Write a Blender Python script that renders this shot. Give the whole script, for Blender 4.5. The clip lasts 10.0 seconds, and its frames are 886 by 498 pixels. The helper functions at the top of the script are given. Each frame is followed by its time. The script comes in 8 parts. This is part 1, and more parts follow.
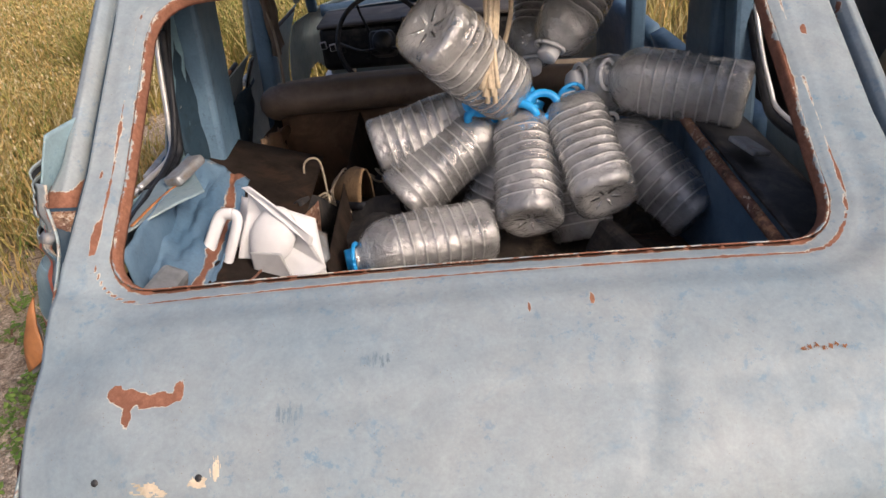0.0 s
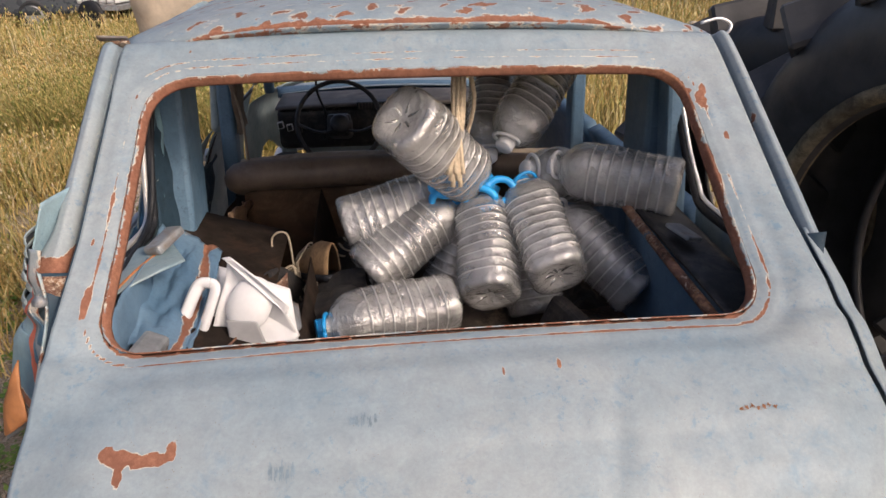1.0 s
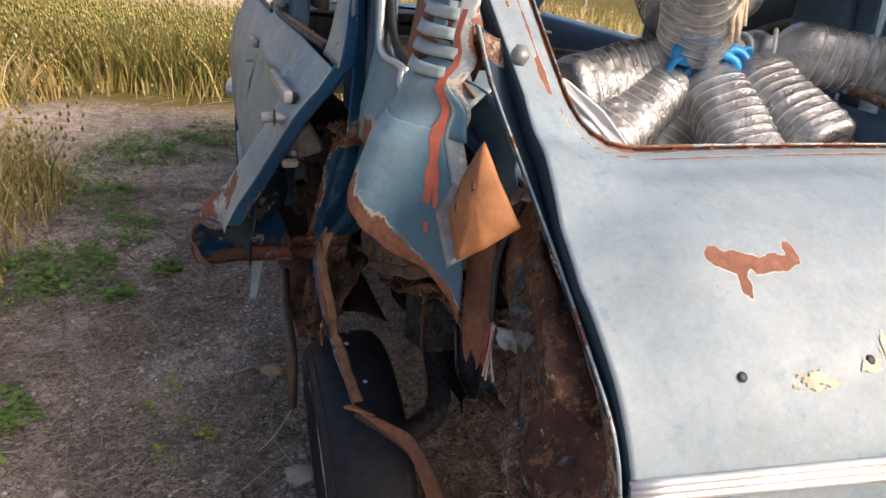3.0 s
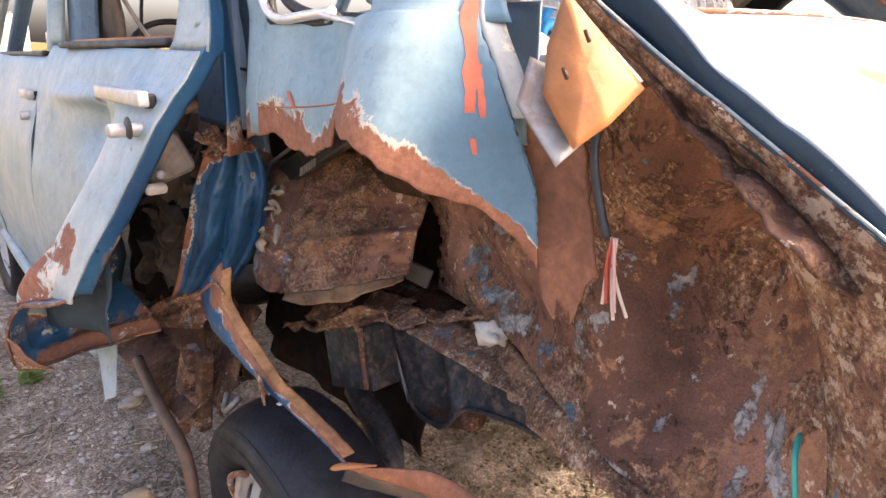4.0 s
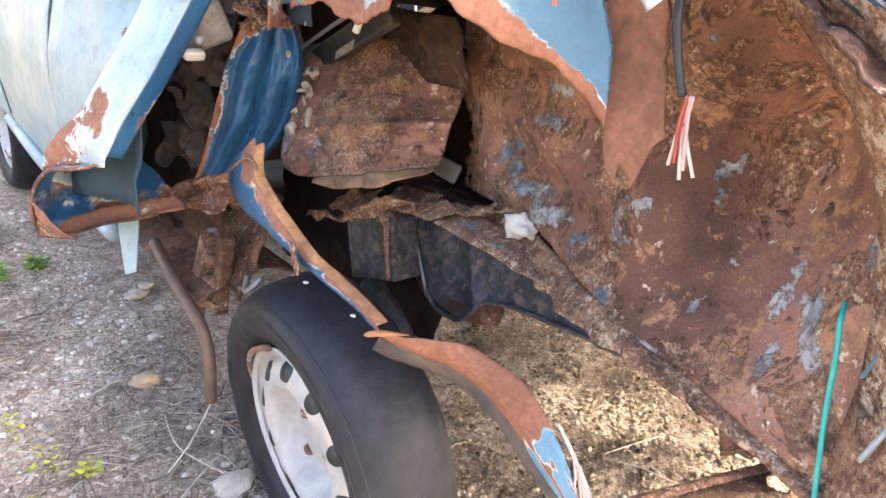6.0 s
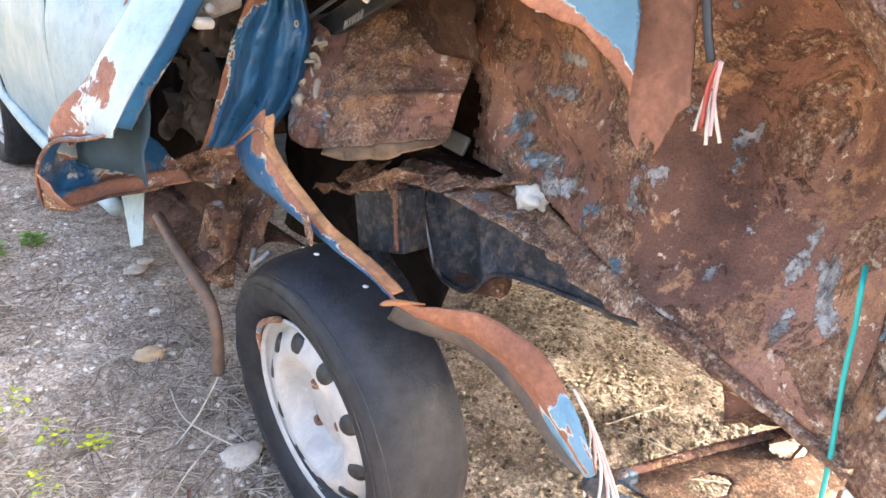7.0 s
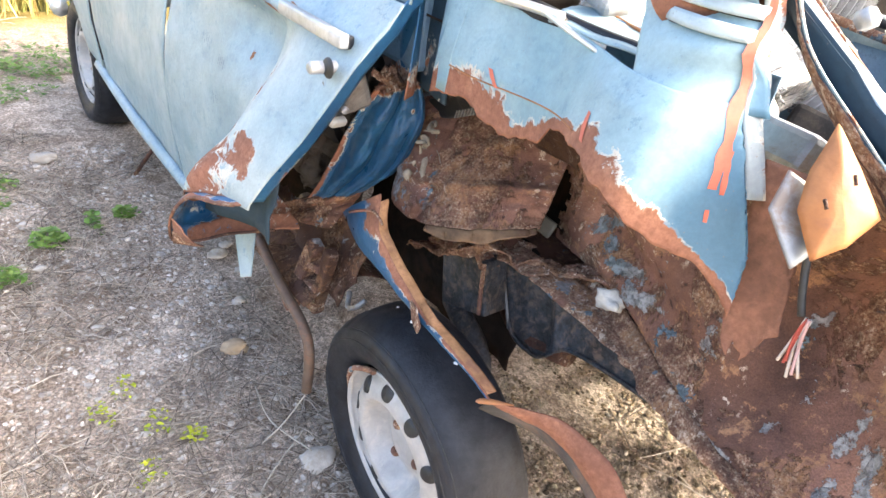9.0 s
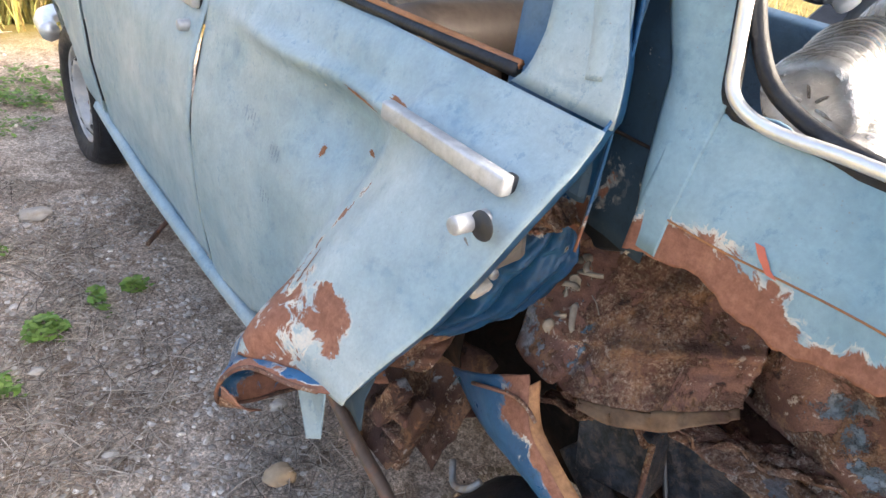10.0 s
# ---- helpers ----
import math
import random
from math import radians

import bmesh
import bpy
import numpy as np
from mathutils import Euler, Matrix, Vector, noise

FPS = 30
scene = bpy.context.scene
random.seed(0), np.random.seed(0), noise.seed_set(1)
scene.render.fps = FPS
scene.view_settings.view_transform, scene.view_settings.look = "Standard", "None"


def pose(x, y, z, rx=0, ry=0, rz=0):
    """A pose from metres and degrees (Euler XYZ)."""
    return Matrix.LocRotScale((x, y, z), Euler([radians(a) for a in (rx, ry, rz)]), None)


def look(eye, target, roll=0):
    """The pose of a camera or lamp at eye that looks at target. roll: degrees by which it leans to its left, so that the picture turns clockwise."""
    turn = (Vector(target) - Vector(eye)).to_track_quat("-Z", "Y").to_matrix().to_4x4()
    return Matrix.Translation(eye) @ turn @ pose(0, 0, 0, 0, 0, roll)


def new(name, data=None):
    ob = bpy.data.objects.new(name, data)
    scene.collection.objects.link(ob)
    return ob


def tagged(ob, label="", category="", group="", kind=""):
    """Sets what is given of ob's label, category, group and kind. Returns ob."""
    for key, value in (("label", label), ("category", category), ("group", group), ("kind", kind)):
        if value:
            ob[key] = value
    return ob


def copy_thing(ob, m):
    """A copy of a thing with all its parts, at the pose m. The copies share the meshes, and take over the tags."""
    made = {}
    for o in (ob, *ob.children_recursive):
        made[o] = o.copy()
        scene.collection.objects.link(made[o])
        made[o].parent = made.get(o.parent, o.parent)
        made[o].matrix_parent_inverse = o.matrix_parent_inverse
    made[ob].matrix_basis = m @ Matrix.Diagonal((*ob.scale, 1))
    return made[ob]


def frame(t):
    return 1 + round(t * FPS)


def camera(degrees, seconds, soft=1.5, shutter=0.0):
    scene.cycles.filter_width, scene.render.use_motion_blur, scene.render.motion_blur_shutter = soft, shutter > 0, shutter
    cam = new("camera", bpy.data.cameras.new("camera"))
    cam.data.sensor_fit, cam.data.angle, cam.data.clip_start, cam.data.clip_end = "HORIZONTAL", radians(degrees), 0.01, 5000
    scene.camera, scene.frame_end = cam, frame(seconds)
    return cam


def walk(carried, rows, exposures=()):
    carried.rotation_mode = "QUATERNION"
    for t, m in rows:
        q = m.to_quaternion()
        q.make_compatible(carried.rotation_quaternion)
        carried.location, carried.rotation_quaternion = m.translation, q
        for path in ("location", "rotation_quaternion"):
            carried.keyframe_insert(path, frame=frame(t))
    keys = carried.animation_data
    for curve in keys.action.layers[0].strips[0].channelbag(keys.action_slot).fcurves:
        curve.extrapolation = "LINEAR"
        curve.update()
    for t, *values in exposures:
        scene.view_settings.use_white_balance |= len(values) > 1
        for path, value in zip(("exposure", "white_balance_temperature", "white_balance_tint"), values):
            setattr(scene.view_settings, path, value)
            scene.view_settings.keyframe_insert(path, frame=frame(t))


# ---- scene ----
cam = camera(68.8, 10.0)
PATH = [
    (0, (0.003, -0.537, 1.724), (-0.02, 1.15, 0.65), -4.8),
    (0.5, (-0.059, -0.572, 1.764), (0.084, 1.203, 0.854), -1.5),
    (1, (-0.078, -0.622, 1.767), (0.123, 1.167, 0.894), -0.2),
    (1.5, (-0.158, -0.669, 1.747), (-0.022, 1.14, 0.906), 0.1),
    (1.7, (-0.264, -0.679, 1.723), (-0.058, 1.123, 0.879), 0.2),
    (2, (-0.482, -0.694, 1.685), (-0.206, 1.062, 0.768), 0.8),
    (2.2, (-0.595, -0.677, 1.645), (-0.273, 1.041, 0.674), 2.9),
    (3.3, (-1.017, -0.154, 1.235), (0.006, 1.378, 0.456), 5.5),
    (3.5, (-1.046, -0.095, 1.187), (0.184, 1.277, 0.411), 3.0),
    (4, (-1.089, -0.041, 1.116), (0.202, 1.369, 0.528), 1.3),
    (4.5, (-1.116, -0.022, 1.054), (0.201, 1.355, 0.445), 5.9),
    (5, (-1.129, -0.036, 1.039), (0.185, 1.336, 0.413), 4.9),
    (5.5, (-1.141, -0.029, 1.038), (0.153, 1.31, 0.306), 6.0),
    (6.8, (-1.188, -0.012, 1.03), (0.091, 1.308, 0.242), 5.5),
    (7, (-1.191, -0.008, 1.024), (0.103, 1.282, 0.211), 6.4),
    (7.5, (-1.204, -0.012, 1.022), (0.071, 1.286, 0.19), 6.5),
    (8, (-1.212, -0.015, 0.998), (0.096, 1.233, 0.143), 6.1),
    (8.5, (-1.215, -0.002, 1.032), (0.048, 1.249, 0.115), 11.3),
    (8.7, (-1.263, 0.022, 1.139), (-0.05, 1.328, 0.218), 14.0),
    (9, (-1.304, 0.086, 1.296), (-0.119, 1.349, 0.296), 11.5),
    (9.2, (-1.26, 0.156, 1.334), (-0.162, 1.509, 0.352), 7.7),
    (9.5, (-1.252, 0.316, 1.281), (-0.181, 1.776, 0.432), 6.1),
    (9.7, (-1.233, 0.413, 1.254), (-0.096, 1.82, 0.390), 7.5),
    (10, (-1.219, 0.584, 1.313), (-0.026, 1.815, 0.283), 11.3),
]
EXPOSURE = [(0.0, 0.21, 6600, 16), (1.5, 0.19, 6600, 16), (2.2, 0.06, 6550, 14), (3.3, 1.22, 6800, 15), (3.8, 2.28, 7300, 22), (4.5, 2.98, 7500, 16), (5.5, 3.36, 7050, 12), (8.4, 3.37, 6550, 8), (9.0, 3.13, 6650, 8), (9.5, 2.80, 6650, 9), (10.0, 2.62, 6750, 9)]
walk(cam, [(t, look(e, g, r)) for t, e, g, r in PATH], EXPOSURE)

# ---- light ----
SUN_EL, SUN_AZ = radians(36), radians(137)      # azimuth from +y towards +x
world = bpy.data.worlds.new("sky")
scene.world = world
world.use_nodes = True
wn = world.node_tree
sky = wn.nodes.new("ShaderNodeTexSky")
sky.sky_type, sky.sun_disc = 'NISHITA', False
sky.sun_elevation, sky.sun_rotation, sky.dust_density, sky.air_density = SUN_EL, SUN_AZ, 6.0, 0.7
sky.ozone_density = 0.0
wn.links.new(sky.outputs[0], wn.nodes["Background"].inputs[0])
wn.nodes["Background"].inputs[1].default_value = 0.15
sun = new("sun", bpy.data.lights.new("sun", 'SUN'))
sun.data.energy, sun.data.angle, sun.data.color = 1.05, radians(5), (1.0, 0.89, 0.74)
sun_to = Vector((math.sin(SUN_AZ) * math.cos(SUN_EL), math.cos(SUN_AZ) * math.cos(SUN_EL), math.sin(SUN_EL)))
sun.matrix_basis = look(sun_to * 30, (0, 0, 0))

# ---- builders ----
XC = 0.06           # the car's middle plane
BASE = {}           # world matrices of what has been built


def thing(name, base, label, category, group=""):
    ob = new(name)
    ob.empty_display_size = 0.1
    ob.location = base
    BASE[ob.name] = Matrix.Translation(base)
    return tagged(ob, label, category, group)


def attach(ob, parent):
    BASE[ob.name] = Matrix.Identity(4)
    if parent is not None:
        ob.parent = parent
        ob.matrix_parent_inverse = BASE[parent.name].inverted()


def raw(name, verts, faces, mat, parent=None, label="", rust=None, solid=0.0, smooth=True, offset=0.0, uv=None):
    me = bpy.data.meshes.new(name)
    me.from_pydata([tuple(v) for v in verts], [], faces)
    me.update()
    if smooth:
        me.polygons.foreach_set("use_smooth", [True] * len(me.polygons))
    if rust is not None:
        at = me.attributes.new("rust", 'FLOAT', 'POINT')
        at.data.foreach_set("value", [float(r) for r in rust])
    me.materials.append(mat)
    ob = new(name, me)
    attach(ob, parent)
    if solid:
        s = ob.modifiers.new("solid", 'SOLIDIFY')
        s.thickness, s.offset = solid, offset
    if label:
        tagged(ob, label)
    return ob


def part(name, bm, mat, parent=None, label="", smooth=False):
    me = bpy.data.meshes.new(name)
    bm.normal_update()
    bm.to_mesh(me)
    bm.free()
    if smooth:
        me.polygons.foreach_set("use_smooth", [True] * len(me.polygons))
    me.materials.append(mat)
    ob = new(name, me)
    attach(ob, parent)
    if label:
        tagged(ob, label)
    return ob


def ip(x, *pairs):
    return float(np.interp(x, [p[0] for p in pairs], [p[1] for p in pairs]))


def smooth01(a, b, x):
    t = min(1.0, max(0.0, (x - a) / (b - a)))
    return t * t * (3 - 2 * t)


def nz(p, scale, seed=0.0):
    return noise.noise(Vector((p[0] * scale + seed, p[1] * scale - seed, p[2] * scale + 2 * seed)))


def fbm(p, scale, seed=0.0):
    return nz(p, scale, seed) + 0.5 * nz(p, scale * 2.1, seed + 3) + 0.25 * nz(p, scale * 4.3, seed + 7)


def grid(fn, nu, nv, keep=None, rust=None):
    """Vertices, quads and rust values of a sheet fn(u, v)."""
    vs, rs, fs, at = [], [], [], {}
    for i in range(nu + 1):
        for j in range(nv + 1):
            p = Vector(fn(i / nu, j / nv))
            at[i, j] = len(vs)
            vs.append(p)
            rs.append(rust(i / nu, j / nv, p) if rust else 0.0)
    for i in range(nu):
        for j in range(nv):
            if keep is None or keep((i + .5) / nu, (j + .5) / nv, (vs[at[i, j]] + vs[at[i + 1, j + 1]]) / 2):
                fs.append((at[i, j], at[i + 1, j], at[i + 1, j + 1], at[i, j + 1]))
    return vs, fs, rs


def sheet(name, fn, nu, nv, mat, parent=None, label="", keep=None, rust=None, solid=0.003, offset=0.0):
    vs, fs, rs = grid(fn, nu, nv, keep, rust)
    return raw(name, vs, fs, mat, parent, label, rs, solid, True, offset)


def spline(pts, n):
    """n+1 points of a smooth curve through pts."""
    pts = [Vector(p) for p in pts]
    if len(pts) < 3:
        return [pts[0].lerp(pts[-1], i / n) for i in range(n + 1)]
    out = []
    for i in range(n + 1):
        s = i / n * (len(pts) - 1)
        k = min(int(s), len(pts) - 2)
        t = s - k
        p0, p1, p2, p3 = pts[max(k - 1, 0)], pts[k], pts[k + 1], pts[min(k + 2, len(pts) - 1)]
        out.append(0.5 * ((2 * p1) + (p2 - p0) * t + (2 * p0 - 5 * p1 + 4 * p2 - p3) * t * t + (3 * p1 - p0 - 3 * p2 + p3) * t ** 3))
    return out


def tube_mesh(pts, radii, seg=8, flat=1.0):
    """A capped tube along pts; radii a number or one per point."""
    if not isinstance(radii, (list, tuple)):
        radii = [radii] * len(pts)
    vs, fs = [], []
    ref = None
    for i, p in enumerate(pts):
        d = (pts[min(i + 1, len(pts) - 1)] - pts[max(i - 1, 0)]).normalized()
        if ref is None:
            ref = Vector((0, 0, 1)) if abs(d.z) < 0.9 else Vector((1, 0, 0))
        a = d.cross(ref).normalized()
        b = a.cross(d).normalized()
        ref = b
        for k in range(seg):
            w = 2 * math.pi * k / seg
            vs.append(p + radii[i] * (a * math.cos(w) + b * math.sin(w) * flat))
    for i in range(len(pts) - 1):
        for k in range(seg):
            fs.append((i * seg + k, i * seg + (k + 1) % seg, (i + 1) * seg + (k + 1) % seg, (i + 1) * seg + k))
    fs.append(tuple(range(seg))[::-1])
    fs.append(tuple(range((len(pts) - 1) * seg, len(pts) * seg)))
    return vs, fs


def tube(name, pts, radius, mat, parent=None, label="", seg=8, n=0, flat=1.0):
    pts = spline(pts, n) if n else [Vector(p) for p in pts]
    vs, fs = tube_mesh(pts, radius, seg, flat)
    return raw(name, vs, fs, mat, parent, label)


def lathe_mesh(profile, m=None, seg=32, wob=None):
    """A turned shape: profile of (radius, height) about local z, placed by m."""
    m = m or Matrix.Identity(4)
    vs, fs = [], []
    for i, (r, h) in enumerate(profile):
        for k in range(seg):
            w = 2 * math.pi * k / seg
            rr = r * (wob(w, h) if wob else 1)
            vs.append(m @ Vector((rr * math.cos(w), rr * math.sin(w), h)))
    for i in range(len(profile) - 1):
        for k in range(seg):
            fs.append((i * seg + k, i * seg + (k + 1) % seg, (i + 1) * seg + (k + 1) % seg, (i + 1) * seg + k))
    return vs, fs


def lathe(name, profile, mat, parent=None, label="", m=None, seg=32, wob=None, solid=0.0):
    vs, fs = lathe_mesh(profile, m, seg, wob)
    return raw(name, vs, fs, mat, parent, label, None, solid)


def box_bm(size, m=None, bevel=0.0, seg=2):
    bm = bmesh.new()
    bmesh.ops.create_cube(bm, size=1.0)
    bmesh.ops.scale(bm, vec=size, verts=bm.verts)
    if bevel:
        bmesh.ops.bevel(bm, geom=list(bm.edges), offset=bevel, segments=seg, affect='EDGES', profile=0.5)
    if m is not None:
        bmesh.ops.transform(bm, matrix=m, verts=bm.verts)
    return bm


def box(name, centre, size, mat, parent=None, label="", rot=(0, 0, 0), bevel=0.004):
    return part(name, box_bm(size, pose(*centre, *rot), min(bevel, min(size) * 0.45)), mat, parent, label)


def rock_mesh(centre, size, seed, n=8, rough=0.35):
    bm = bmesh.new()
    bmesh.ops.create_icosphere(bm, subdivisions=3 if n > 7 else 1, radius=1.0)
    for v in bm.verts:
        k = 1 + rough * nz(v.co, 1.3, seed) + 0.5 * rough * nz(v.co, 3.1, seed + 5) + 0.25 * rough * nz(v.co, 7, seed + 9)
        v.co = Vector((v.co.x * size[0] * k, v.co.y * size[1] * k, v.co.z * size[2] * k)) + Vector(centre)
    return bm


def plate(name, outline, thick, mat, parent=None, label="", bulge=0.0, rust=None, seed=0.0, crumple=0.0, rows=7):
    """A bent plate inside an outline of 3D points: rings shrink towards the middle."""
    pts = [Vector(p) for p in outline]
    c = sum(pts, Vector()) / len(pts)
    nrm = Vector()
    for i in range(len(pts)):
        nrm += (pts[i] - c).cross(pts[(i + 1) % len(pts)] - c)
    nrm.normalize()
    ring = []
    for i in range(len(pts)):
        a, b = pts[i], pts[(i + 1) % len(pts)]
        ring += [a.lerp(b, k / 8) for k in range(8)]
    vs, fs, rs = [], [], []
    for r in range(rows):
        t = r / rows
        for p in ring:
            q = p.lerp(c, t) + nrm * bulge * (1 - (1 - t) ** 2)
            q += nrm * crumple * fbm(q, 14, seed)
            vs.append(q)
            rs.append(rust(1 - t, q) if rust else 0.0)
    vs.append(c + nrm * (bulge + crumple * fbm(c, 14, seed)))
    rs.append(rust(0, c) if rust else 0.0)
    n = len(ring)
    for r in range(rows - 1):
        for k in range(n):
            fs.append((r * n + k, r * n + (k + 1) % n, (r + 1) * n + (k + 1) % n, (r + 1) * n + k))
    for k in range(n):
        fs.append(((rows - 1) * n + k, (rows - 1) * n + (k + 1) % n, rows * n))
    return raw(name, vs, fs, mat, parent, label, rs, thick)


# ---- materials ----
class Nodes:
    def __init__(self, name):
        self.mat = bpy.data.materials.new(name)
        self.mat.use_nodes = True
        self.t = self.mat.node_tree
        self.bsdf = self.t.nodes["Principled BSDF"]
        self.co = self.t.nodes.new("ShaderNodeTexCoord").outputs["Object"]

    def link(self, a, b):
        self.t.links.new(a, b)

    def noise(self, scale, detail=4.0, rough=0.55, dist=0.0, co=None):
        n = self.t.nodes.new("ShaderNodeTexNoise")
        n.inputs["Scale"].default_value, n.inputs["Detail"].default_value = scale, detail
        n.inputs["Roughness"].default_value, n.inputs["Distortion"].default_value = rough, dist
        self.link(co or self.co, n.inputs["Vector"])
        return n.outputs["Fac"]

    def voronoi(self, scale, out="Distance", rand=1.0):
        n = self.t.nodes.new("ShaderNodeTexVoronoi")
        n.inputs["Scale"].default_value, n.inputs["Randomness"].default_value = scale, rand
        self.link(self.co, n.inputs["Vector"])
        return n.outputs[out]

    def ramp(self, fac, *stops):
        n = self.t.nodes.new("ShaderNodeValToRGB")
        e = n.color_ramp.elements
        while len(e) < len(stops):
            e.new(0.5)
        for s, (pos, col) in zip(e, stops):
            s.position = pos
            s.color = (*col, 1) if isinstance(col, (tuple, list)) else (col, col, col, 1)
        self.link(fac, n.inputs[0])
        return n.outputs[0]

    def val(self, op, a, b=None, clamp=False):
        n = self.t.nodes.new("ShaderNodeMath")
        n.operation, n.use_clamp = op, clamp
        for k, x in enumerate((a, b)):
            if x is None:
                continue
            if isinstance(x, (int, float)):
                n.inputs[k].default_value = x
            else:
                self.link(x, n.inputs[k])
        return n.outputs[0]

    def mix(self, fac, a, b, blend='MIX'):
        n = self.t.nodes.new("ShaderNodeMix")
        n.data_type, n.blend_type = 'RGBA', blend
        for k, x in ((0, fac), (6, a), (7, b)):
            if isinstance(x, (int, float)):
                n.inputs[k].default_value = x if k == 0 else (x, x, x, 1)
            elif isinstance(x, (tuple, list)):
                n.inputs[k].default_value = (*x, 1)
            else:
                self.link(x, n.inputs[k])
        return n.outputs[2]

    def attr(self, name):
        n = self.t.nodes.new("ShaderNodeAttribute")
        n.attribute_name = name
        return n.outputs["Fac"]

    def rand(self):
        return self.t.nodes.new("ShaderNodeObjectInfo").outputs["Random"]

    def bump(self, height, strength=0.3, distance=0.01, normal=None):
        n = self.t.nodes.new("ShaderNodeBump")
        n.inputs["Strength"].default_value, n.inputs["Distance"].default_value = strength, distance
        self.link(height, n.inputs["Height"])
        if normal is not None:
            self.link(normal, n.inputs["Normal"])
        return n.outputs[0]

    def set(self, **kw):
        for k, x in kw.items():
            s = self.bsdf.inputs[k.replace("_", " ")]
            if isinstance(x, (int, float)):
                s.default_value = x
            elif isinstance(x, (tuple, list)):
                s.default_value = (*x, 1)
            else:
                self.link(x, s)
        return self.mat


def rust_colour(n, s=1.0):
    c = n.ramp(n.noise(9 * s, 6, 0.7, 0.4), (0.25, (0.085, 0.045, 0.036)), (0.42, (0.17, 0.085, 0.062)), (0.58, (0.26, 0.13, 0.088)), (0.8, (0.40, 0.21, 0.12)))
    f = n.ramp(n.noise(95 * s, 7, 0.8), (0.32, 0.35), (0.5, 0.95), (0.68, 1.7))
    return n.mix(1.0, c, f, 'MULTIPLY')


def mat_paint(name, base, faded, dark=(0.10, 0.22, 0.34), specks=1.0, gloss=0.42, deep_y=None):
    """Old car paint, faded in clouds, peeled to primer and rust where the sheet is rusty."""
    n = Nodes(name)
    cloud = n.noise(3.2, 5, 0.6, 0.3)
    col = n.mix(n.ramp(cloud, (0.36, 0.0), (0.66, 1.0)), base, faded)
    if deep_y:
        # deeper blue strip towards the rear, with an uneven edge
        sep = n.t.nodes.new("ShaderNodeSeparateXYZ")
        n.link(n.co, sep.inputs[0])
        at = n.val('ADD', n.val('SUBTRACT', deep_y, sep.outputs[1]), n.val('MULTIPLY', n.val('SUBTRACT', n.noise(9, 5, 0.6), 0.5), 0.05))
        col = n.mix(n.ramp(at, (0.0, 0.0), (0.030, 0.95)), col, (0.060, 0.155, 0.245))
    worn = n.ramp(n.noise(11, 7, 0.75, 0.6), (0.56, 0.0), (0.72, 0.5))
    col = n.mix(worn, col, dark)
    dab = n.val('MULTIPLY', n.ramp(n.noise(48, 7, 0.78), (0.565, 0.0), (0.61, 0.55)), n.ramp(n.noise(4.5, 4, 0.6), (0.42, 0.15), (0.60, 1.0)))
    col = n.mix(n.val('MULTIPLY', dab, specks), col, dark)
    col = n.mix(1.0, col, n.ramp(n.noise(22, 6, 0.72, 0.5), (0.36, 0.90), (0.64, 1.07)), 'MULTIPLY')
    fine = n.ramp(n.noise(160, 4, 0.7), (0.3, 0.91), (0.7, 1.05))
    col = n.mix(1.0, col, fine, 'MULTIPLY')
    dots = n.ramp(n.voronoi(150), (0.07, 1.0), (0.16, 0.0))
    gate = n.ramp(n.noise(38, 3), (0.5, 0.0), (0.6, 0.85 * specks))
    col = n.mix(n.val('MULTIPLY', dots, gate), col, (0.20, 0.17, 0.15))
    edge = n.val('ADD', n.attr("rust"), n.val('MULTIPLY', n.val('SUBTRACT', n.val('ADD', n.val('MULTIPLY', n.noise(26, 7, 0.75, 0.8), 0.6), n.val('MULTIPLY', n.noise(12, 4, 0.6, 0.5), 0.4)), 0.5), 1.3))
    primer = n.val('MULTIPLY', n.ramp(edge, (0.475, 0.0), (0.50, 1.0)), n.ramp(n.noise(14, 4, 0.7), (0.44, 0.1), (0.56, 1.0)))
    bare = n.ramp(edge, (0.54, 0.0), (0.575, 1.0))
    col = n.mix(primer, col, (0.55, 0.52, 0.45))
    col = n.mix(bare, col, n.mix(0.5, rust_colour(n), (0.27, 0.108, 0.060)))
    rough = n.mix(bare, n.ramp(n.noise(24, 4), (0.3, gloss), (0.7, gloss + 0.2)), (0.9, 0.9, 0.9))
    h = n.val('SUBTRACT', n.val('MULTIPLY', n.noise(220, 3), 0.05), n.val('MULTIPLY', bare, 1.0))
    return n.set(Base_Color=col, Roughness=rough, Normal=n.bump(h, 0.5, 0.0012), Specular_IOR_Level=0.45)


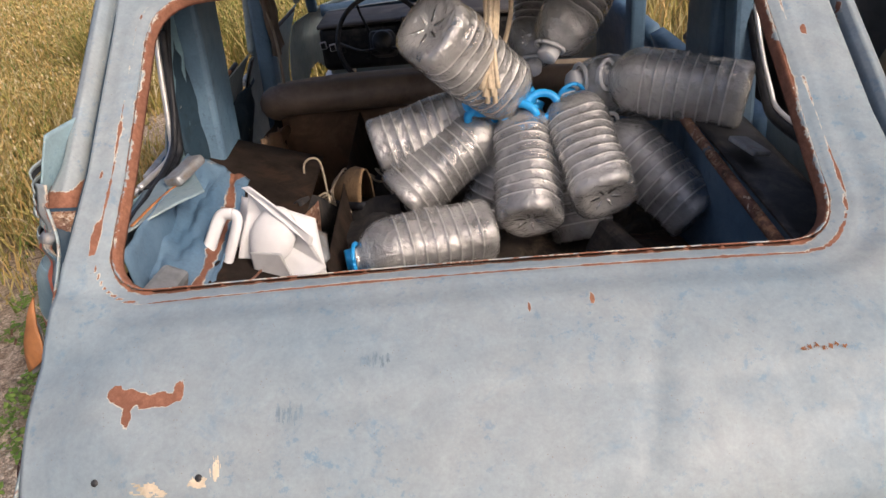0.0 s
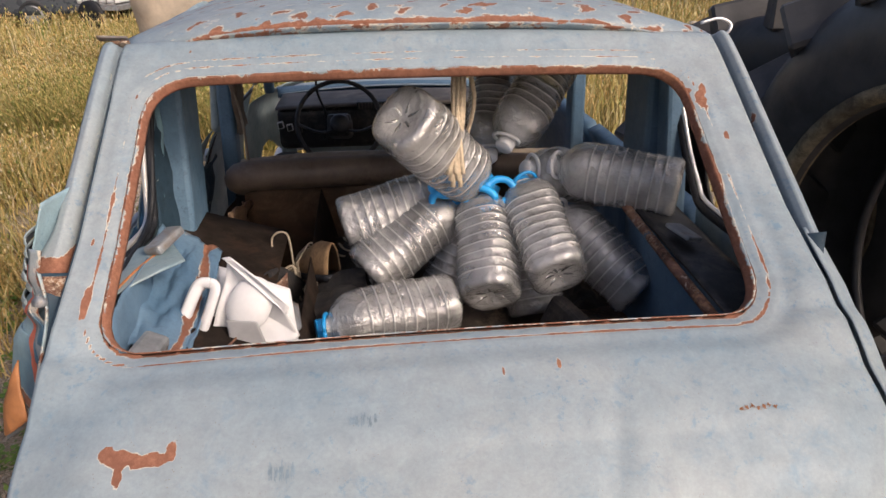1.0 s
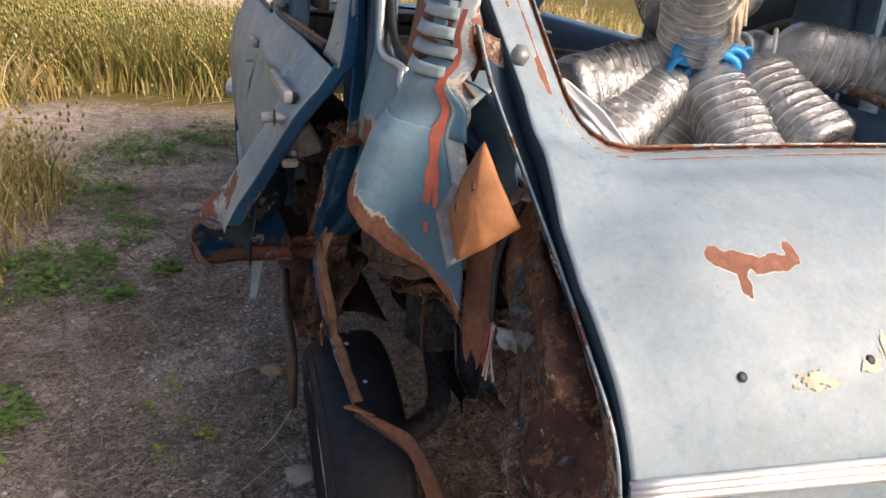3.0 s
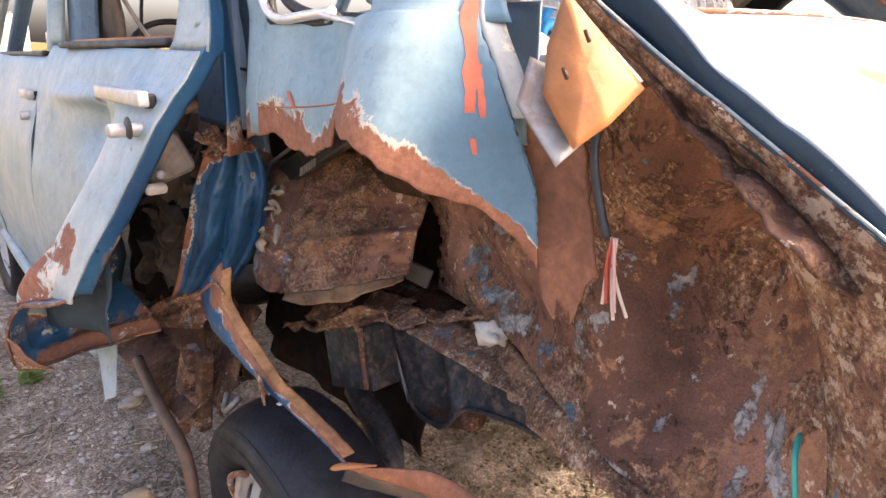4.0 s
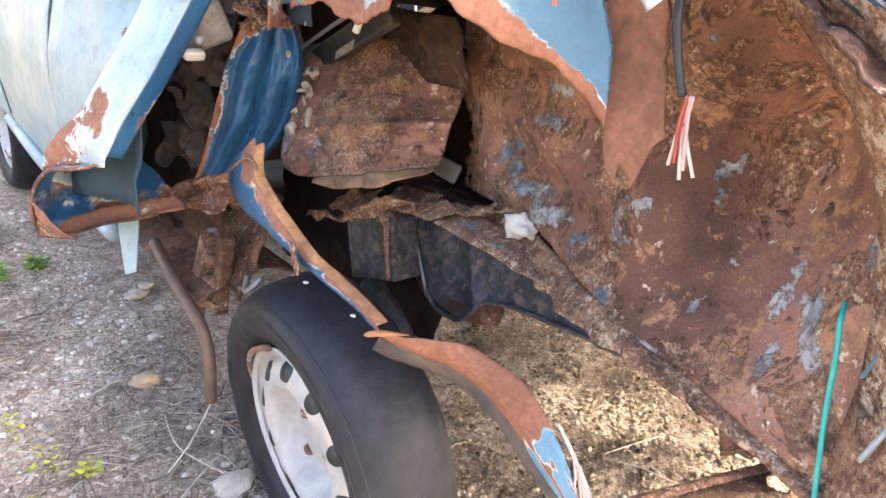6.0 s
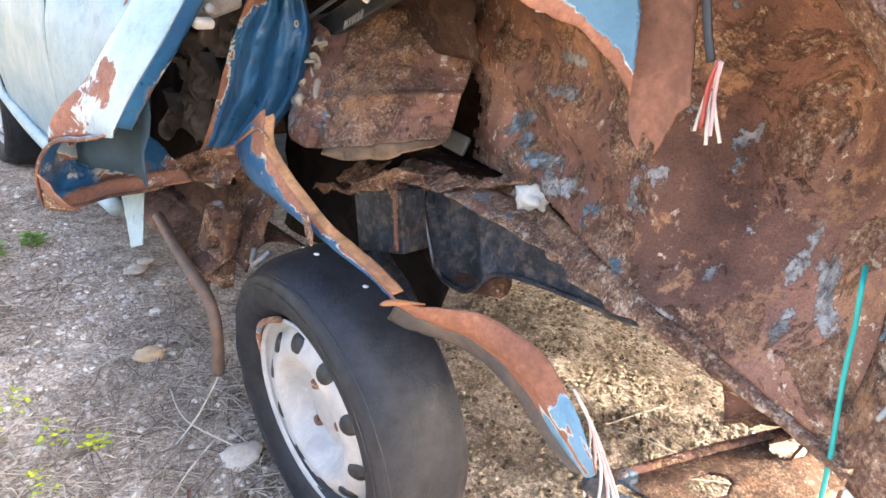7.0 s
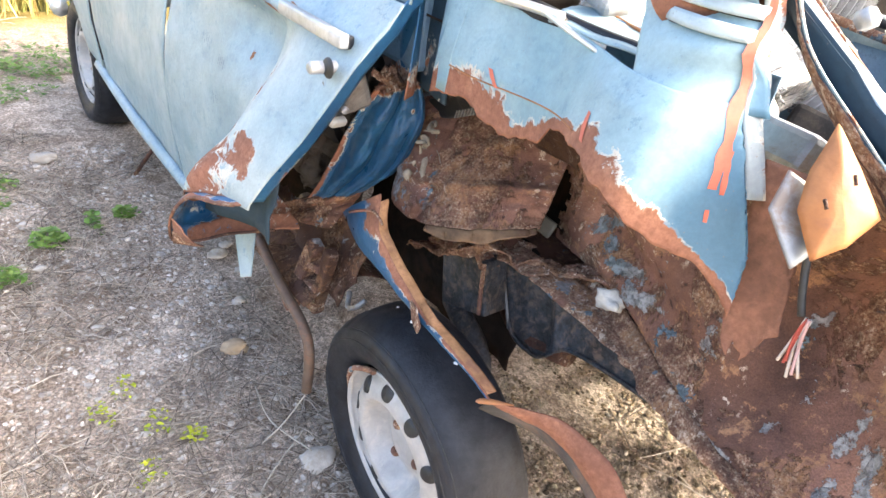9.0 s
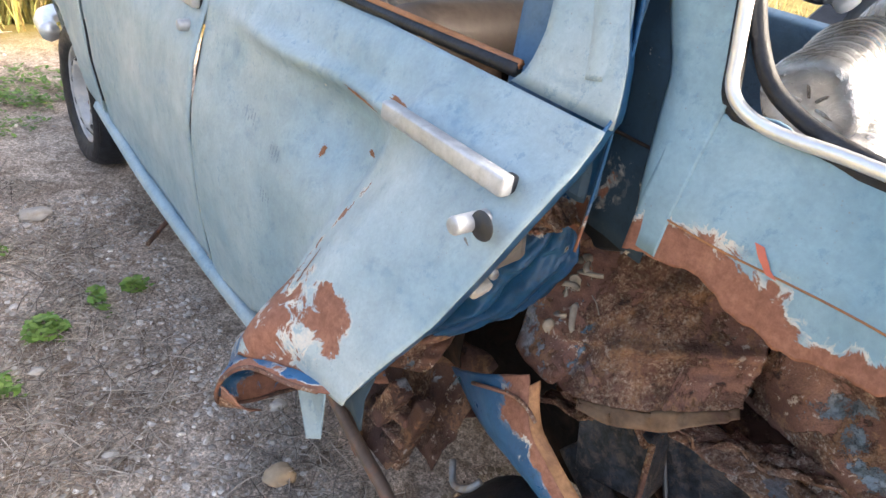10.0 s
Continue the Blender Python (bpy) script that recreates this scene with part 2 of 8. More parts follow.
def mat_rust(name, grey=0.5, lift=1.0, scale=1.0, crusty=0.0):
    """Scaled rust: smooth red-brown film, sharp-edged granular crusts, dark pits, pale specks and flakes of old grey and blue paint."""
    n = Nodes(name)
    col = n.ramp(n.noise(6.0 * scale, 7, 0.66, 0.5), (0.30, (0.072, 0.038, 0.031)), (0.44, (0.128, 0.066, 0.050)), (0.58, (0.178, 0.092, 0.066)), (0.72, (0.245, 0.132, 0.090)))
    col = n.mix(1.0, col, n.ramp(n.noise(2.9, 4, 0.55, 0.4), (0.38, 0.62), (0.5, 1.0), (0.62, 1.28)), 'MULTIPLY')
    col = n.mix(1.0, col, n.ramp(n.noise(420, 3, 0.7), (0.35, 0.78), (0.65, 1.22)), 'MULTIPLY')
    where = n.noise(8.5, 9, 0.72, 0.6)
    region = n.ramp(where, (0.535 - 0.19 * crusty, 0.0), (0.560 - 0.19 * crusty, 1.0))
    grain = n.noise(190 * scale, 5, 0.8)
    mottle = n.ramp(grain, (0.34, (0.050, 0.028, 0.022)), (0.43, (0.145, 0.072, 0.049)), (0.51, (0.240, 0.143, 0.096)), (0.59, (0.360, 0.262, 0.185)), (0.69, (0.54, 0.47, 0.39)))
    mottle = n.mix(1.0, mottle, n.ramp(n.noise(42, 6, 0.7), (0.36, 0.45), (0.52, 1.0), (0.66, 1.45)), 'MULTIPLY')
    thin = n.ramp(n.noise(30, 8, 0.75), (0.42, 0.25), (0.50, 0.95))
    col = n.mix(n.val('MULTIPLY', region, thin), col, mottle)
    pits = n.ramp(n.noise(21, 8, 0.74, 0.4), (0.365, 0.85), (0.39, 0.0))
    col = n.mix(pits, col, (0.045, 0.030, 0.027))
    stain = n.val('MULTIPLY', n.ramp(n.noise(14, 8, 0.72), (0.53, 0.0), (0.56, 0.65)), n.ramp(n.noise(110, 5, 0.75), (0.42, 0.1), (0.56, 1.0)))
    col = n.mix(stain, col, (0.30, 0.165, 0.088))
    pale = n.val('MULTIPLY', n.ramp(n.noise(58, 7, 0.75), (0.585 - 0.05 * crusty, 0.0), (0.605 - 0.05 * crusty, 0.9)), n.ramp(n.noise(6, 4), (0.50 - 0.08 * crusty, 0.0), (0.56 - 0.08 * crusty, 1.0)))
    col = n.mix(pale, col, (0.47, 0.39, 0.315))
    col = n.mix(1.0, col, (lift, lift, lift), 'MULTIPLY')
    cluster = n.ramp(n.noise(3.6, 3, 0.5), (0.54 - 0.08 * grey, 0.0), (0.57 - 0.08 * grey, 1.0))
    flake = n.val('MULTIPLY', n.ramp(n.noise(15, 8, 0.66), (0.585, 0.0), (0.595, 0.95)), cluster)
    hue = n.mix(n.ramp(n.noise(8, 2), (0.47, 0.0), (0.55, 1.0)), (0.34, 0.34, 0.355), (0.16, 0.24, 0.31))
    hue = n.mix(1.0, hue, n.ramp(n.noise(130, 5, 0.75), (0.35, 0.5), (0.6, 1.1)), 'MULTIPLY')
    col = n.mix(flake, col, hue)
    edge = n.val('ADD', n.attr("rust"), n.val('MULTIPLY', n.val('SUBTRACT', n.noise(34, 9, 0.8), 0.5), 2.2))
    marks = n.ramp(edge, (0.52, 0.0), (0.535, 1.0))
    marks = n.val('MULTIPLY', marks, n.ramp(n.noise(60, 7, 0.75), (0.38, 0.15), (0.44, 1.0)))
    col = n.mix(marks, col, n.mix(1.0, n.mix(n.ramp(n.noise(7, 2), (0.52, 0.0), (0.60, 1.0)), (0.37, 0.375, 0.385), (0.24, 0.30, 0.35)), n.ramp(n.noise(90, 5, 0.7), (0.36, 0.5), (0.55, 1.05)), 'MULTIPLY'))
    h = n.val('ADD', n.val('MULTIPLY', grain, n.val('ADD', n.val('MULTIPLY', region, 1.1), 0.25)), n.val('MULTIPLY', n.noise(420, 3, 0.7), 0.2))
    h = n.val('ADD', h, n.val('MULTIPLY', n.noise(16, 5), 1.8))
    h = n.val('ADD', h, n.val('MULTIPLY', n.val('ADD', n.val('ADD', flake, marks), n.val('MULTIPLY', region, 0.6)), 0.4))
    h = n.val('SUBTRACT', h, n.val('MULTIPLY', pits, 0.8))
    return n.set(Base_Color=col, Roughness=n.ramp(where, (0.45, 0.72), (0.6, 0.92)), Normal=n.bump(h, 0.9, 0.006), Specular_IOR_Level=0.3)


def mat_plain(name, col, rough=0.6, vary=0.25, scale=30.0, metal=0.0, bump=0.15, dirt=None, spec=0.5):
    n = Nodes(name)
    a = n.ramp(n.noise(scale, 6, 0.65), (0.3, 1 - vary), (0.7, 1 + vary))
    b = n.ramp(n.noise(scale * 0.15, 4), (0.3, 1 - vary), (0.7, 1 + vary * 0.6))
    c = n.mix(1.0, n.mix(1.0, col, a, 'MULTIPLY'), b, 'MULTIPLY')
    if dirt:
        c = n.mix(n.ramp(n.noise(scale * 0.5, 7, 0.75, 0.5), (0.5, 0.0), (0.64, 0.8)), c, dirt)
    r = n.ramp(n.noise(scale * 0.7, 4), (0.3, max(0.02, rough - 0.1)), (0.7, min(1, rough + 0.1)))
    return n.set(Base_Color=c, Roughness=r, Metallic=metal, Specular_IOR_Level=spec, Normal=n.bump(n.noise(scale * 4, 4), bump, 0.002))


def mat_pet():
    """Thin crinkled clear plastic: sees through, shines on both faces and scatters some light."""
    n = Nodes("clear_plastic")
    out = n.t.nodes["Material Output"]
    clear = n.t.nodes.new("ShaderNodeBsdfTransparent")
    clear.inputs[0].default_value = (0.96, 0.965, 0.97, 1)
    gloss = n.t.nodes.new("ShaderNodeBsdfGlossy")
    gloss.inputs["Roughness"].default_value = 0.11
    haze = n.t.nodes.new("ShaderNodeBsdfDiffuse")
    thin = n.t.nodes.new("ShaderNodeBsdfTranslucent")
    for s in (haze, thin):
        s.inputs[0].default_value = (0.95, 0.955, 0.95, 1)
    fres = n.t.nodes.new("ShaderNodeFresnel")
    fres.inputs[0].default_value = 1.6
    bump = n.bump(n.val('ADD', n.noise(34, 4, 0.55, 0.8), n.val('MULTIPLY', n.noise(95, 3, 0.6, 1.2), 0.35)), 1.0, 0.008)
    for s in (gloss, haze, thin, fres):
        n.link(bump, s.inputs["Normal"])
    m0, m1, m2 = (n.t.nodes.new("ShaderNodeMixShader") for _ in range(3))
    m0.inputs[0].default_value = 0.5
    n.link(haze.outputs[0], m0.inputs[1])
    n.link(thin.outputs[0], m0.inputs[2])
    n.link(n.val('ADD', n.val('MULTIPLY', n.attr("rust"), 0.45), n.ramp(n.noise(9, 3), (0.40, 0.34), (0.62, 0.64))), m1.inputs[0])
    n.link(clear.outputs[0], m1.inputs[1])
    n.link(m0.outputs[0], m1.inputs[2])
    n.link(n.val('ADD', n.val('MULTIPLY', fres.outputs[0], 1.8), 0.20, True), m2.inputs[0])
    n.link(m1.outputs[0], m2.inputs[1])
    n.link(gloss.outputs[0], m2.inputs[2])
    n.link(m2.outputs[0], out.inputs["Surface"])
    return n.mat


def mat_ground():
    n = Nodes("dry_earth")
    big = n.noise(0.8, 6, 0.6)
    col = n.ramp(n.noise(6, 8, 0.7), (0.3, (0.29, 0.235, 0.19)), (0.5, (0.45, 0.385, 0.33)), (0.7, (0.60, 0.54, 0.48)))
    col = n.mix(n.ramp(big, (0.42, 0.0), (0.62, 0.75)), col, (0.64, 0.59, 0.535))
    stones = n.ramp(n.voronoi(110, "Color"), (0.25, 0.45), (0.75, 1.5))
    col = n.mix(0.55, col, n.mix(1.0, col, stones, 'MULTIPLY'))
    litter = n.ramp(n.noise(9, 7, 0.75, 1.5), (0.47, 0.0), (0.60, 0.7))
    col = n.mix(litter, col, (0.20, 0.155, 0.12))
    gravel = n.ramp(n.noise(150, 6, 0.75), (0.34, 0.4), (0.5, 0.95), (0.66, 1.5))
    col = n.mix(1.0, col, gravel, 'MULTIPLY')
    # the field beyond the yard: dry grass and green weeds
    sep = n.t.nodes.new("ShaderNodeSeparateXYZ")
    n.link(n.co, sep.inputs[0])
    far = n.val('ADD', n.val('MULTIPLY', n.val('SUBTRACT', n.val('MULTIPLY', sep.outputs[0], -0.75), 1.9), 1.0), n.val('MULTIPLY', n.noise(1.1, 4), 1.2))
    ahead = n.val('ADD', n.val('SUBTRACT', sep.outputs[1], 4.9), n.val('MULTIPLY', n.noise(1.1, 4), 1.2))
    mask = n.val('MAXIMUM', far, ahead, False)
    mask = n.ramp(mask, (0.3, 0.0), (0.8, 1.0))
    field = n.ramp(n.noise(2.2, 6, 0.7), (0.35, (0.095, 0.10, 0.028)), (0.55, (0.19, 0.155, 0.055)), (0.7, (0.26, 0.205, 0.085)))
    col = n.mix(mask, col, field)
    spot = n.val('ADD', n.val('POWER', n.val('MULTIPLY', n.val('ADD', sep.outputs[0], 1.39), 5.5), 2.0), n.val('POWER', n.val('MULTIPLY', n.val('SUBTRACT', sep.outputs[1], 1.85), 7.0), 2.0))
    spot = n.val('ADD', spot, n.val('MULTIPLY', n.val('SUBTRACT', n.noise(14, 6, 0.7), 0.5), 2.4))
    col = n.mix(n.ramp(spot, (0.35, 0.75), (0.8, 0.0)), col, (0.66, 0.60, 0.54))
    col = n.mix(1.0, col, (0.97, 0.91, 0.845), 'MULTIPLY')
    h = n.val('ADD', n.noise(45, 8, 0.8), n.val('MULTIPLY', n.voronoi(130), 0.4))
    return n.set(Base_Color=col, Roughness=0.95, Normal=n.bump(h, 0.9, 0.012), Specular_IOR_Level=0.15)


def mat_islands(name, *cols, rough=0.85, bump=0.0, spec=0.3, trans=0.0):
    """Many small pieces in one mesh, each with its own shade."""
    n = Nodes(name)
    r = n.t.nodes.new("ShaderNodeNewGeometry").outputs["Random Per Island"]
    c = n.ramp(r, *[(i / max(1, len(cols) - 1), c) for i, c in enumerate(cols)])
    c = n.mix(1.0, c, n.ramp(n.noise(60, 4), (0.3, 0.75), (0.7, 1.25)), 'MULTIPLY')
    kw = dict(Base_Color=c, Roughness=rough, Specular_IOR_Level=spec)
    if bump:
        kw["Normal"] = n.bump(n.noise(120, 5), bump, 0.003)
    return n.set(**kw)


PAINT = mat_paint("faded_blue_paint", (0.225, 0.295, 0.345), (0.30, 0.35, 0.375))
PAINT_SIDE = mat_paint("side_blue_paint", (0.215, 0.315, 0.365), (0.36, 0.435, 0.455), (0.085, 0.19, 0.28), 0.75, 0.38)
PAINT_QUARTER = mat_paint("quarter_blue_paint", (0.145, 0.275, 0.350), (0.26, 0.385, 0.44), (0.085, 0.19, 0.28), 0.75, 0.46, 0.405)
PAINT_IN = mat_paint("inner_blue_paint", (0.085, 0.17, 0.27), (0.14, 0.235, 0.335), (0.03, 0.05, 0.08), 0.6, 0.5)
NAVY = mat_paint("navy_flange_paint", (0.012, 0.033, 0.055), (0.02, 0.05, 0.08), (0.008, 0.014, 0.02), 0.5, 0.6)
BLUE = mat_paint("deep_blue_paint", (0.010, 0.066, 0.165), (0.030, 0.125, 0.255), (0.012, 0.024, 0.040), 0.8, 0.26)
RUST = mat_rust("scaled_rust", 0.55, 1.5, 1.0, 0.12)
RUST_GREY = mat_rust("rust_with_grey_paint", 0.4, 1.45, 1.0, 0.22)
RUST_DARK = mat_rust("dark_rust", 0.2, 0.75)
RUST_ORANGE = mat_plain("orange_rust", (0.43, 0.18, 0.065), 0.65, 0.45, 11, 0, 0.6, (0.22, 0.10, 0.06))
RUST_ROUGH = mat_rust("crusted_rust", 0.0, 1.35, 0.8, 0.9)
BLACK_METAL = mat_plain("black_underseal", (0.036, 0.043, 0.054), 0.55, 0.7, 90, 0, 1.0, (0.16, 0.12, 0.095), 0.5)
GREY_METAL = mat_plain("bare_grey_sheet", (0.26, 0.28, 0.30), 0.45, 0.3, 25, 0.3, 0.2, (0.2, 0.14, 0.1))
ALUMINIUM = mat_plain("dull_aluminium", (0.40, 0.42, 0.44), 0.40, 0.25, 40, 0.25, 0.15, (0.30, 0.31, 0.32))
CHROME = mat_plain("worn_chrome", (0.74, 0.75, 0.76), 0.38, 0.1, 60, 0.65, 0.08)
RUBBER = mat_plain("tyre_rubber", (0.015, 0.017, 0.022), 0.50, 0.35, 45, 0, 0.5, (0.024, 0.028, 0.035), 0.3)
BIG_RUBBER = mat_plain("tractor_rubber", (0.05, 0.05, 0.052), 0.45, 0.35, 9, 0, 0.3, (0.075, 0.072, 0.068))
RIM_WHITE = mat_plain("white_rim_paint", (0.39, 0.39, 0.385), 0.42, 0.16, 30, 0, 0.1, (0.5, 0.47, 0.43))
WHITE_PLASTIC = mat_plain("white_plastic", (0.74, 0.75, 0.77), 0.4, 0.06, 30, 0, 0.05)
PET = mat_pet()
CAP_BLUE = mat_plain("blue_cap_plastic", (0.015, 0.34, 0.78), 0.35, 0.08, 60, 0, 0.05)
VINYL = mat_plain("brown_vinyl", (0.15, 0.115, 0.09), 0.5, 0.25, 18, 0, 0.3, (0.075, 0.055, 0.04))
VINYL_LIGHT = mat_plain("beige_vinyl", (0.30, 0.25, 0.19), 0.5, 0.2, 18, 0, 0.25, (0.16, 0.12, 0.09))
SEAT_BACK = mat_plain("seat_back_board", (0.085, 0.05, 0.03), 0.75, 0.4, 12, 0, 0.4, (0.17, 0.115, 0.07))
DASH = mat_plain("black_dashboard", (0.022, 0.023, 0.025), 0.5, 0.3, 30, 0, 0.3, (0.09, 0.08, 0.07))
DASH_GREY = mat_plain("dusty_dashboard", (0.11, 0.10, 0.092), 0.7, 0.25, 14, 0, 0.2, (0.2, 0.17, 0.14))
WOOD = mat_plain("orange_wood_trim", (0.40, 0.13, 0.03), 0.4, 0.25, 20, 0, 0.1)
TRASH = mat_plain("dark_rubbish", (0.05, 0.038, 0.03), 0.9, 0.5, 22, 0, 0.6, (0.13, 0.10, 0.07))
CLOTH = mat_plain("dusty_black_cloth", (0.02, 0.02, 0.022), 0.95, 0.4, 30, 0, 0.5, (0.06, 0.05, 0.042))
SUEDE = mat_plain("tan_suede", (0.30, 0.19, 0.10), 0.95, 0.3, 60, 0, 0.5, (0.18, 0.12, 0.07))
LACE = mat_plain("dirty_lace", (0.40, 0.34, 0.26), 0.9, 0.2, 80)
ROPE = mat_plain("cream_rope", (0.60, 0.50, 0.36), 0.9, 0.2, 120, 0, 0.6)
STONE = mat_plain("pale_limestone", (0.46, 0.42, 0.37), 0.9, 0.25, 30, 0, 0.6, (0.33, 0.28, 0.22))
STONE_TAN = mat_plain("tan_stone", (0.42, 0.31, 0.20), 0.9, 0.2, 30, 0, 0.5)
WIRE_WHITE = mat_plain("white_wire", (0.55, 0.50, 0.46), 0.5, 0.15, 90)
WIRE_PINK = mat_plain("pink_wire", (0.52, 0.33, 0.31), 0.5, 0.15, 90)
WIRE_RED = mat_plain("red_wire", (0.40, 0.07, 0.05), 0.5, 0.2, 90)
WIRE_BLACK = mat_plain("black_wire", (0.02, 0.022, 0.025), 0.5, 0.2, 90)
WIRE_GREEN = mat_plain("green_wire", (0.01, 0.33, 0.30), 0.4, 0.1, 90)
RED_PAINT = mat_plain("red_primer", (0.52, 0.14, 0.09), 0.7, 0.2, 40)
GROUND = mat_ground()
BUMPER = mat_plain("pitted_chrome", (0.12, 0.14, 0.18), 0.25, 0.3, 14, 0.35, 0.25, (0.06, 0.08, 0.11))

# ---- the wrecked car: outer shell ----
car = thing("wrecked_car", (XC, 1.6, 0), "faded light-blue old hatchback, rusted through, windows and one lamp gone", "car")


def mx(x):
    return 2 * XC - x


# tailgate profile along the middle of its surface: y, z from the bottom upwards
PROF = [(0.035, 0.70), (0.012, 0.80), (0.0, 0.90), (0.002, 0.955), (0.035, 1.02), (0.08, 1.07), (0.125, 1.105), (0.20, 1.14), (0.27, 1.163),
        (0.30, 1.177), (0.40, 1.252), (0.50, 1.329), (0.60, 1.405), (0.70, 1.481), (0.77, 1.533), (0.82, 1.566), (0.845, 1.574)]
_ps = spline([(0, y, z) for y, z in PROF], 400)
_pl = [0.0]
for _i in range(400):
    _pl.append(_pl[-1] + (_ps[_i + 1] - _ps[_i]).length)
TG_LEN = _pl[-1]
_py, _pz = [p.y for p in _ps], [p.z for p in _ps]


def prof(l):
    return float(np.interp(l, _pl, _py)), float(np.interp(l, _pl, _pz))


def l_at_y(y):
    return float(np.interp(y, _py[200:], _pl[200:]))


def tg_edge(l):
    return ip(l, (0, -0.590), (0.13, -0.599), (0.26, -0.609), (0.45, -0.615), (0.60, -0.607), (TG_LEN, -0.578))


def tg(x, l, lift=0.0):
    y, z = prof(l)
    y2, z2 = prof(min(l + 0.01, TG_LEN))
    y1, z1 = prof(max(l - 0.01, 0))
    n = Vector((0, -(z2 - z1), (y2 - y1))).normalized()
    half = XC - tg_edge(l)
    a = (x - XC) / half
    crown = ip(l, (0.10, 0.052), (0.27, 0.058), (0.34, 0.040), (0.42, 0.022)) * (1 - a * a)
    crown += smooth01(0.80, 1.0, abs(a)) * ip(l, (0.26, 0.0), (0.36, -0.012), (0.45, -0.022), (0.52, -0.016), (0.60, 0.016), (0.68, 0.020), (0.85, 0.0))
    return Vector((x, y, z)) + n * (crown + lift - 0.010)


L_WB, L_WT = l_at_y(0.290), l_at_y(0.750)      # window bottom and top edges
WIN_N = 168


def win_outline(k, grow=0.0):
    """The opening's rounded trapezium as (x, l), k from 0 to 1 anticlockwise from the bottom middle."""
    lo, hi = L_WB - grow, L_WT + grow
    cor = [(0.608 + grow, lo), (0.598 + grow, hi), (-0.520 - grow, hi), (-0.538 - grow, lo)]
    rad = [0.085 + grow * .7, 0.095 + grow * .7, 0.095 + grow * .7, 0.075 + grow * .7]
    pts = []
    for i in range(4):
        c = Vector((*cor[i], 0))
        a = (Vector((*cor[i - 1], 0)) - c).normalized()
        b = (Vector((*cor[(i + 1) % 4], 0)) - c).normalized()
        for s in range(13):
            t = s / 12
            p = c + a * rad[i] * (1 - t) ** 2 + b * rad[i] * t ** 2
            pts.append(p)
    mid = (pts[0] + pts[-1]) / 2
    pts = [mid] + pts + [mid]
    acc = [0.0]
    for i in range(len(pts) - 1):
        acc.append(acc[-1] + (pts[i + 1] - pts[i]).length)
    s = k * acc[-1]
    return float(np.interp(s, acc, [p.x for p in pts])), float(np.interp(s, acc, [p.y for p in pts]))


_out = np.array([win_outline(k / 600) for k in range(600)])


def tg_spots(p):
    """Rust spots on the tailgate: the long blotch, chips by the side, the streak under the corner."""
    def blob(x, z, rx, rz):
        return max(0.0, 1.25 - math.hypot((p.x - x) / rx, (p.z - z) / rz))
    v = max(blob(-0.474, 1.103, 0.016, 0.009), blob(-0.455, 1.100, 0.026, 0.010), blob(-0.430, 1.099, 0.026, 0.008), blob(-0.405, 1.101, 0.026, 0.0075), blob(-0.386, 1.106, 0.010, 0.010), blob(-0.457, 1.087, 0.008, 0.013))
    v = max(v, blob(0.622, 1.452, 0.014, 0.020), blob(0.632, 1.47, 0.009, 0.012), blob(0.648, 1.395, 0.007, 0.008), blob(0.602, 1.466, 0.006, 0.006))
    v = max(v, blob(-0.566, 1.22, 0.006, 0.024), blob(-0.572, 1.285, 0.005, 0.007))
    v = max(v, blob(0.20, 1.152, 0.005, 0.005), blob(0.11, 1.150, 0.004, 0.005), blob(0.53, 1.162, 0.03, 0.003), blob(-0.44, 1.553, 0.004, 0.004))
    return v + (0.35 * fbm(p, 90, 4) if v > 0.15 else 0.0)


def inside_window(x, l):
    if not (L_WB < l < L_WT):
        return False
    dx, dl = _out[:, 0] - XC, _out[:, 1] - (L_WB + L_WT) / 2
    a = math.atan2(l - (L_WB + L_WT) / 2, x - XC)
    k = int(np.argmin(np.abs((np.arctan2(dl, dx) - a + math.pi) % math.tau - math.pi)))
    return math.hypot(x - XC, l - (L_WB + L_WT) / 2) < math.hypot(dx[k], dl[k])


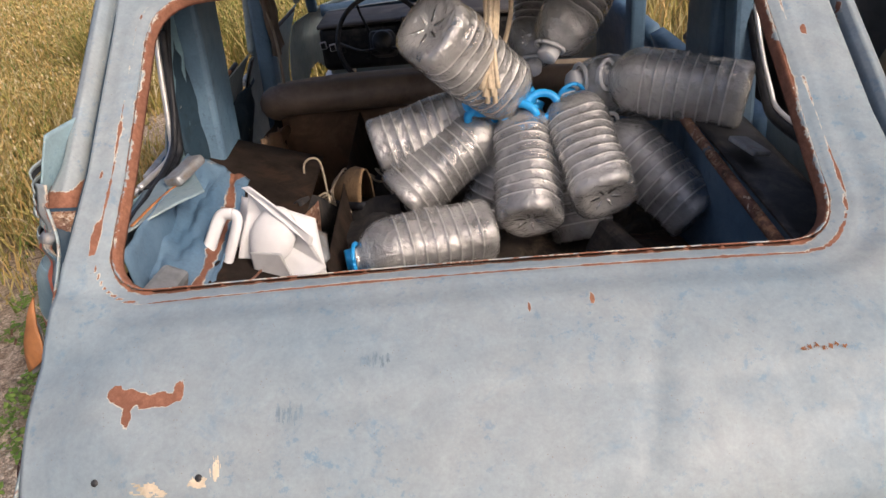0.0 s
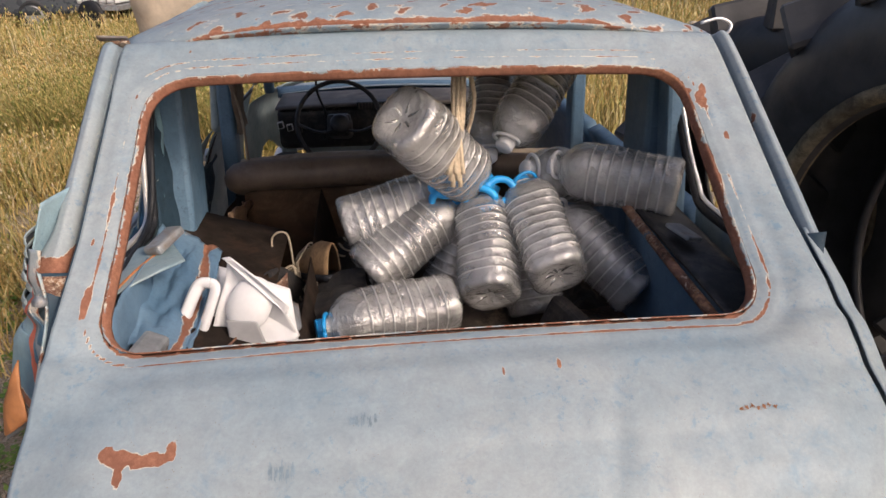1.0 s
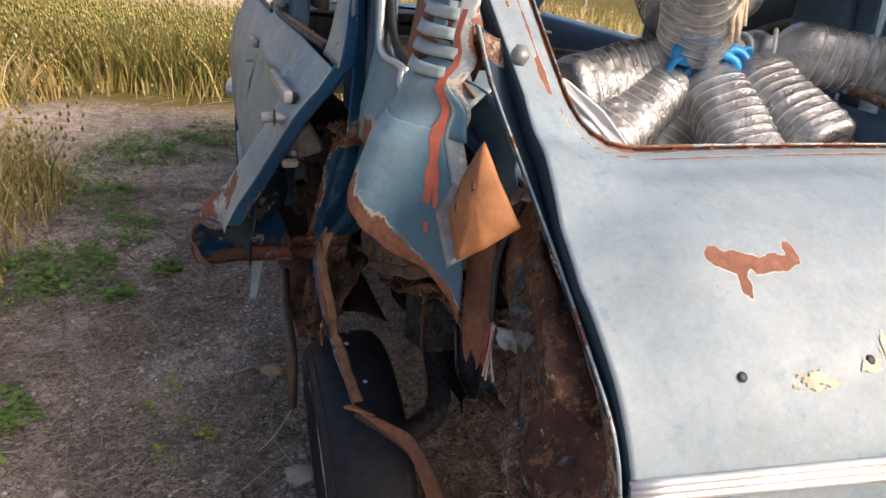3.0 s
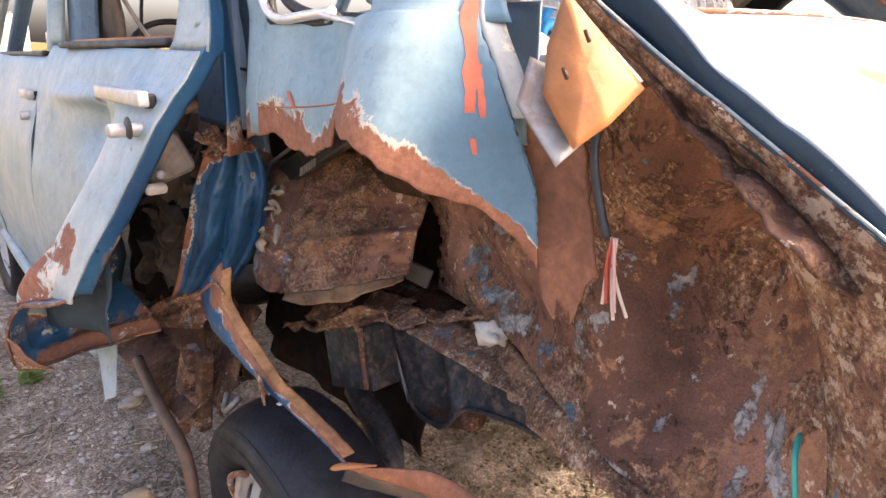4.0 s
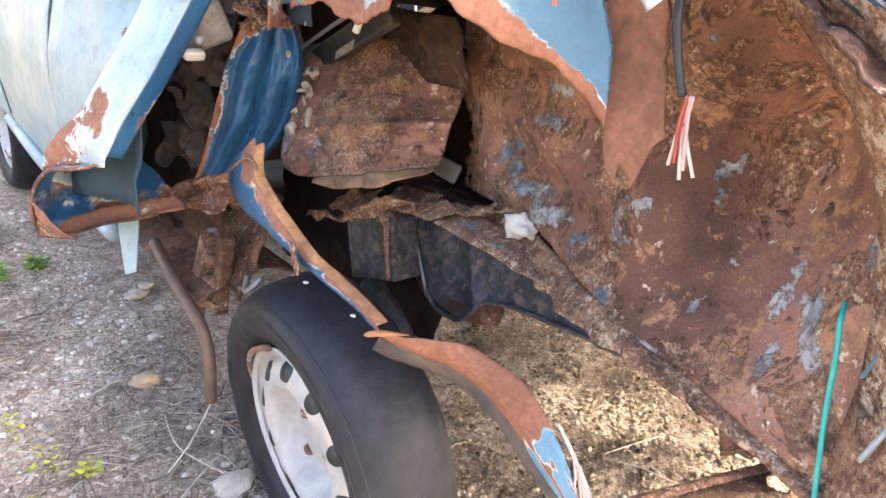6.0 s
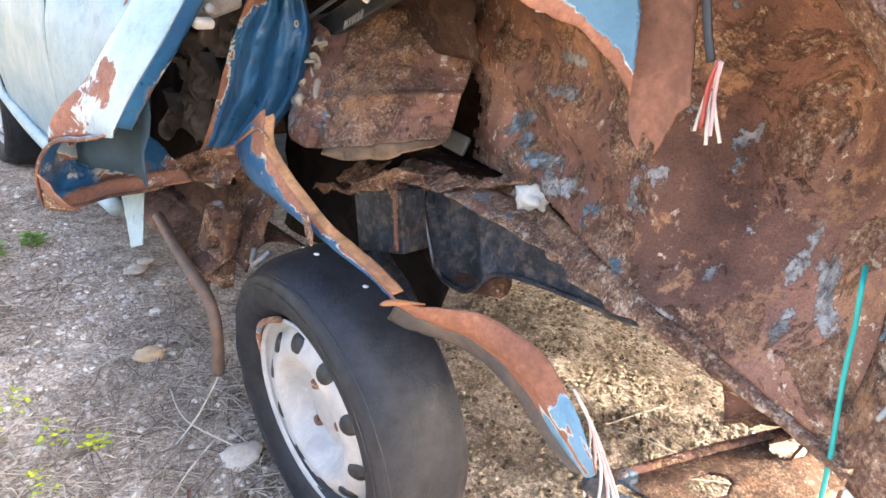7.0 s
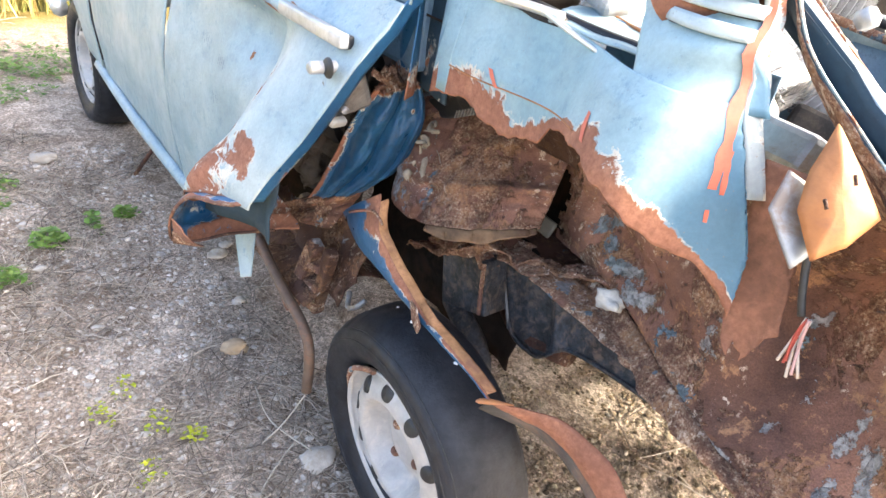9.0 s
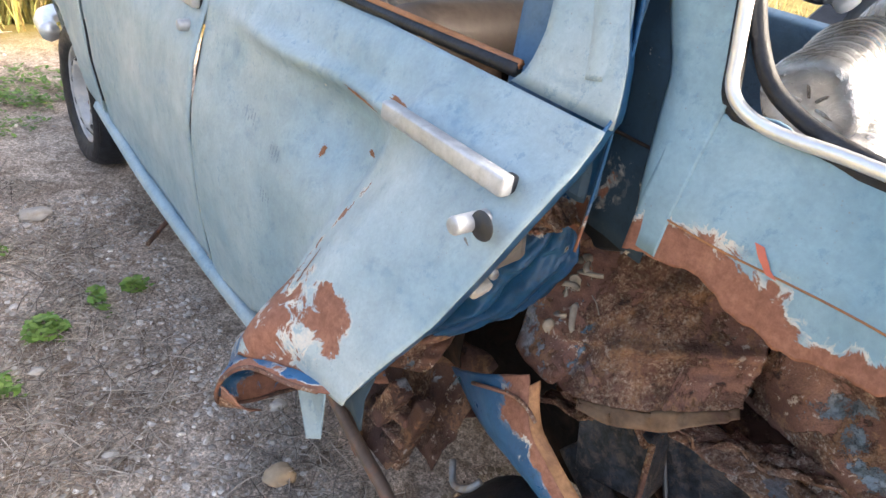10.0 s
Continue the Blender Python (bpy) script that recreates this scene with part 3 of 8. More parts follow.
def tailgate_mesh(nx=220, nl=230):
    """One sheet with the window cut out; its rim is drawn onto the opening's outline."""
    flat, at = [], {}
    for i in range(nx + 1):
        for j in range(nl + 1):
            l = TG_LEN * j / nl
            e = tg_edge(l)
            at[i, j] = len(flat)
            flat.append([e + (mx(e) - e) * i / nx, l])
    quads = []
    for i in range(nx):
        for j in range(nl):
            q = (at[i, j], at[i + 1, j], at[i + 1, j + 1], at[i, j + 1])
            cx, cl = sum(flat[k][0] for k in q) / 4, sum(flat[k][1] for k in q) / 4
            if not inside_window(cx, cl):
                quads.append(q)
    vs, rs = [], []
    used = {k for q in quads for k in q}
    for k, (x, l) in enumerate(flat):
        d2 = (_out[:, 0] - x) ** 2 + (_out[:, 1] - l) ** 2
        n = int(np.argmin(d2))
        d = math.sqrt(d2[n])
        if k in used and inside_window(x, l):
            x, l, d = float(_out[n, 0]), float(_out[n, 1]), 0.0
        press = -0.009 * (1 - smooth01(0.0, 0.03, d)) - 0.006 * (1 - smooth01(0.045, 0.085, d)) - 0.002 * math.exp(-((d - 0.026) / 0.004) ** 2)
        dent = 0.003 * math.exp(-((x - 0.16 - 0.25 * l) / 0.02) ** 2) * smooth01(0.28, 0.34, l) * smooth01(0.55, 0.5, l)
        p = tg(x, l, press - dent)
        low = smooth01(1.32, 1.18, p.z)
        r = max(0.0, 1.05 - d / 0.009, 0.27 * (d < 0.024), (0.54 + 0.20 * low) * math.exp(-((d - 0.024) / 0.0042) ** 2), 0.62 * math.exp(-((d - 0.040) / 0.0045) ** 2) * smooth01(1.49, 1.52, p.z))
        vs.append(p)
        rs.append(max(r, tg_spots(p), 0.5 * smooth01(0.02, 0.0, l)) + 0.04)
    return raw("tailgate", vs, quads, PAINT, car, "faded blue tailgate with an empty window, rusty rim", rs, 0.004, True, -1)


tailgate = tailgate_mesh()

# rolled inner rim of the window, rusted all round
def rim_point(u, v):
    x0, l0 = win_outline(u)
    g = 0.014 * math.sin(v * math.pi * 0.5)
    cx, cl = XC, (L_WB + L_WT) / 2
    d = Vector((cx - x0, cl - l0)).normalized()
    return tg(x0 + d.x * g * 0.5, l0 + d.y * g * 0.5, -0.010 - 0.022 * v)


sheet("window_flange", rim_point, WIN_N, 4, PAINT, tailgate, "rusty inner rim", rust=lambda u, v, p: 0.56 + 0.4 * v, solid=0.002)
# the folded side and top edges, which give the tailgate its thickness
for side in (0, 1):
    def fold(u, v, side=side):
        l = TG_LEN * u
        x = tg_edge(l) if side == 0 else mx(tg_edge(l))
        s = 1 if side == 0 else -1
        return tg(x + s * 0.003 * v, l, -0.002 - 0.030 * v)
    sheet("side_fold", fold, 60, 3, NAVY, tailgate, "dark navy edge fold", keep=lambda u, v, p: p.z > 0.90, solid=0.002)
# inner skin below the window
sheet("inner_skin", lambda u, v: tg(tg_edge(0.3) + 0.05 + u * 1.24, 0.05 + v * (L_WB - 0.09), -0.045), 30, 14, PAINT_IN, tailgate, rust=lambda u, v, p: 0.2 + 0.3 * v, solid=0.003)

# bright trim strip in three ribs across the tailgate
strip = None
for k, dz in enumerate((-0.0066, 0.0, 0.0066)):
    pts = []
    for i in range(41):
        x = tg_edge(0.26) - 0.004 + i / 40 * (mx(tg_edge(0.26)) - tg_edge(0.26) + 0.008)
        pts.append(tg(x, 0.256 - 0.019 * smooth01(-0.6, 0.3, x) + dz, 0.004))
    ob = tube("trim_strip", pts, 0.0040, CHROME, strip or tailgate, "worn bright trim strip", 8)
    strip = strip or ob
# the badge's screw holes, the pale glue mark and grey smears
for x in (-0.495, -0.350):
    y, z = 0.033, 1.028
    l = float(np.interp(z, _pz[:250], _pl[:250]))
    c, q = tg(x, l, 0.0006), tg(x, l + 0.01, 0.0006)
    m = Matrix.Translation(c) @ (q - c).to_track_quat('X', 'Z').to_matrix().to_4x4()
    lathe("screw_hole", [(0.0001, 0.0012), (0.0044, 0.0012), (0.0050, 0.0)], WIRE_BLACK, tailgate, "dark screw hole", m @ pose(0, 0, 0, 0, 0, 0), 14)


def smear(name, x, l, w, h, mat, label, seed):
    def fn(u, v):
        a, b = (u - .5) * w, (v - .5) * h
        return tg(x + a, l + b, 0.0012)
    return sheet(name, fn, 22, 12, mat, tailgate, label, keep=lambda u, v, p: math.hypot((u - .5) * 2, (v - .5) * 2) + 0.9 * fbm((u * 4, v * 3, seed), 1.0, seed) < 0.75, solid=0)


GLUE = mat_plain("old_glue", (0.58, 0.50, 0.38), 0.85, 0.3, 40)
SMEAR = mat_plain("grey_blue_smear", (0.185, 0.255, 0.31), 0.6, 0.2, 90)
RUST_FLAT = mat_plain("rust_fleck", (0.22, 0.095, 0.045), 0.9, 0.3, 60)
smear("glue_mark", -0.42, 0.330, 0.055, 0.020, GLUE, "pale glue mark", 1.0)
smear("glue_mark", -0.352, 0.337, 0.03, 0.014, GLUE, "", 2.4)
smear("glue_mark", -0.327, 0.352, 0.016, 0.03, GLUE, "", 3.7)
for k in range(5):
    smear("grey_smear", -0.245 + 0.008 * k, 0.415 - 0.004 * (k % 2), 0.007, 0.032 - 0.004 * abs(k - 2), SMEAR, "finger-wide grey smears" if k == 0 else "", 5.1 + k)
    smear("grey_smear", -0.13 + 0.009 * k, 0.475 - 0.004 * (k % 2), 0.007, 0.022 - 0.003 * abs(k - 2), SMEAR, "", 9.1 + k)
for k in range(7):
    smear("rust_fleck", 0.47 + 0.0095 * k, 0.448 + 0.002 * (k % 3), 0.008, 0.008, RUST_FLAT, "row of rust flecks" if k == 0 else "", 20 + k * 1.7)

# roof
ROOF_Y0, ROOF_Y1 = 0.838, 2.38


def roof_point(u, v):
    a = (u - .5) * 2
    y = ROOF_Y0 + (ROOF_Y1 - ROOF_Y0) * v
    half = ip(v, (0, 0.648), (0.03, 0.655), (0.3, 0.66), (0.8, 0.63), (1, 0.575))
    arch = 1 - abs(a) ** 3.2
    z = 1.566 + 0.062 * arch + 0.035 * math.sin(min(1, v * 1.25) * math.pi * .5) * arch - 0.05 * max(0, v - 0.75) * 2
    if v < 0.06:
        z -= 0.016 * (1 - v / 0.06) ** 2 * 1.6
    y += -0.018 * (1 - a * a) * (1 - smooth01(0, 0.2, v)) + 0.05 * abs(a) ** 6 * (1 - smooth01(0, 0.1, v)) * 0.4
    return (XC + a * half, y, z)


def roof_rust(u, v, p):
    r = 0.66 - (p.y - ROOF_Y0 + 0.012) / 0.05 + 0.3 * nz(p, 14, 3)
    spots = 0.72 * max(0.0, fbm((p.x * 1.5, p.y * 0.6, p.z * 0.6), 60, 4)) * smooth01(2.0, 0.95, p.y) + 0.27
    return max(r, spots, 0)


roof = sheet("roof", roof_point, 64, 90, PAINT, car, "faded blue roof with rust along its rear edge", rust=roof_rust, solid=0.012, offset=-1)
sheet("roof_lip", lambda u, v: Vector(roof_point(u, 0.0)) + Vector((0, -0.004 + 0.016 * v, -0.003 - 0.014 * v)), 64, 3, PAINT, roof, "rusty folded roof edge", rust=lambda u, v, p: 0.50 + 0.2 * nz((u * 30, v, 0), 1), solid=0.003)
for s in (-1, 1):
    pts = [Vector(roof_point(0.5 + s * 0.5, v / 20)) + Vector((s * 0.012, 0, -0.012)) for v in range(0, 20)]
    pts[0] += Vector((s * 0.028, -0.01, 0.004))
    tube("rain_gutter", pts, 0.006, CHROME if s > 0 else GREY_METAL, roof, "bent rain gutter end", 8, 40)


sheet("gutter_end", lambda u, v: (-0.575 - 0.057 * u, 0.852 + 0.012 * v - 0.01 * u, 1.578 + 0.004 * u - 0.010 * v), 8, 4, GREY_METAL, roof, "bent rain gutter end", solid=0.004)
sheet("corner_rust", lambda u, v: (-0.572 - 0.035 * u, 0.848 + 0.02 * v, 1.570 - 0.018 * v + 0.004 * nz((u, v, 0), 9)), 8, 6, RUST_ROUGH, roof, "rusty roof corner", solid=0.004)
tube("gutter_hook", [(0.68, 0.85, 1.586), (0.721, 0.85, 1.595), (0.749, 0.85, 1.585), (0.750, 0.845, 1.572), (0.741, 0.845, 1.560)], 0.0035, CHROME, roof, "bright bent gutter hook", 8, 20)


# ---- left rear quarter: bulged, torn off along its lower edge ----
def q_x(y, z):
    base = ip(z, (0.90, -0.640), (1.05, -0.634), (1.15, -0.612), (1.3, -0.605), (1.55, -0.588))
    d = y - 0.44
    b = 0.128 * math.exp(-(d / (0.15 if d > 0 else 0.075)) ** 2)
    b *= ip(z, (1.0, 1.0), (1.12, 0.9), (1.2, 0.62), (1.3, 0.42), (1.5, 0.2))
    fold = 0.010 * math.sin((z - 1.14) * 95 + d * 16) * math.exp(-((z - 1.20) / 0.05) ** 2) * math.exp(-((y - 0.40) / 0.08) ** 2)
    return base - b + fold


def q_rear(z):
    """Rear edge of the left quarter, following the tailgate's slope."""
    return ip(z, (0.90, 0.318), (0.93, 0.314), (1.0, 0.322), (1.06, 0.345), (1.15, 0.382), (1.23, 0.402), (1.30, 0.418), (1.33, 0.45), (1.55, 0.79))


def q_torn(y):
    """Torn lower edge."""
    z = ip(y, (0.305, 0.925), (0.325, 0.945), (0.36, 0.985), (0.40, 1.015), (0.45, 1.038), (0.50, 1.052), (0.58, 1.045), (0.61, 1.035), (0.63, 1.005), (0.70, 0.99), (0.78, 0.99), (0.86, 0.99), (0.91, 0.985))
    return z - 0.004 + 0.016 * nz((y, 0, 0), 9, 4) + 0.009 * fbm((y, 0, 0), 24, 2) + 0.002 * nz((y, 1, 0), 90)


def quarter(u, v):
    y = 0.905 + (0.312 - 0.905) * u
    zb, zt = q_torn(y), 1.148
    z = zb + (zt - zb) * v
    yr = q_rear(z)
    y = max(y, yr) if y < 0.40 else y
    return (q_x(y, z), y, z)


def quarter_rust(u, v, p):
    d = p.z - q_torn(p.y)
    wide = ip(p.y, (0.31, 0.014), (0.40, 0.030), (0.45, 0.045), (0.50, 0.035), (0.55, 0.018), (0.60, 0.016), (0.63, 0.034), (0.70, 0.036), (0.80, 0.048), (0.90, 0.045))
    r = 1.0 - 0.5 * d / (wide * (1 + 0.8 * nz(p, 11, 6)))
    r = max(r, 0.9 - (0.915 - p.y) / 0.015)
    return max(0, r)


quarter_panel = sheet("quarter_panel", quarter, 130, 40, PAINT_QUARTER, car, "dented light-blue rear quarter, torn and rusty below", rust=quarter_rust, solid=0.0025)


# pillar beside the tailgate, from the roof corner down to the lamp
def pillar_point(mir):
    def fn(u, v):
        l = l_at_y(0.40) + (TG_LEN - 0.004 - l_at_y(0.40)) * (1 - u)
        y, z = prof(l)
        xe = tg_edge(l)
        ys, zs = y + 0.025, z - 0.02
        xs = q_x(ys, zs) if not mir else q_x(0.9, zs) - 0.045 * smooth01(1.5, 1.25, z)
        a = [Vector((xe - 0.010, y + 0.050, z - 0.060)), Vector((xe - 0.017, y + 0.008, z - 0.013)), Vector((xe - 0.026, y, z - 0.004)),
             Vector((min(xe - 0.04, xs + 0.02), y + 0.006, z - 0.006)), Vector((xs, ys, zs)), Vector((xs - 0.004, ys + 0.03, zs - 0.02)),
             Vector((xs - 0.002, ys + 0.065, zs - 0.035)), Vector((xs + 0.03, ys + 0.080, zs - 0.045))]
        s = v * (len(a) - 1)
        k = min(int(s), len(a) - 2)
        p = a[k].lerp(a[k + 1], s - k)
        return (mx(p.x), p.y, p.z) if mir else p
    return fn


def pillar_rust(u, v, p):
    return max(0, 0.9 - (p.z - 1.268) / 0.016, (0.62 - abs(v - 0.12) / 0.08) * smooth01(0.35, 0.2, abs(u - 0.3))) if p.x < XC else 0.75 * math.exp(-((p.y - 0.64) / 0.02) ** 2) * smooth01(0.35, 0.1, v)


sheet("rear_pillar", pillar_point(False), 60, 28, PAINT, car, "faded blue sloping rear pillar", rust=pillar_rust, solid=0.003)
sheet("rear_pillar", pillar_point(True), 60, 28, PAINT, car, rust=pillar_rust, solid=0.003)

# cooling louvres pressed into the left pillar
for k in range(6):
    z = 1.208 + 0.021 * k
    vs = []
    y0, y1 = 0.395 + 0.003 * k, 0.490 + 0.004 * k
    def slat(u, v, z=z, y0=y0, y1=y1):
        y = y0 + (y1 - y0) * u
        out = math.sin(math.pi * u) ** 0.5 if 0 < u < 1 else 0
        return (q_x(y, z) - 0.003 - 0.008 * v * out, y, z + 0.013 * (1 - v) - 0.004)
    sheet("louvre_slat", slat, 14, 3, PAINT_SIDE, quarter_panel, "pressed cooling louvre" if k == 0 else "", solid=0.002)
    def slot(u, v, z=z, y0=y0, y1=y1):
        y = y0 + 0.004 + (y1 - y0 - 0.008) * u
        return (q_x(y, z) - 0.0025, y, z - 0.006 + 0.009 * v)
    sheet("louvre_slot", slot, 14, 2, WIRE_BLACK, quarter_panel, solid=0)
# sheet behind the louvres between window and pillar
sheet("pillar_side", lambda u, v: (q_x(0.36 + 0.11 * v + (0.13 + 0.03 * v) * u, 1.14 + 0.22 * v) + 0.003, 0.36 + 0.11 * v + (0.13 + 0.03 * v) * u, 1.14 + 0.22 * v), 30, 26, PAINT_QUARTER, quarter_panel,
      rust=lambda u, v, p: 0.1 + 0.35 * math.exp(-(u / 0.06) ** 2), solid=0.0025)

# marks on the quarter: red primer stripe down the bulge and the long scratch
def stripe(name, pts, w, mat, label=""):
    pts = spline([(0, y, z) for y, z in pts], 24)
    def fn(u, v):
        p = pts[round(u * 24)]
        ww = w * (0.55 + 0.8 * abs(nz(p, 40, w * 50)))
        y, z = p.y + (v - .5) * ww, p.z
        return (q_x(y, z) - 0.0030, y, z)
    return sheet(name, fn, 24, 3, mat, quarter_panel, label, solid=0)


stripe("primer_stripe", [(0.400, 1.28), (0.395, 1.22), (0.389, 1.172), (0.383, 1.143), (0.377, 1.12), (0.373, 1.09), (0.370, 1.064)], 0.010, RED_PAINT, "red primer stripe")
stripe("primer_stripe", [(0.372, 1.105), (0.366, 1.08), (0.362, 1.060)], 0.006, RED_PAINT)
stripe("primer_stripe", [(0.366, 1.042), (0.364, 1.028)], 0.005, RED_PAINT)
pts = spline([(0, 0.868, 1.034), (0, 0.80, 1.034), (0, 0.70, 1.043), (0, 0.60, 1.055), (0, 0.545, 1.06)], 30)
tube("scratch", [Vector((q_x(p.y, p.z) - 0.0015, p.y, p.z)) for p in pts], 0.0012, RUST_ORANGE, quarter_panel, "long rusty scratch", 5)
stripe("primer_stripe", [(0.775, 1.058), (0.762, 1.044), (0.752, 1.036)], 0.016, RED_PAINT)
stripe("primer_stripe", [(0.523, 1.092), (0.520, 1.075), (0.512, 1.062)], 0.012, RED_PAINT)

# quarter window: bright trim along its lower and front edges, upper frame
def qwin(y, z, out=0.006):
    return Vector((q_x(max(y, 0.62), z) - out, y, z))


tw = [qwin(0.93, 1.42), qwin(0.90, 1.30), qwin(0.877, 1.21), qwin(0.862, 1.168), qwin(0.82, 1.152), qwin(0.75, 1.155), qwin(0.675, 1.158)]
tube("window_trim", tw, 0.0068, CHROME, quarter_panel, "bright window trim, half pulled off", 8, 40)
tube("window_trim", [qwin(0.70, 1.155, 0.008), qwin(0.62, 1.147, 0.014), (-0.662, 0.545, 1.136)], [0.0052 - 0.0003 * k for k in range(13)], CHROME, quarter_panel, "", 8, 12)
tube("rubber_seal", [p + Vector((0.012, 0.004, -0.010)) for p in spline(tw, 40)], 0.010, RUBBER, quarter_panel, "black rubber seal", 6)
# torn blue sill inside the quarter window, with a loose rusty seam
def sill(u, v):
    a = Vector((-0.622, 0.70, 1.146)).lerp(Vector((-0.615, 0.46, 1.146)), u)
    b = Vector((-0.530, 0.730, 1.160)).lerp(Vector((-0.470, 0.61, 1.170)), u)
    return a.lerp(b, v) + Vector((0, 0, 0.006 * math.sin(v * 3.1) + 0.003 * nz((u, v, 0), 4)))


torn_sill = sheet("window_sill", sill, 16, 10, PAINT_SIDE, quarter_panel, "torn blue sill inside the window", rust=lambda u, v, p: 0.62 * smooth01(0.82, 1.0, v) * (0.5 + 0.8 * abs(nz((u * 6, 0, 0), 1))) + 0.05, solid=0.003)
tube("rust_seam", [sill(0.35, 0.75) + Vector((0, 0, 0.003)), sill(0.62, 0.45) + Vector((0, 0, 0.003)), sill(0.95, 0.25) + Vector((0, 0, 0.003))], 0.003, RUST_ORANGE, torn_sill, "rusty seam", 5, 12)
# rear door post and the panel in front of the quarter window
def post_panel(u, v):
    z = 0.99 + 0.56 * v
    yw = ip(z, (1.0, 0.866), (1.168, 0.866), (1.21, 0.880), (1.30, 0.903), (1.42, 0.933), (1.55, 0.968))
    y = yw + ip(z, (1.0, 0.040), (1.13, 0.070), (1.3, 0.10), (1.55, 0.11)) * u
    return (q_x(0.9, z) - 0.002 + 0.012 * u ** 6, y, z)


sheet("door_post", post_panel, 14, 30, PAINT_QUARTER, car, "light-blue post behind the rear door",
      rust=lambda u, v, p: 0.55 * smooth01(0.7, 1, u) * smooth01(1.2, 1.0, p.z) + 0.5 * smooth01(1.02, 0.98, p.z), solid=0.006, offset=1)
# window head under the roof
for m in (False, True):
    def head(u, v, m=m):
        y = 0.86 + 1.46 * u
        z = 1.535 - 0.02 * v + 0.02 * math.sin(u * 3.1)
        x = -0.60 - 0.02 * v
        return (mx(x) if m else x, y, z)
    sheet("roof_rail", head, 20, 2, PAINT_IN, car, solid=0.03)


# ---- right side, seen over the tailgate and through the car ----
def shoulder(u, v):
    l = 0.05 + (l_at_y(0.42) - 0.05) * u
    y, z = prof(l)
    xe = mx(tg_edge(l)) + 0.012
    p = tg(mx(tg_edge(l)), l, -0.004)
    a = v * 1.9
    return (xe + 0.050 * math.sin(min(a, 1.57)), p.y + 0.02 * v + 0.10 * max(0, a - 1.3), p.z - 0.045 * (1 - math.cos(min(a, 1.57))) - 0.10 * max(0, a - 1.57))


sheet("quarter_shoulder", shoulder, 60, 14, PAINT, car, "faded blue shoulder beside the tailgate", solid=0.003)
sheet("quarter_panel", lambda u, v: (mx(-0.665 - 0.03 * math.sin(v * 3.1)), 0.16 + 0.76 * u + 0.12 * v * (1 - u), 0.36 + 0.76 * v), 20, 16, PAINT_SIDE, car, "straight light-blue rear quarter", solid=0.003)

# ---- doors ----
def d_x(y, z):
    """Left rear door skin: the lower rear corner is bent outwards along a fold."""
    x = ip(z, (0.38, -0.735), (0.55, -0.752), (0.80, -0.748), (1.0, -0.722), (1.04, -0.709), (1.075, -0.693), (1.105, -0.674), (1.2, -0.645), (1.5, -0.60))
    x -= 0.012 * smooth01(1.85, 1.2, y) + 0.026 * smooth01(1.40, 1.80, y) * math.exp(-((z - 0.72) / 0.20) ** 2)
    w = smooth01(1.10, 1.03, z)
    fold = 1.205 + 0.43 * (1.0 - z)               # the fold runs forwards as it goes down
    ry = smooth01(fold + 0.05, fold - 0.10, y)
    flare = 0.118 * min(1.0, max(0.0, (1.07 - z) / 0.34)) * ry
    dent = 0.046 * math.exp(-((y - 1.36) / 0.13) ** 2 - ((z - 0.945) / 0.075) ** 2) + 0.012 * math.exp(-((y - 1.62) / 0.10) ** 2 - ((z - 0.86) / 0.12) ** 2)
    crease = 0.020 * math.exp(-((z - 1.016 + 0.04 * (y - 1.27)) / 0.016) ** 2) * smooth01(1.78, 1.50, y) * smooth01(1.12, 1.26, y)
    flare += 0.046 * math.exp(-((y - 1.25) / 0.065) ** 2) * smooth01(0.80, 0.68, z)
    return x - flare + dent - crease - 0.009 * math.exp(-((y - fold) / 0.016) ** 2) * w * smooth01(0.68, 0.78, z)


def door_rear(z):
    return ip(z, (0.70, 1.062), (0.735, 1.053), (0.80, 1.02), (0.87, 0.988), (0.944, 0.966), (1.0, 0.952), (1.03, 0.946), (1.065, 0.941), (1.10, 0.939), (1.13, 0.943), (1.17, 0.955), (1.215, 0.978), (1.5, 1.09))


def door_low(y):
    return ip(y, (1.03, 0.728), (1.06, 0.716), (1.12, 0.702), (1.20, 0.684), (1.25, 0.668), (1.30, 0.615), (1.37, 0.585), (1.45, 0.52), (1.6, 0.44), (1.82, 0.40))


def rear_door_skin(u, v):
    yf = 1.865 - 0.05 * (1 - v)
    y = yf + (0.93 - yf) * u
    zb = door_low(y)
    z = zb + (1.106 - zb) * v
    yr = door_rear(z)
    y = yf + (yr - yf) * u
    zb = door_low(y)
    z = zb + (1.106 - zb) * v
    return (d_x(y, z), y, z)


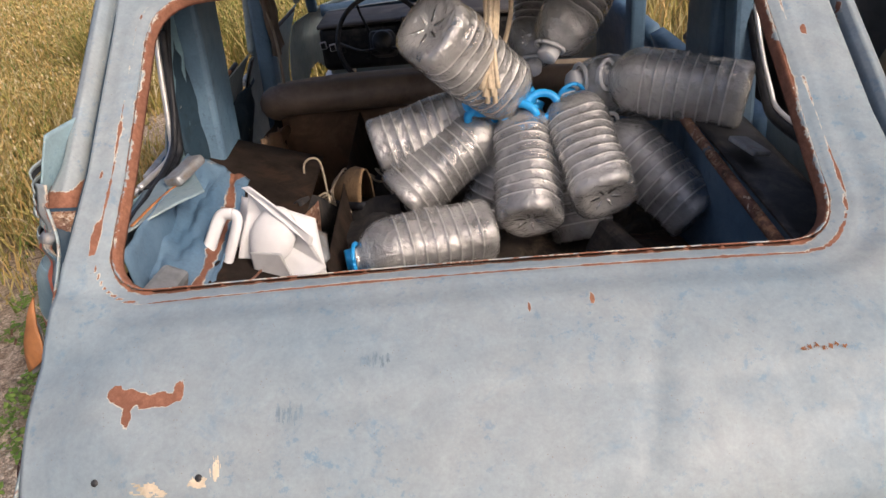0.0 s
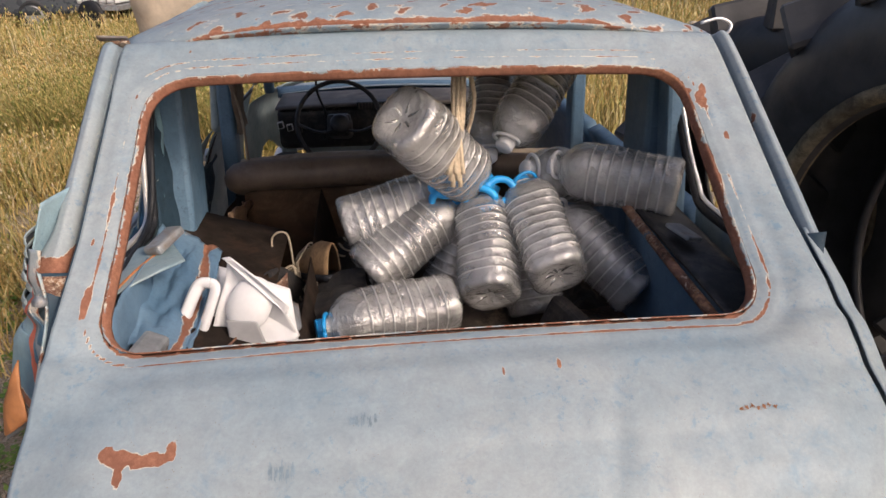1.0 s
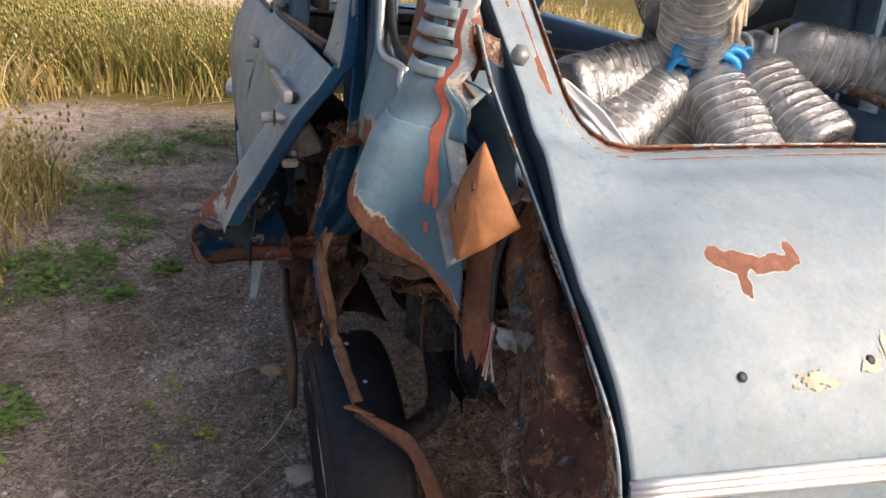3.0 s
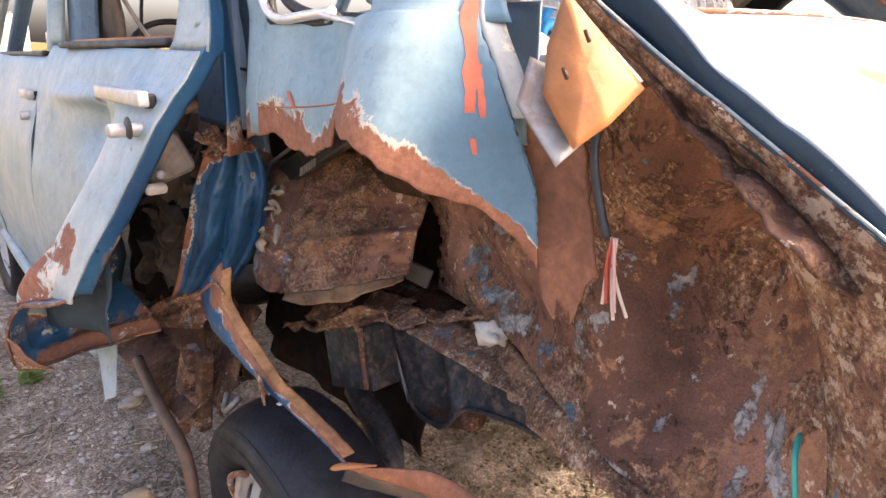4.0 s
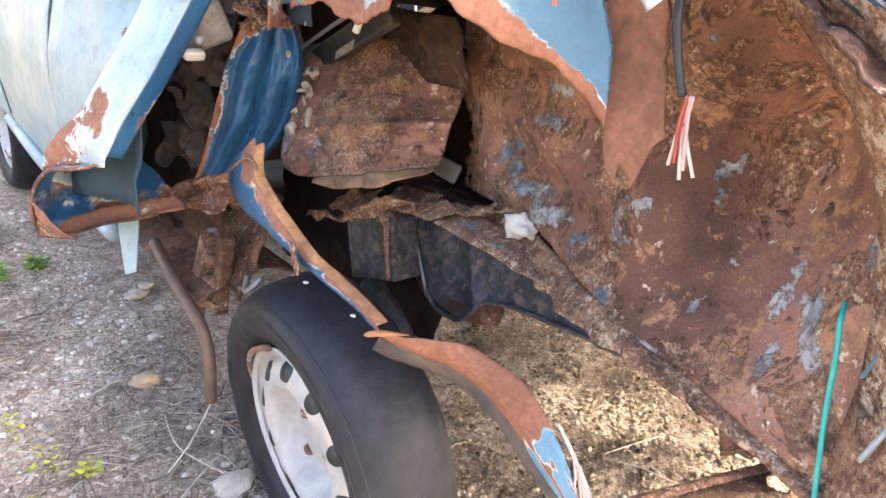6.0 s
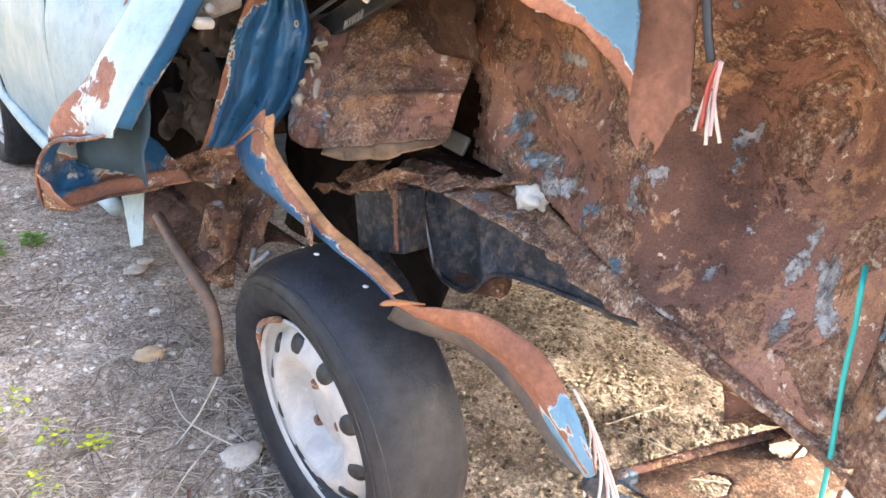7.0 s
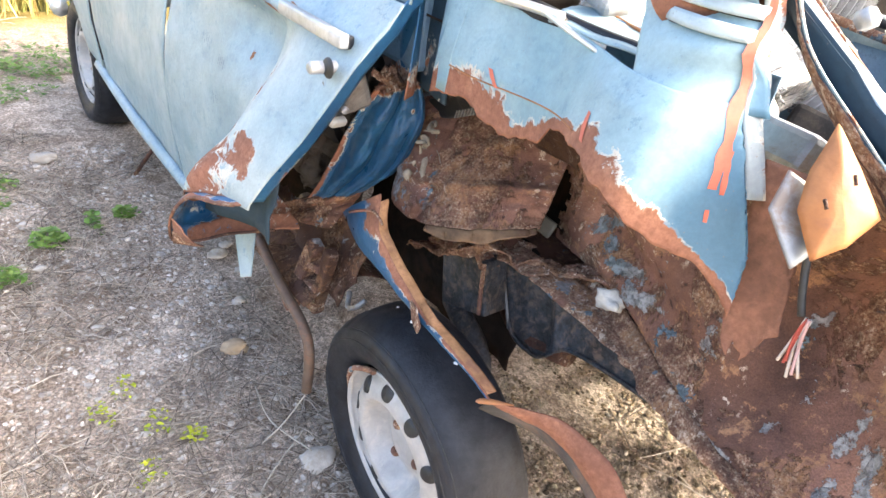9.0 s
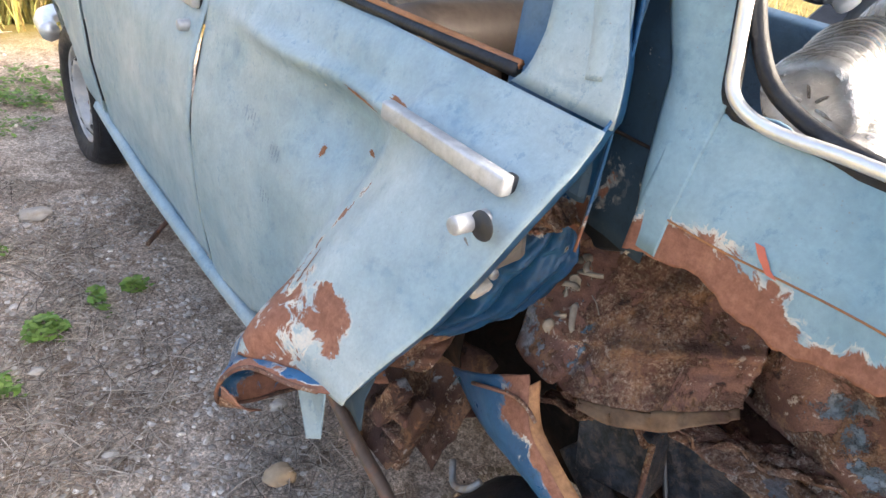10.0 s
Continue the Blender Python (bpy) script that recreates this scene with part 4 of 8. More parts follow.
def door_rust(u, v, p):
    fold = 1.205 + 0.43 * (1.0 - p.z)
    r = 0.70 * math.exp(-((p.y - 1.14) / 0.060) ** 4 - ((p.z - 0.785) / 0.050) ** 4)
    r = max(r, 0.66 * math.exp(-((p.y - 1.27) / 0.055) ** 4 - ((p.z - 0.695 - 0.9 * (1.27 - p.y)) / 0.035) ** 4))
    r = max(r, 0.56 * math.exp(-((p.y - 1.21) / 0.125) ** 4 - ((p.z - 0.735) / 0.095) ** 4))
    r = max(r, 0.60 * math.exp(-((p.y - fold + 0.015) / 0.010) ** 2) * smooth01(0.97, 0.92, p.z) * smooth01(0.70, 0.8, p.z))
    r = max(r, 0.62 - (p.z - door_low(p.y)) / 0.04 if 1.10 < p.y < 1.5 else 0)
    r = max(r, 0.62 * math.exp(-((p.y - 1.44) / 0.008) ** 2 - ((p.z - 0.985) / 0.012) ** 2))
    r = max(r, 0.42 * math.exp(-((p.y - 1.09) / 0.012) ** 2 - ((p.z - 0.77) / 0.05) ** 2))
    return r + 0.04


rear_door = sheet("rear_door", rear_door_skin, 90, 70, PAINT_SIDE, car, "dented light-blue rear door, lower corner bent out and rusty", rust=door_rust, solid=0.003)
# navy fold along the door's rear edge, and its inner side
def door_edge(u, v):
    z = 0.735 + (1.50 - 0.735) * u
    y = door_rear(z)
    x = d_x(y, z) if z < 1.105 else ip(z, (1.105, -0.674), (1.33, -0.628), (1.5, -0.60))
    return (x + 0.030 * v, y + 0.003 + 0.010 * v, z - 0.010 * v)


sheet("edge_fold", door_edge, 60, 5, BLUE, rear_door, "deep blue door edge", rust=lambda u, v, p: 0.2 + 0.35 * v * smooth01(0.95, 0.8, p.z), solid=0.003)
sheet("inner_panel", lambda u, v: (d_x(1.08 + 0.7 * u, 0.62 + 0.42 * v) + 0.055 + 0.02 * nz((u, v, 0), 6), 1.08 + 0.7 * u, 0.62 + 0.42 * v), 20, 14, NAVY, rear_door, rust=lambda u, v, p: 0.3 + 0.3 * fbm(p, 8), solid=0.003)
# window frame of the rear door
fr = [(-0.655, 0.985, 1.14), (-0.642, 1.005, 1.215), (-0.622, 1.06, 1.35), (-0.603, 1.13, 1.51), (-0.600, 1.45, 1.545), (-0.606, 1.80, 1.53), (-0.640, 1.86, 1.30), (-0.665, 1.87, 1.11)]
tube("window_frame", fr, 0.024, PAINT_SIDE, rear_door, "", 8, 50, 0.7)
sheet("door_corner", lambda u, v: (ip(1.106 + 0.22 * v, (1.106, -0.674), (1.33, -0.628)), door_rear(1.106 + 0.22 * v) + (0.150 - 0.080 * v ** 0.6) * u, 1.106 + 0.22 * v), 8, 14, PAINT_SIDE, rear_door, solid=0.004)
tube("window_seal", [(-0.668, 1.09, 1.118), (-0.680, 1.35, 1.112), (-0.690, 1.72, 1.108)], 0.009, RUBBER, rear_door, "perished black window seal", 6, 16)
tube("window_seal", [(-0.664, 1.09, 1.124), (-0.676, 1.35, 1.120), (-0.684, 1.62, 1.114)], 0.006, RUST_ORANGE, rear_door, "rusty seal channel", 6, 16)


def handle(y0, y1, z, x, parent):
    c = Vector((x, (y0 + y1) / 2, z))
    bm = box_bm((0.018, abs(y1 - y0), 0.024), None, 0.004, 2)
    bmesh.ops.transform(bm, matrix=Matrix.Translation(c - Vector((0.014, 0, 0))), verts=bm.verts)
    ob = part("door_handle", bm, ALUMINIUM, parent, "worn chrome grip", True)
    box("grip_foot", (x - 0.002, y1 + 0.012 * (1 if y1 < y0 else -1), z - 0.003), (0.020, 0.014, 0.022), RUBBER, ob, "dark worn handle end")
    return ob


handle(1.205, 0.982, 1.036, -0.746, rear_door)
m = Matrix.Translation((-0.782, 1.000, 0.991)) @ Matrix.Rotation(-math.pi / 2, 4, 'Y')
lathe("lock_button", [(0.0001, 0.028), (0.0085, 0.028), (0.0105, 0.025), (0.0105, -0.02)], ALUMINIUM, rear_door, "dull metal push button", m, 20)
lathe("button_hole", [(0.0001, 0.0), (0.016, 0.0), (0.017, -0.002)], WIRE_BLACK, rear_door, "", Matrix.Translation((-0.787, 0.982, 0.996)) @ Matrix.Rotation(-math.pi / 2, 4, 'Y'), 18)
# latch on the door edge
CATCH_WHITE = mat_plain("dirty_white_plastic", (0.48, 0.46, 0.42), 0.6, 0.2, 40, 0, 0.3, (0.30, 0.28, 0.24))
LOCK = Vector((-0.732, 1.005, 0.945))
latch = box("latch", LOCK, (0.074, 0.030, 0.078), mat_plain("dull_lock_metal", (0.19, 0.185, 0.175), 0.55, 0.3, 25, 0.2, 0.3, (0.09, 0.08, 0.07)), rear_door, "grey lock case on the door edge", (24, -24, -18), 0.010)
for dx, dz in ((-0.004, 0.026), (-0.010, -0.026)):
    tube("lock_screw", [LOCK + Vector((dx, -0.008, dz)), LOCK + Vector((dx - 0.004, -0.022, dz + 0.004))], 0.007, GREY_METAL, latch, "", 8)
box("striker", LOCK + Vector((-0.020, -0.010, -0.046)), (0.034, 0.018, 0.015), CATCH_WHITE, latch, "white plastic catch", (24, 0, 10), 0.005)
# hollow lower end of the door: an open channel, blue inside, its rim rusted
CURL_RIM = spline([(-0.874, 1.068, 0.718), (-0.905, 1.135, 0.696), (-0.930, 1.215, 0.672), (-0.948, 1.265, 0.612), (-0.937, 1.302, 0.530), (-0.890, 1.285, 0.527), (-0.835, 1.262, 0.545), (-0.775, 1.225, 0.560), (-0.715, 1.165, 0.590)], 60)
CURL_MID = Vector((-0.80, 1.25, 0.625))


def curl(u, v):
    p = CURL_RIM[round(u * 60)]
    q = p.lerp(CURL_MID, 0.94 * v ** 1.6) + Vector((0.06, 0.15, 0.02)) * v
    ring = 0.010 * math.exp(-((v - 0.22) / 0.05) ** 2) - 0.008 * math.exp(-((v - 0.40) / 0.06) ** 2)
    return q + (CURL_MID - p).normalized() * ring + Vector((0.004, 0.002, 0.006)) * fbm((u * 5, v * 3, 1), 1.5, 4)


sheet("lower_curl", curl, 60, 24, BLUE, rear_door, "hollow door bottom, blue inside, rusty rim", rust=lambda u, v, p: max(0.80 * smooth01(0.16, 0.02, v), 0.66 * smooth01(0.42, 0.62, u) * smooth01(0.5, 0.2, v), 0.42 + 0.25 * fbm(p, 9, 3)), solid=0.003)
tube("curl_rim", CURL_RIM[4:56], 0.0035, RUST_DARK, rear_door, "torn rusty rim", 6)


def tipflap(u, v):
    a = Vector((-0.948, 1.262, 0.605)).lerp(Vector((-0.936, 1.304, 0.520)), v)
    b = Vector((-0.918, 1.215, 0.560)).lerp(Vector((-0.885, 1.262, 0.524)), v)
    return a.lerp(b, u * (0.35 + 0.65 * v)) + Vector((-0.006, 0, 0.005)) * fbm((u * 2, v * 2, 0), 2, 5)


sheet("rust_tip", tipflap, 10, 12, RUST, rear_door, "rusty torn flange tip", solid=0.003)
plate("blue_stub", [(-0.785, 1.365, 0.560), (-0.772, 1.255, 0.565), (-0.798, 1.218, 0.452), (-0.812, 1.240, 0.440)], 0.003, PAINT_SIDE, rear_door, "light-blue sill end", 0.002)


# chips and scrapes on the rear door
for y, z, ry, rz in ((1.402, 0.887, 0.006, 0.010), (1.289, 0.931, 0.012, 0.004), (1.241, 0.802, 0.004, 0.020), (1.236, 0.785, 0.004, 0.006), (1.30, 1.012, 0.05, 0.003), (1.215, 1.035, 0.03, 0.003)):
    sheet("rust_chip", lambda u, v, y=y, z=z, ry=ry, rz=rz: (d_x(y + (2 * u - 1) * ry, z + (2 * v - 1) * rz) - 0.003, y + (2 * u - 1) * ry, z + (2 * v - 1) * rz), 10, 8, RUST_FLAT, rear_door, "", keep=lambda u, v, p: math.hypot(2 * u - 1, 2 * v - 1) + 0.5 * fbm((u * 3, v * 3, p.y * 9), 1.0, 3) < 0.9, solid=0)
for y, z in ((1.641, 0.852), (1.531, 0.828), (1.541, 0.74)):
    for k in range(4):
        sheet("grey_scrape", lambda u, v, y=y - 0.010 * k, z=z - 0.004 * (k % 2): (d_x(y + 0.003 * u, z + 0.022 * v) - 0.003, y + 0.003 * u, z + 0.022 * v), 2, 8, SMEAR, rear_door, "", keep=lambda u, v, p: nz(p, 260, 1) > -0.15, solid=0)


# left front door, wing, sill
def f_x(y, z):
    x = ip(z, (0.35, -0.725), (0.45, -0.745), (0.60, -0.766), (0.75, -0.772), (0.88, -0.756), (0.95, -0.736), (1.05, -0.70), (1.1, -0.672))
    return x + ip(y, (1.85, 0.0), (2.9, 0.02), (3.4, 0.05), (3.75, 0.12), (3.85, 0.18)) + 0.004 * nz((y, z, 0), 5)


front_door = sheet("front_door", lambda u, v: (f_x(1.884 - 0.05 * (1 - v) + (0.98 - 0.14 * (1 - v)) * u, 0.42 + 0.66 * v), 1.884 - 0.05 * (1 - v) + (0.98 - 0.14 * (1 - v)) * u, 0.42 + 0.66 * v), 40, 36, PAINT_SIDE, car,
                   "faded light-blue front door with small dents", rust=lambda u, v, p: 0.05 + 0.4 * smooth01(0.04, 0, v), solid=0.003)
# black strip added behind the door gap, painting its shade
sheet("door_gap_backing", lambda u, v: (f_x(1.87, 0.42 + 0.66 * u) + 0.012, 1.845 + 0.05 * v - 0.05 * (1 - u), 0.42 + 0.66 * u), 12, 2, WIRE_BLACK, rear_door, "black strip painting the shade in the gap between the doors", solid=0.002)
handle(2.000, 1.900, 0.985, f_x(1.9, 0.985) - 0.002, front_door)
lathe("lock_button", [(0.0001, 0.014), (0.010, 0.014), (0.012, 0.010), (0.012, -0.01)], ALUMINIUM, front_door, "dull metal push button", Matrix.Translation((f_x(1.93, 0.93) - 0.008, 1.935, 0.932)) @ Matrix.Rotation(-math.pi / 2, 4, 'Y'), 16)
tube("window_frame", [(-0.668, 1.905, 1.09), (-0.640, 1.90, 1.30), (-0.606, 1.86, 1.52), (-0.600, 2.25, 1.53), (-0.625, 2.55, 1.32), (-0.655, 2.80, 1.10)], 0.020, PAINT_SIDE, front_door, "", 8, 40, 0.8)
tube("window_seal", [(-0.680, 1.92, 1.086), (-0.676, 2.3, 1.078), (-0.665, 2.74, 1.07)], 0.008, RUBBER, front_door, "", 6, 12)


def arch_keep(cy, cz, r):
    return lambda u, v, p: math.hypot(p.y - cy, p.z - cz) > r


def wing(u, v):
    y = 2.875 - 0.13 * (1 - v) + (3.80 - 2.875 + 0.13 * (1 - v)) * u
    z = 0.42 + 0.62 * v
    top = smooth01(0.85, 1.0, v)
    return (f_x(y, min(z, 1.0)) + 0.10 * top * top, y, z - 0.10 * u * v - 0.02 * u)


front_wing = sheet("front_wing", wing, 44, 34, PAINT_SIDE, car, "light-blue front wing over the wheel", keep=arch_keep(3.316, 0.30, 0.335), solid=0.003)
tube("wing_end", [(-0.57, 3.80, 0.92), (-0.575, 3.815, 0.75), (-0.58, 3.80, 0.46)], 0.03, PAINT_SIDE, front_wing, "", 8, 10)
sheet("bonnet", lambda u, v: (XC + (u - .5) * 2 * ip(v, (0, 0.60), (1, 0.55)), 2.86 + 0.95 * v, 1.02 + 0.03 * (1 - (2 * u - 1) ** 2) - 0.10 * v - 0.10 * v ** 6), 24, 16, PAINT, car, "faded blue bonnet", solid=0.004)
sheet("wing_top", lambda u, v: (mx(-0.66 + 0.07 * u), 2.86 + 0.95 * v, 1.0 - 0.10 * v + 0.02 * u), 4, 12, PAINT_SIDE, car, "", solid=0.004)
sheet("front_wing", lambda u, v: (mx(wing(u, v)[0]), wing(u, v)[1], wing(u, v)[2]), 24, 18, PAINT_SIDE, car, "", solid=0.003)
tube("bumper", [(-0.70, 3.62, 0.43), (-0.66, 3.84, 0.44), (-0.40, 3.93, 0.44), (0.5, 3.93, 0.44), (0.80, 3.80, 0.44)], 0.04, CHROME, car, "bright front bumper", 8, 30)
sheet("front_panel", lambda u, v: (XC + (u - .5) * 1.2, 3.84, 0.40 + 0.48 * v), 8, 6, PAINT_SIDE, car, "", solid=0.01)
tube("sill", [(-0.728, 1.60, 0.385), (-0.738, 1.9, 0.395), (-0.735, 2.35, 0.40), (-0.715, 2.85, 0.41)], 0.022, PAINT_SIDE, car, "light-blue sill under the doors", 8, 20)
tube("broken_trim", [(-0.714, 2.160, 0.365), (-0.735, 2.23, 0.28), (-0.755, 2.288, 0.201)], 0.007, RUST_DARK, front_door, "dark loose trim end", 6, 8)

# right doors: one skin for each, seen from inside through the car
for k, (y0, y1) in enumerate(((0.95, 1.83), (1.87, 2.86))):
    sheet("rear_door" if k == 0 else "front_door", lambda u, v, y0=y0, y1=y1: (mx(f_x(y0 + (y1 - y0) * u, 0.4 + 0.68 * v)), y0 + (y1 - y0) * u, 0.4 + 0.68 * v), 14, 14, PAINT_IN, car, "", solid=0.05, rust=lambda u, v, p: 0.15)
# posts between the windows
for m in (False, True):
    def post(name, a, b, w, d, mat):
        a, b = Vector(a), Vector(b)
        if m:
            a.x, b.x = mx(a.x), mx(b.x)
        vs, fs = [], []
        for p in (a, b):
            for dx, dy in ((-d, -w), (d, -w), (d, w), (-d, w)):
                vs.append(p + Vector((dx / 2, dy / 2, 0)))
        fs = [(0, 1, 2, 3), (4, 7, 6, 5), (0, 4, 5, 1), (1, 5, 6, 2), (2, 6, 7, 3), (3, 7, 4, 0)]
        ob = raw(name, vs, fs, mat, car, "", None, 0, False)
        b_ = ob.modifiers.new("bevel", 'BEVEL')
        b_.width, b_.segments = 0.012, 2
        return ob
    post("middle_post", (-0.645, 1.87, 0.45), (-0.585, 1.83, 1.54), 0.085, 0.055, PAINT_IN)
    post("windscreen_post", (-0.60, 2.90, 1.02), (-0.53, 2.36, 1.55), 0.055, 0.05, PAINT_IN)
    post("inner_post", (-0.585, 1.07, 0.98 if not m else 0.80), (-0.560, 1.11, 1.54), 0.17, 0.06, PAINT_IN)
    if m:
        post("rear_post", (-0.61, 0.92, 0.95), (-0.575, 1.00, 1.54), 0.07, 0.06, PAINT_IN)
# right quarter window: bright trim seen from inside
tube("window_trim", [(mx(-0.585), 1.015, 1.50), (mx(-0.605), 0.91, 1.30), (mx(-0.62), 0.845, 1.20), (mx(-0.625), 0.80, 1.165), (mx(-0.635), 0.65, 1.155), (mx(-0.64), 0.50, 1.15)], 0.006, CHROME, car, "bright trim round the empty quarter window", 6, 40)
tube("rubber_seal", [(mx(-0.58), 1.03, 1.50), (mx(-0.60), 0.925, 1.30), (mx(-0.615), 0.85, 1.185), (mx(-0.62), 0.80, 1.150), (mx(-0.63), 0.65, 1.142), (mx(-0.635), 0.45, 1.135)], 0.013, RUBBER, car, "black window seal", 6, 40)
# left quarter window seen from inside
tube("rubber_seal", [(-0.575, 1.00, 1.50), (-0.590, 0.93, 1.36), (-0.598, 0.87, 1.22), (-0.600, 0.80, 1.165), (-0.600, 0.65, 1.150), (-0.60, 0.5, 1.15)], 0.008, RUBBER, car, "", 6, 40)
tube("cowl", [(-0.56, 2.90, 1.02), (XC, 2.95, 1.03), (mx(-0.56), 2.90, 1.02)], 0.03, PAINT_IN, car, "", 8, 16)
tube("windscreen_head", [(-0.53, 2.37, 1.555), (XC, 2.40, 1.585), (mx(-0.53), 2.37, 1.555)], 0.03, PAINT_IN, car, "", 8, 16)

# ---- inside the car ----
sheet("load_floor", lambda u, v: (-0.50 + 1.12 * u, 0.02 + 1.75 * v, 0.62 + 0.06 * smooth01(0.5, 0.9, v) + 0.012 * nz((u, v, 0), 5)), 30, 40, RUST_DARK, car, "dirty rusted load floor", keep=lambda u, v, p: p.x > -0.36 or p.y < 0.1, solid=0.004)
sheet("cabin_floor", lambda u, v: (-0.62 + 1.36 * u, 1.70 + 1.25 * v, 0.36), 6, 6, DASH, car, "", solid=0.01)
# right boot side: dark sill shelf with a rusty edge
sheet("side_shelf", lambda u, v: (0.575 + 0.13 * u, 0.32 + 0.56 * v, 1.115 + 0.03 * v - 0.02 * u), 8, 24, DASH, car, "dusty dark side shelf in the boot", solid=0.006)
tube("shelf_edge", [(0.565, 0.36, 1.095), (0.560, 0.55, 1.115), (0.555, 0.84, 1.145)], 0.012, RUST, car, "rusty shelf edge", 6, 16)
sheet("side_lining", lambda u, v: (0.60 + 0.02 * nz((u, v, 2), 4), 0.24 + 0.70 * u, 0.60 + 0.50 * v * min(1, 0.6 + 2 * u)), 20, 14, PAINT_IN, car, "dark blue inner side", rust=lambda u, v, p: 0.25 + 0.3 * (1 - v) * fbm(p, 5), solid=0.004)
box("hinge_plate", (0.625, 0.665, 1.150), (0.05, 0.075, 0.012), GREY_METAL, car, "loose grey fitting on the shelf", (6, 14, 20), 0.004)
# left boot side: bent blue plate, cans of rag, torn lining
sheet("side_plate", lambda u, v: (-0.585 + 0.135 * u + 0.015 * nz((u, v, 1), 3), 0.46 + 0.40 * v - 0.03 * u, 1.095 + 0.055 * v - 0.07 * u + 0.020 * fbm((u, v, 0), 4, 2)), 28, 36, PAINT_IN, car, "bent blue inner side plate with rusty edge",
      rust=lambda u, v, p: 0.66 * math.exp(-((u - 0.80) / 0.09) ** 2) + 0.12 + 0.3 * smooth01(0.9, 1, v), solid=0.004)
box("lamp_socket", (-0.530, 0.690, 1.182), (0.045, 0.09, 0.022), GREY_METAL, car, "grey loose fitting on the side plate", (10, -12, -24), 0.008)
box("side_tray", (-0.505, 0.395, 1.085), (0.05, 0.10, 0.05), GREY_METAL, car, "grey metal bracket", (0, 20, -10), 0.01)
# inner wheel housings
for m in (False, True):
    def housing(u, v, m=m):
        a = math.pi * u
        y, z = 0.80 - 0.36 * math.cos(a), 0.42 + 0.40 * math.sin(a)
        x = -0.37 + 0.012 * nz((u * 3, v, 1), 3)
        p = Vector((x - 0.20 * v, y, z))
        return (mx(p.x), p.y, p.z) if m else p
    if m:
        sheet("wheel_housing", housing, 24, 6, RUST_DARK, car, "", solid=0.004)
# front seats: rolled tops and boards behind
seat = sheet("seat_back", lambda u, v: (-0.52 + 1.10 * u, 1.55 - 0.03 * v + 0.015 * math.sin(u * 9), 0.55 + 0.45 * v), 30, 14, SEAT_BACK, car, "worn brown seat back with torn lining", solid=0.05)
tube("seat_roll", [(-0.53, 1.52, 1.02), (-0.48, 1.49, 1.045), (-0.2, 1.49, 1.05), (0.15, 1.50, 1.045), (0.55, 1.49, 1.03), (0.62, 1.52, 1.0)], 0.052, VINYL, seat, "rolled brown vinyl seat top", 14, 40)
tube("seat_roll", [(-0.54, 1.66, 1.00), (-0.3, 1.645, 1.02), (0.1, 1.64, 1.02), (0.58, 1.66, 1.0)], 0.05, VINYL_LIGHT, seat, "beige inner side of the seat top", 12, 30)
sheet("seat_cushion", lambda u, v: (-0.50 + 1.08 * u, 1.66 + 0.42 * v, 0.66 + 0.05 * math.sin(u * 6.2) ** 2 * (1 - v)), 24, 8, VINYL, car, "brown vinyl front seat cushion", solid=0.08)
sheet("torn_lining", lambda u, v: (-0.55 + 0.05 * v + 0.03 * nz((u, v, 4), 5), 1.16 + 0.34 * u, 0.75 + 0.30 * v * (1 - 0.3 * u) + 0.02 * nz((u, v, 7), 6)), 16, 14, SEAT_BACK, car, "torn brown side lining", solid=0.004)
tube("seat_belt", [(-0.585, 1.80, 1.50), (-0.56, 1.76, 1.30), (-0.53, 1.70, 1.18), (-0.50, 1.56, 1.06)], 0.012, VINYL_LIGHT, car, "hanging seat belt", 6, 16, 0.3)
sheet("head_cloth", lambda u, v: (-0.555 + 0.02 * nz((u, v, 1), 4), 1.74 + 0.10 * u * (0.5 + v), 1.12 + 0.38 * (1 - v)), 8, 14, VINYL, car, "hanging brown post trim", solid=0.02)
# dashboard
dash = part("dashboard", box_bm((1.16, 0.24, 0.20), pose(XC, 2.60, 0.93), 0.03, 3), DASH, car, "black dashboard, dusty, wiring hanging out")
sheet("dash_top", lambda u, v: (XC - 0.58 + 1.16 * u, 2.46 + 0.36 * v, 1.035 + 0.012 * math.sin(u * 3.1) - 0.01 * v), 20, 8, DASH_GREY, dash, "dusty grey dash top", solid=0.012)
box("vent_grille", (-0.07, 2.47, 1.045), (0.14, 0.06, 0.035), DASH, dash, "black vent grille")
for k in range(9):
    box("vent_slat", (-0.13 + 0.015 * k, 2.437, 1.045), (0.004, 0.01, 0.028), DASH_GREY, dash, "", (0, 0, 0), 0.001)
for k in range(3):
    box("switch", (-0.505 + 0.042 * k, 2.476, 0.955 - 0.012 * k), (0.030, 0.012, 0.034), WHITE_PLASTIC if k < 2 else DASH_GREY, dash, "pale rocker switch frame", (0, -8, 0), 0.003)
    box("switch_face", (-0.505 + 0.042 * k, 2.469, 0.955 - 0.012 * k), (0.020, 0.010, 0.024), DASH, dash, "", (0, -8, 0), 0.002)
box("wood_trim", (0.115, 2.475, 0.915), (0.29, 0.02, 0.062), WOOD, dash, "orange wood-look trim", (0, 0, 0), 0.004)
box("wood_trim", (0.115, 2.470, 0.878), (0.29, 0.02, 0.010), WHITE_PLASTIC, dash, "", (0, 0, 0), 0.002)
box("column_shroud", (-0.22, 2.36, 0.97), (0.11, 0.22, 0.10), DASH, dash, "black steering column shroud", (-20, 0, 0), 0.02)
sm = Matrix.Translation((-0.215, 2.22, 1.025)) @ Matrix.Rotation(radians(62), 4, 'X')
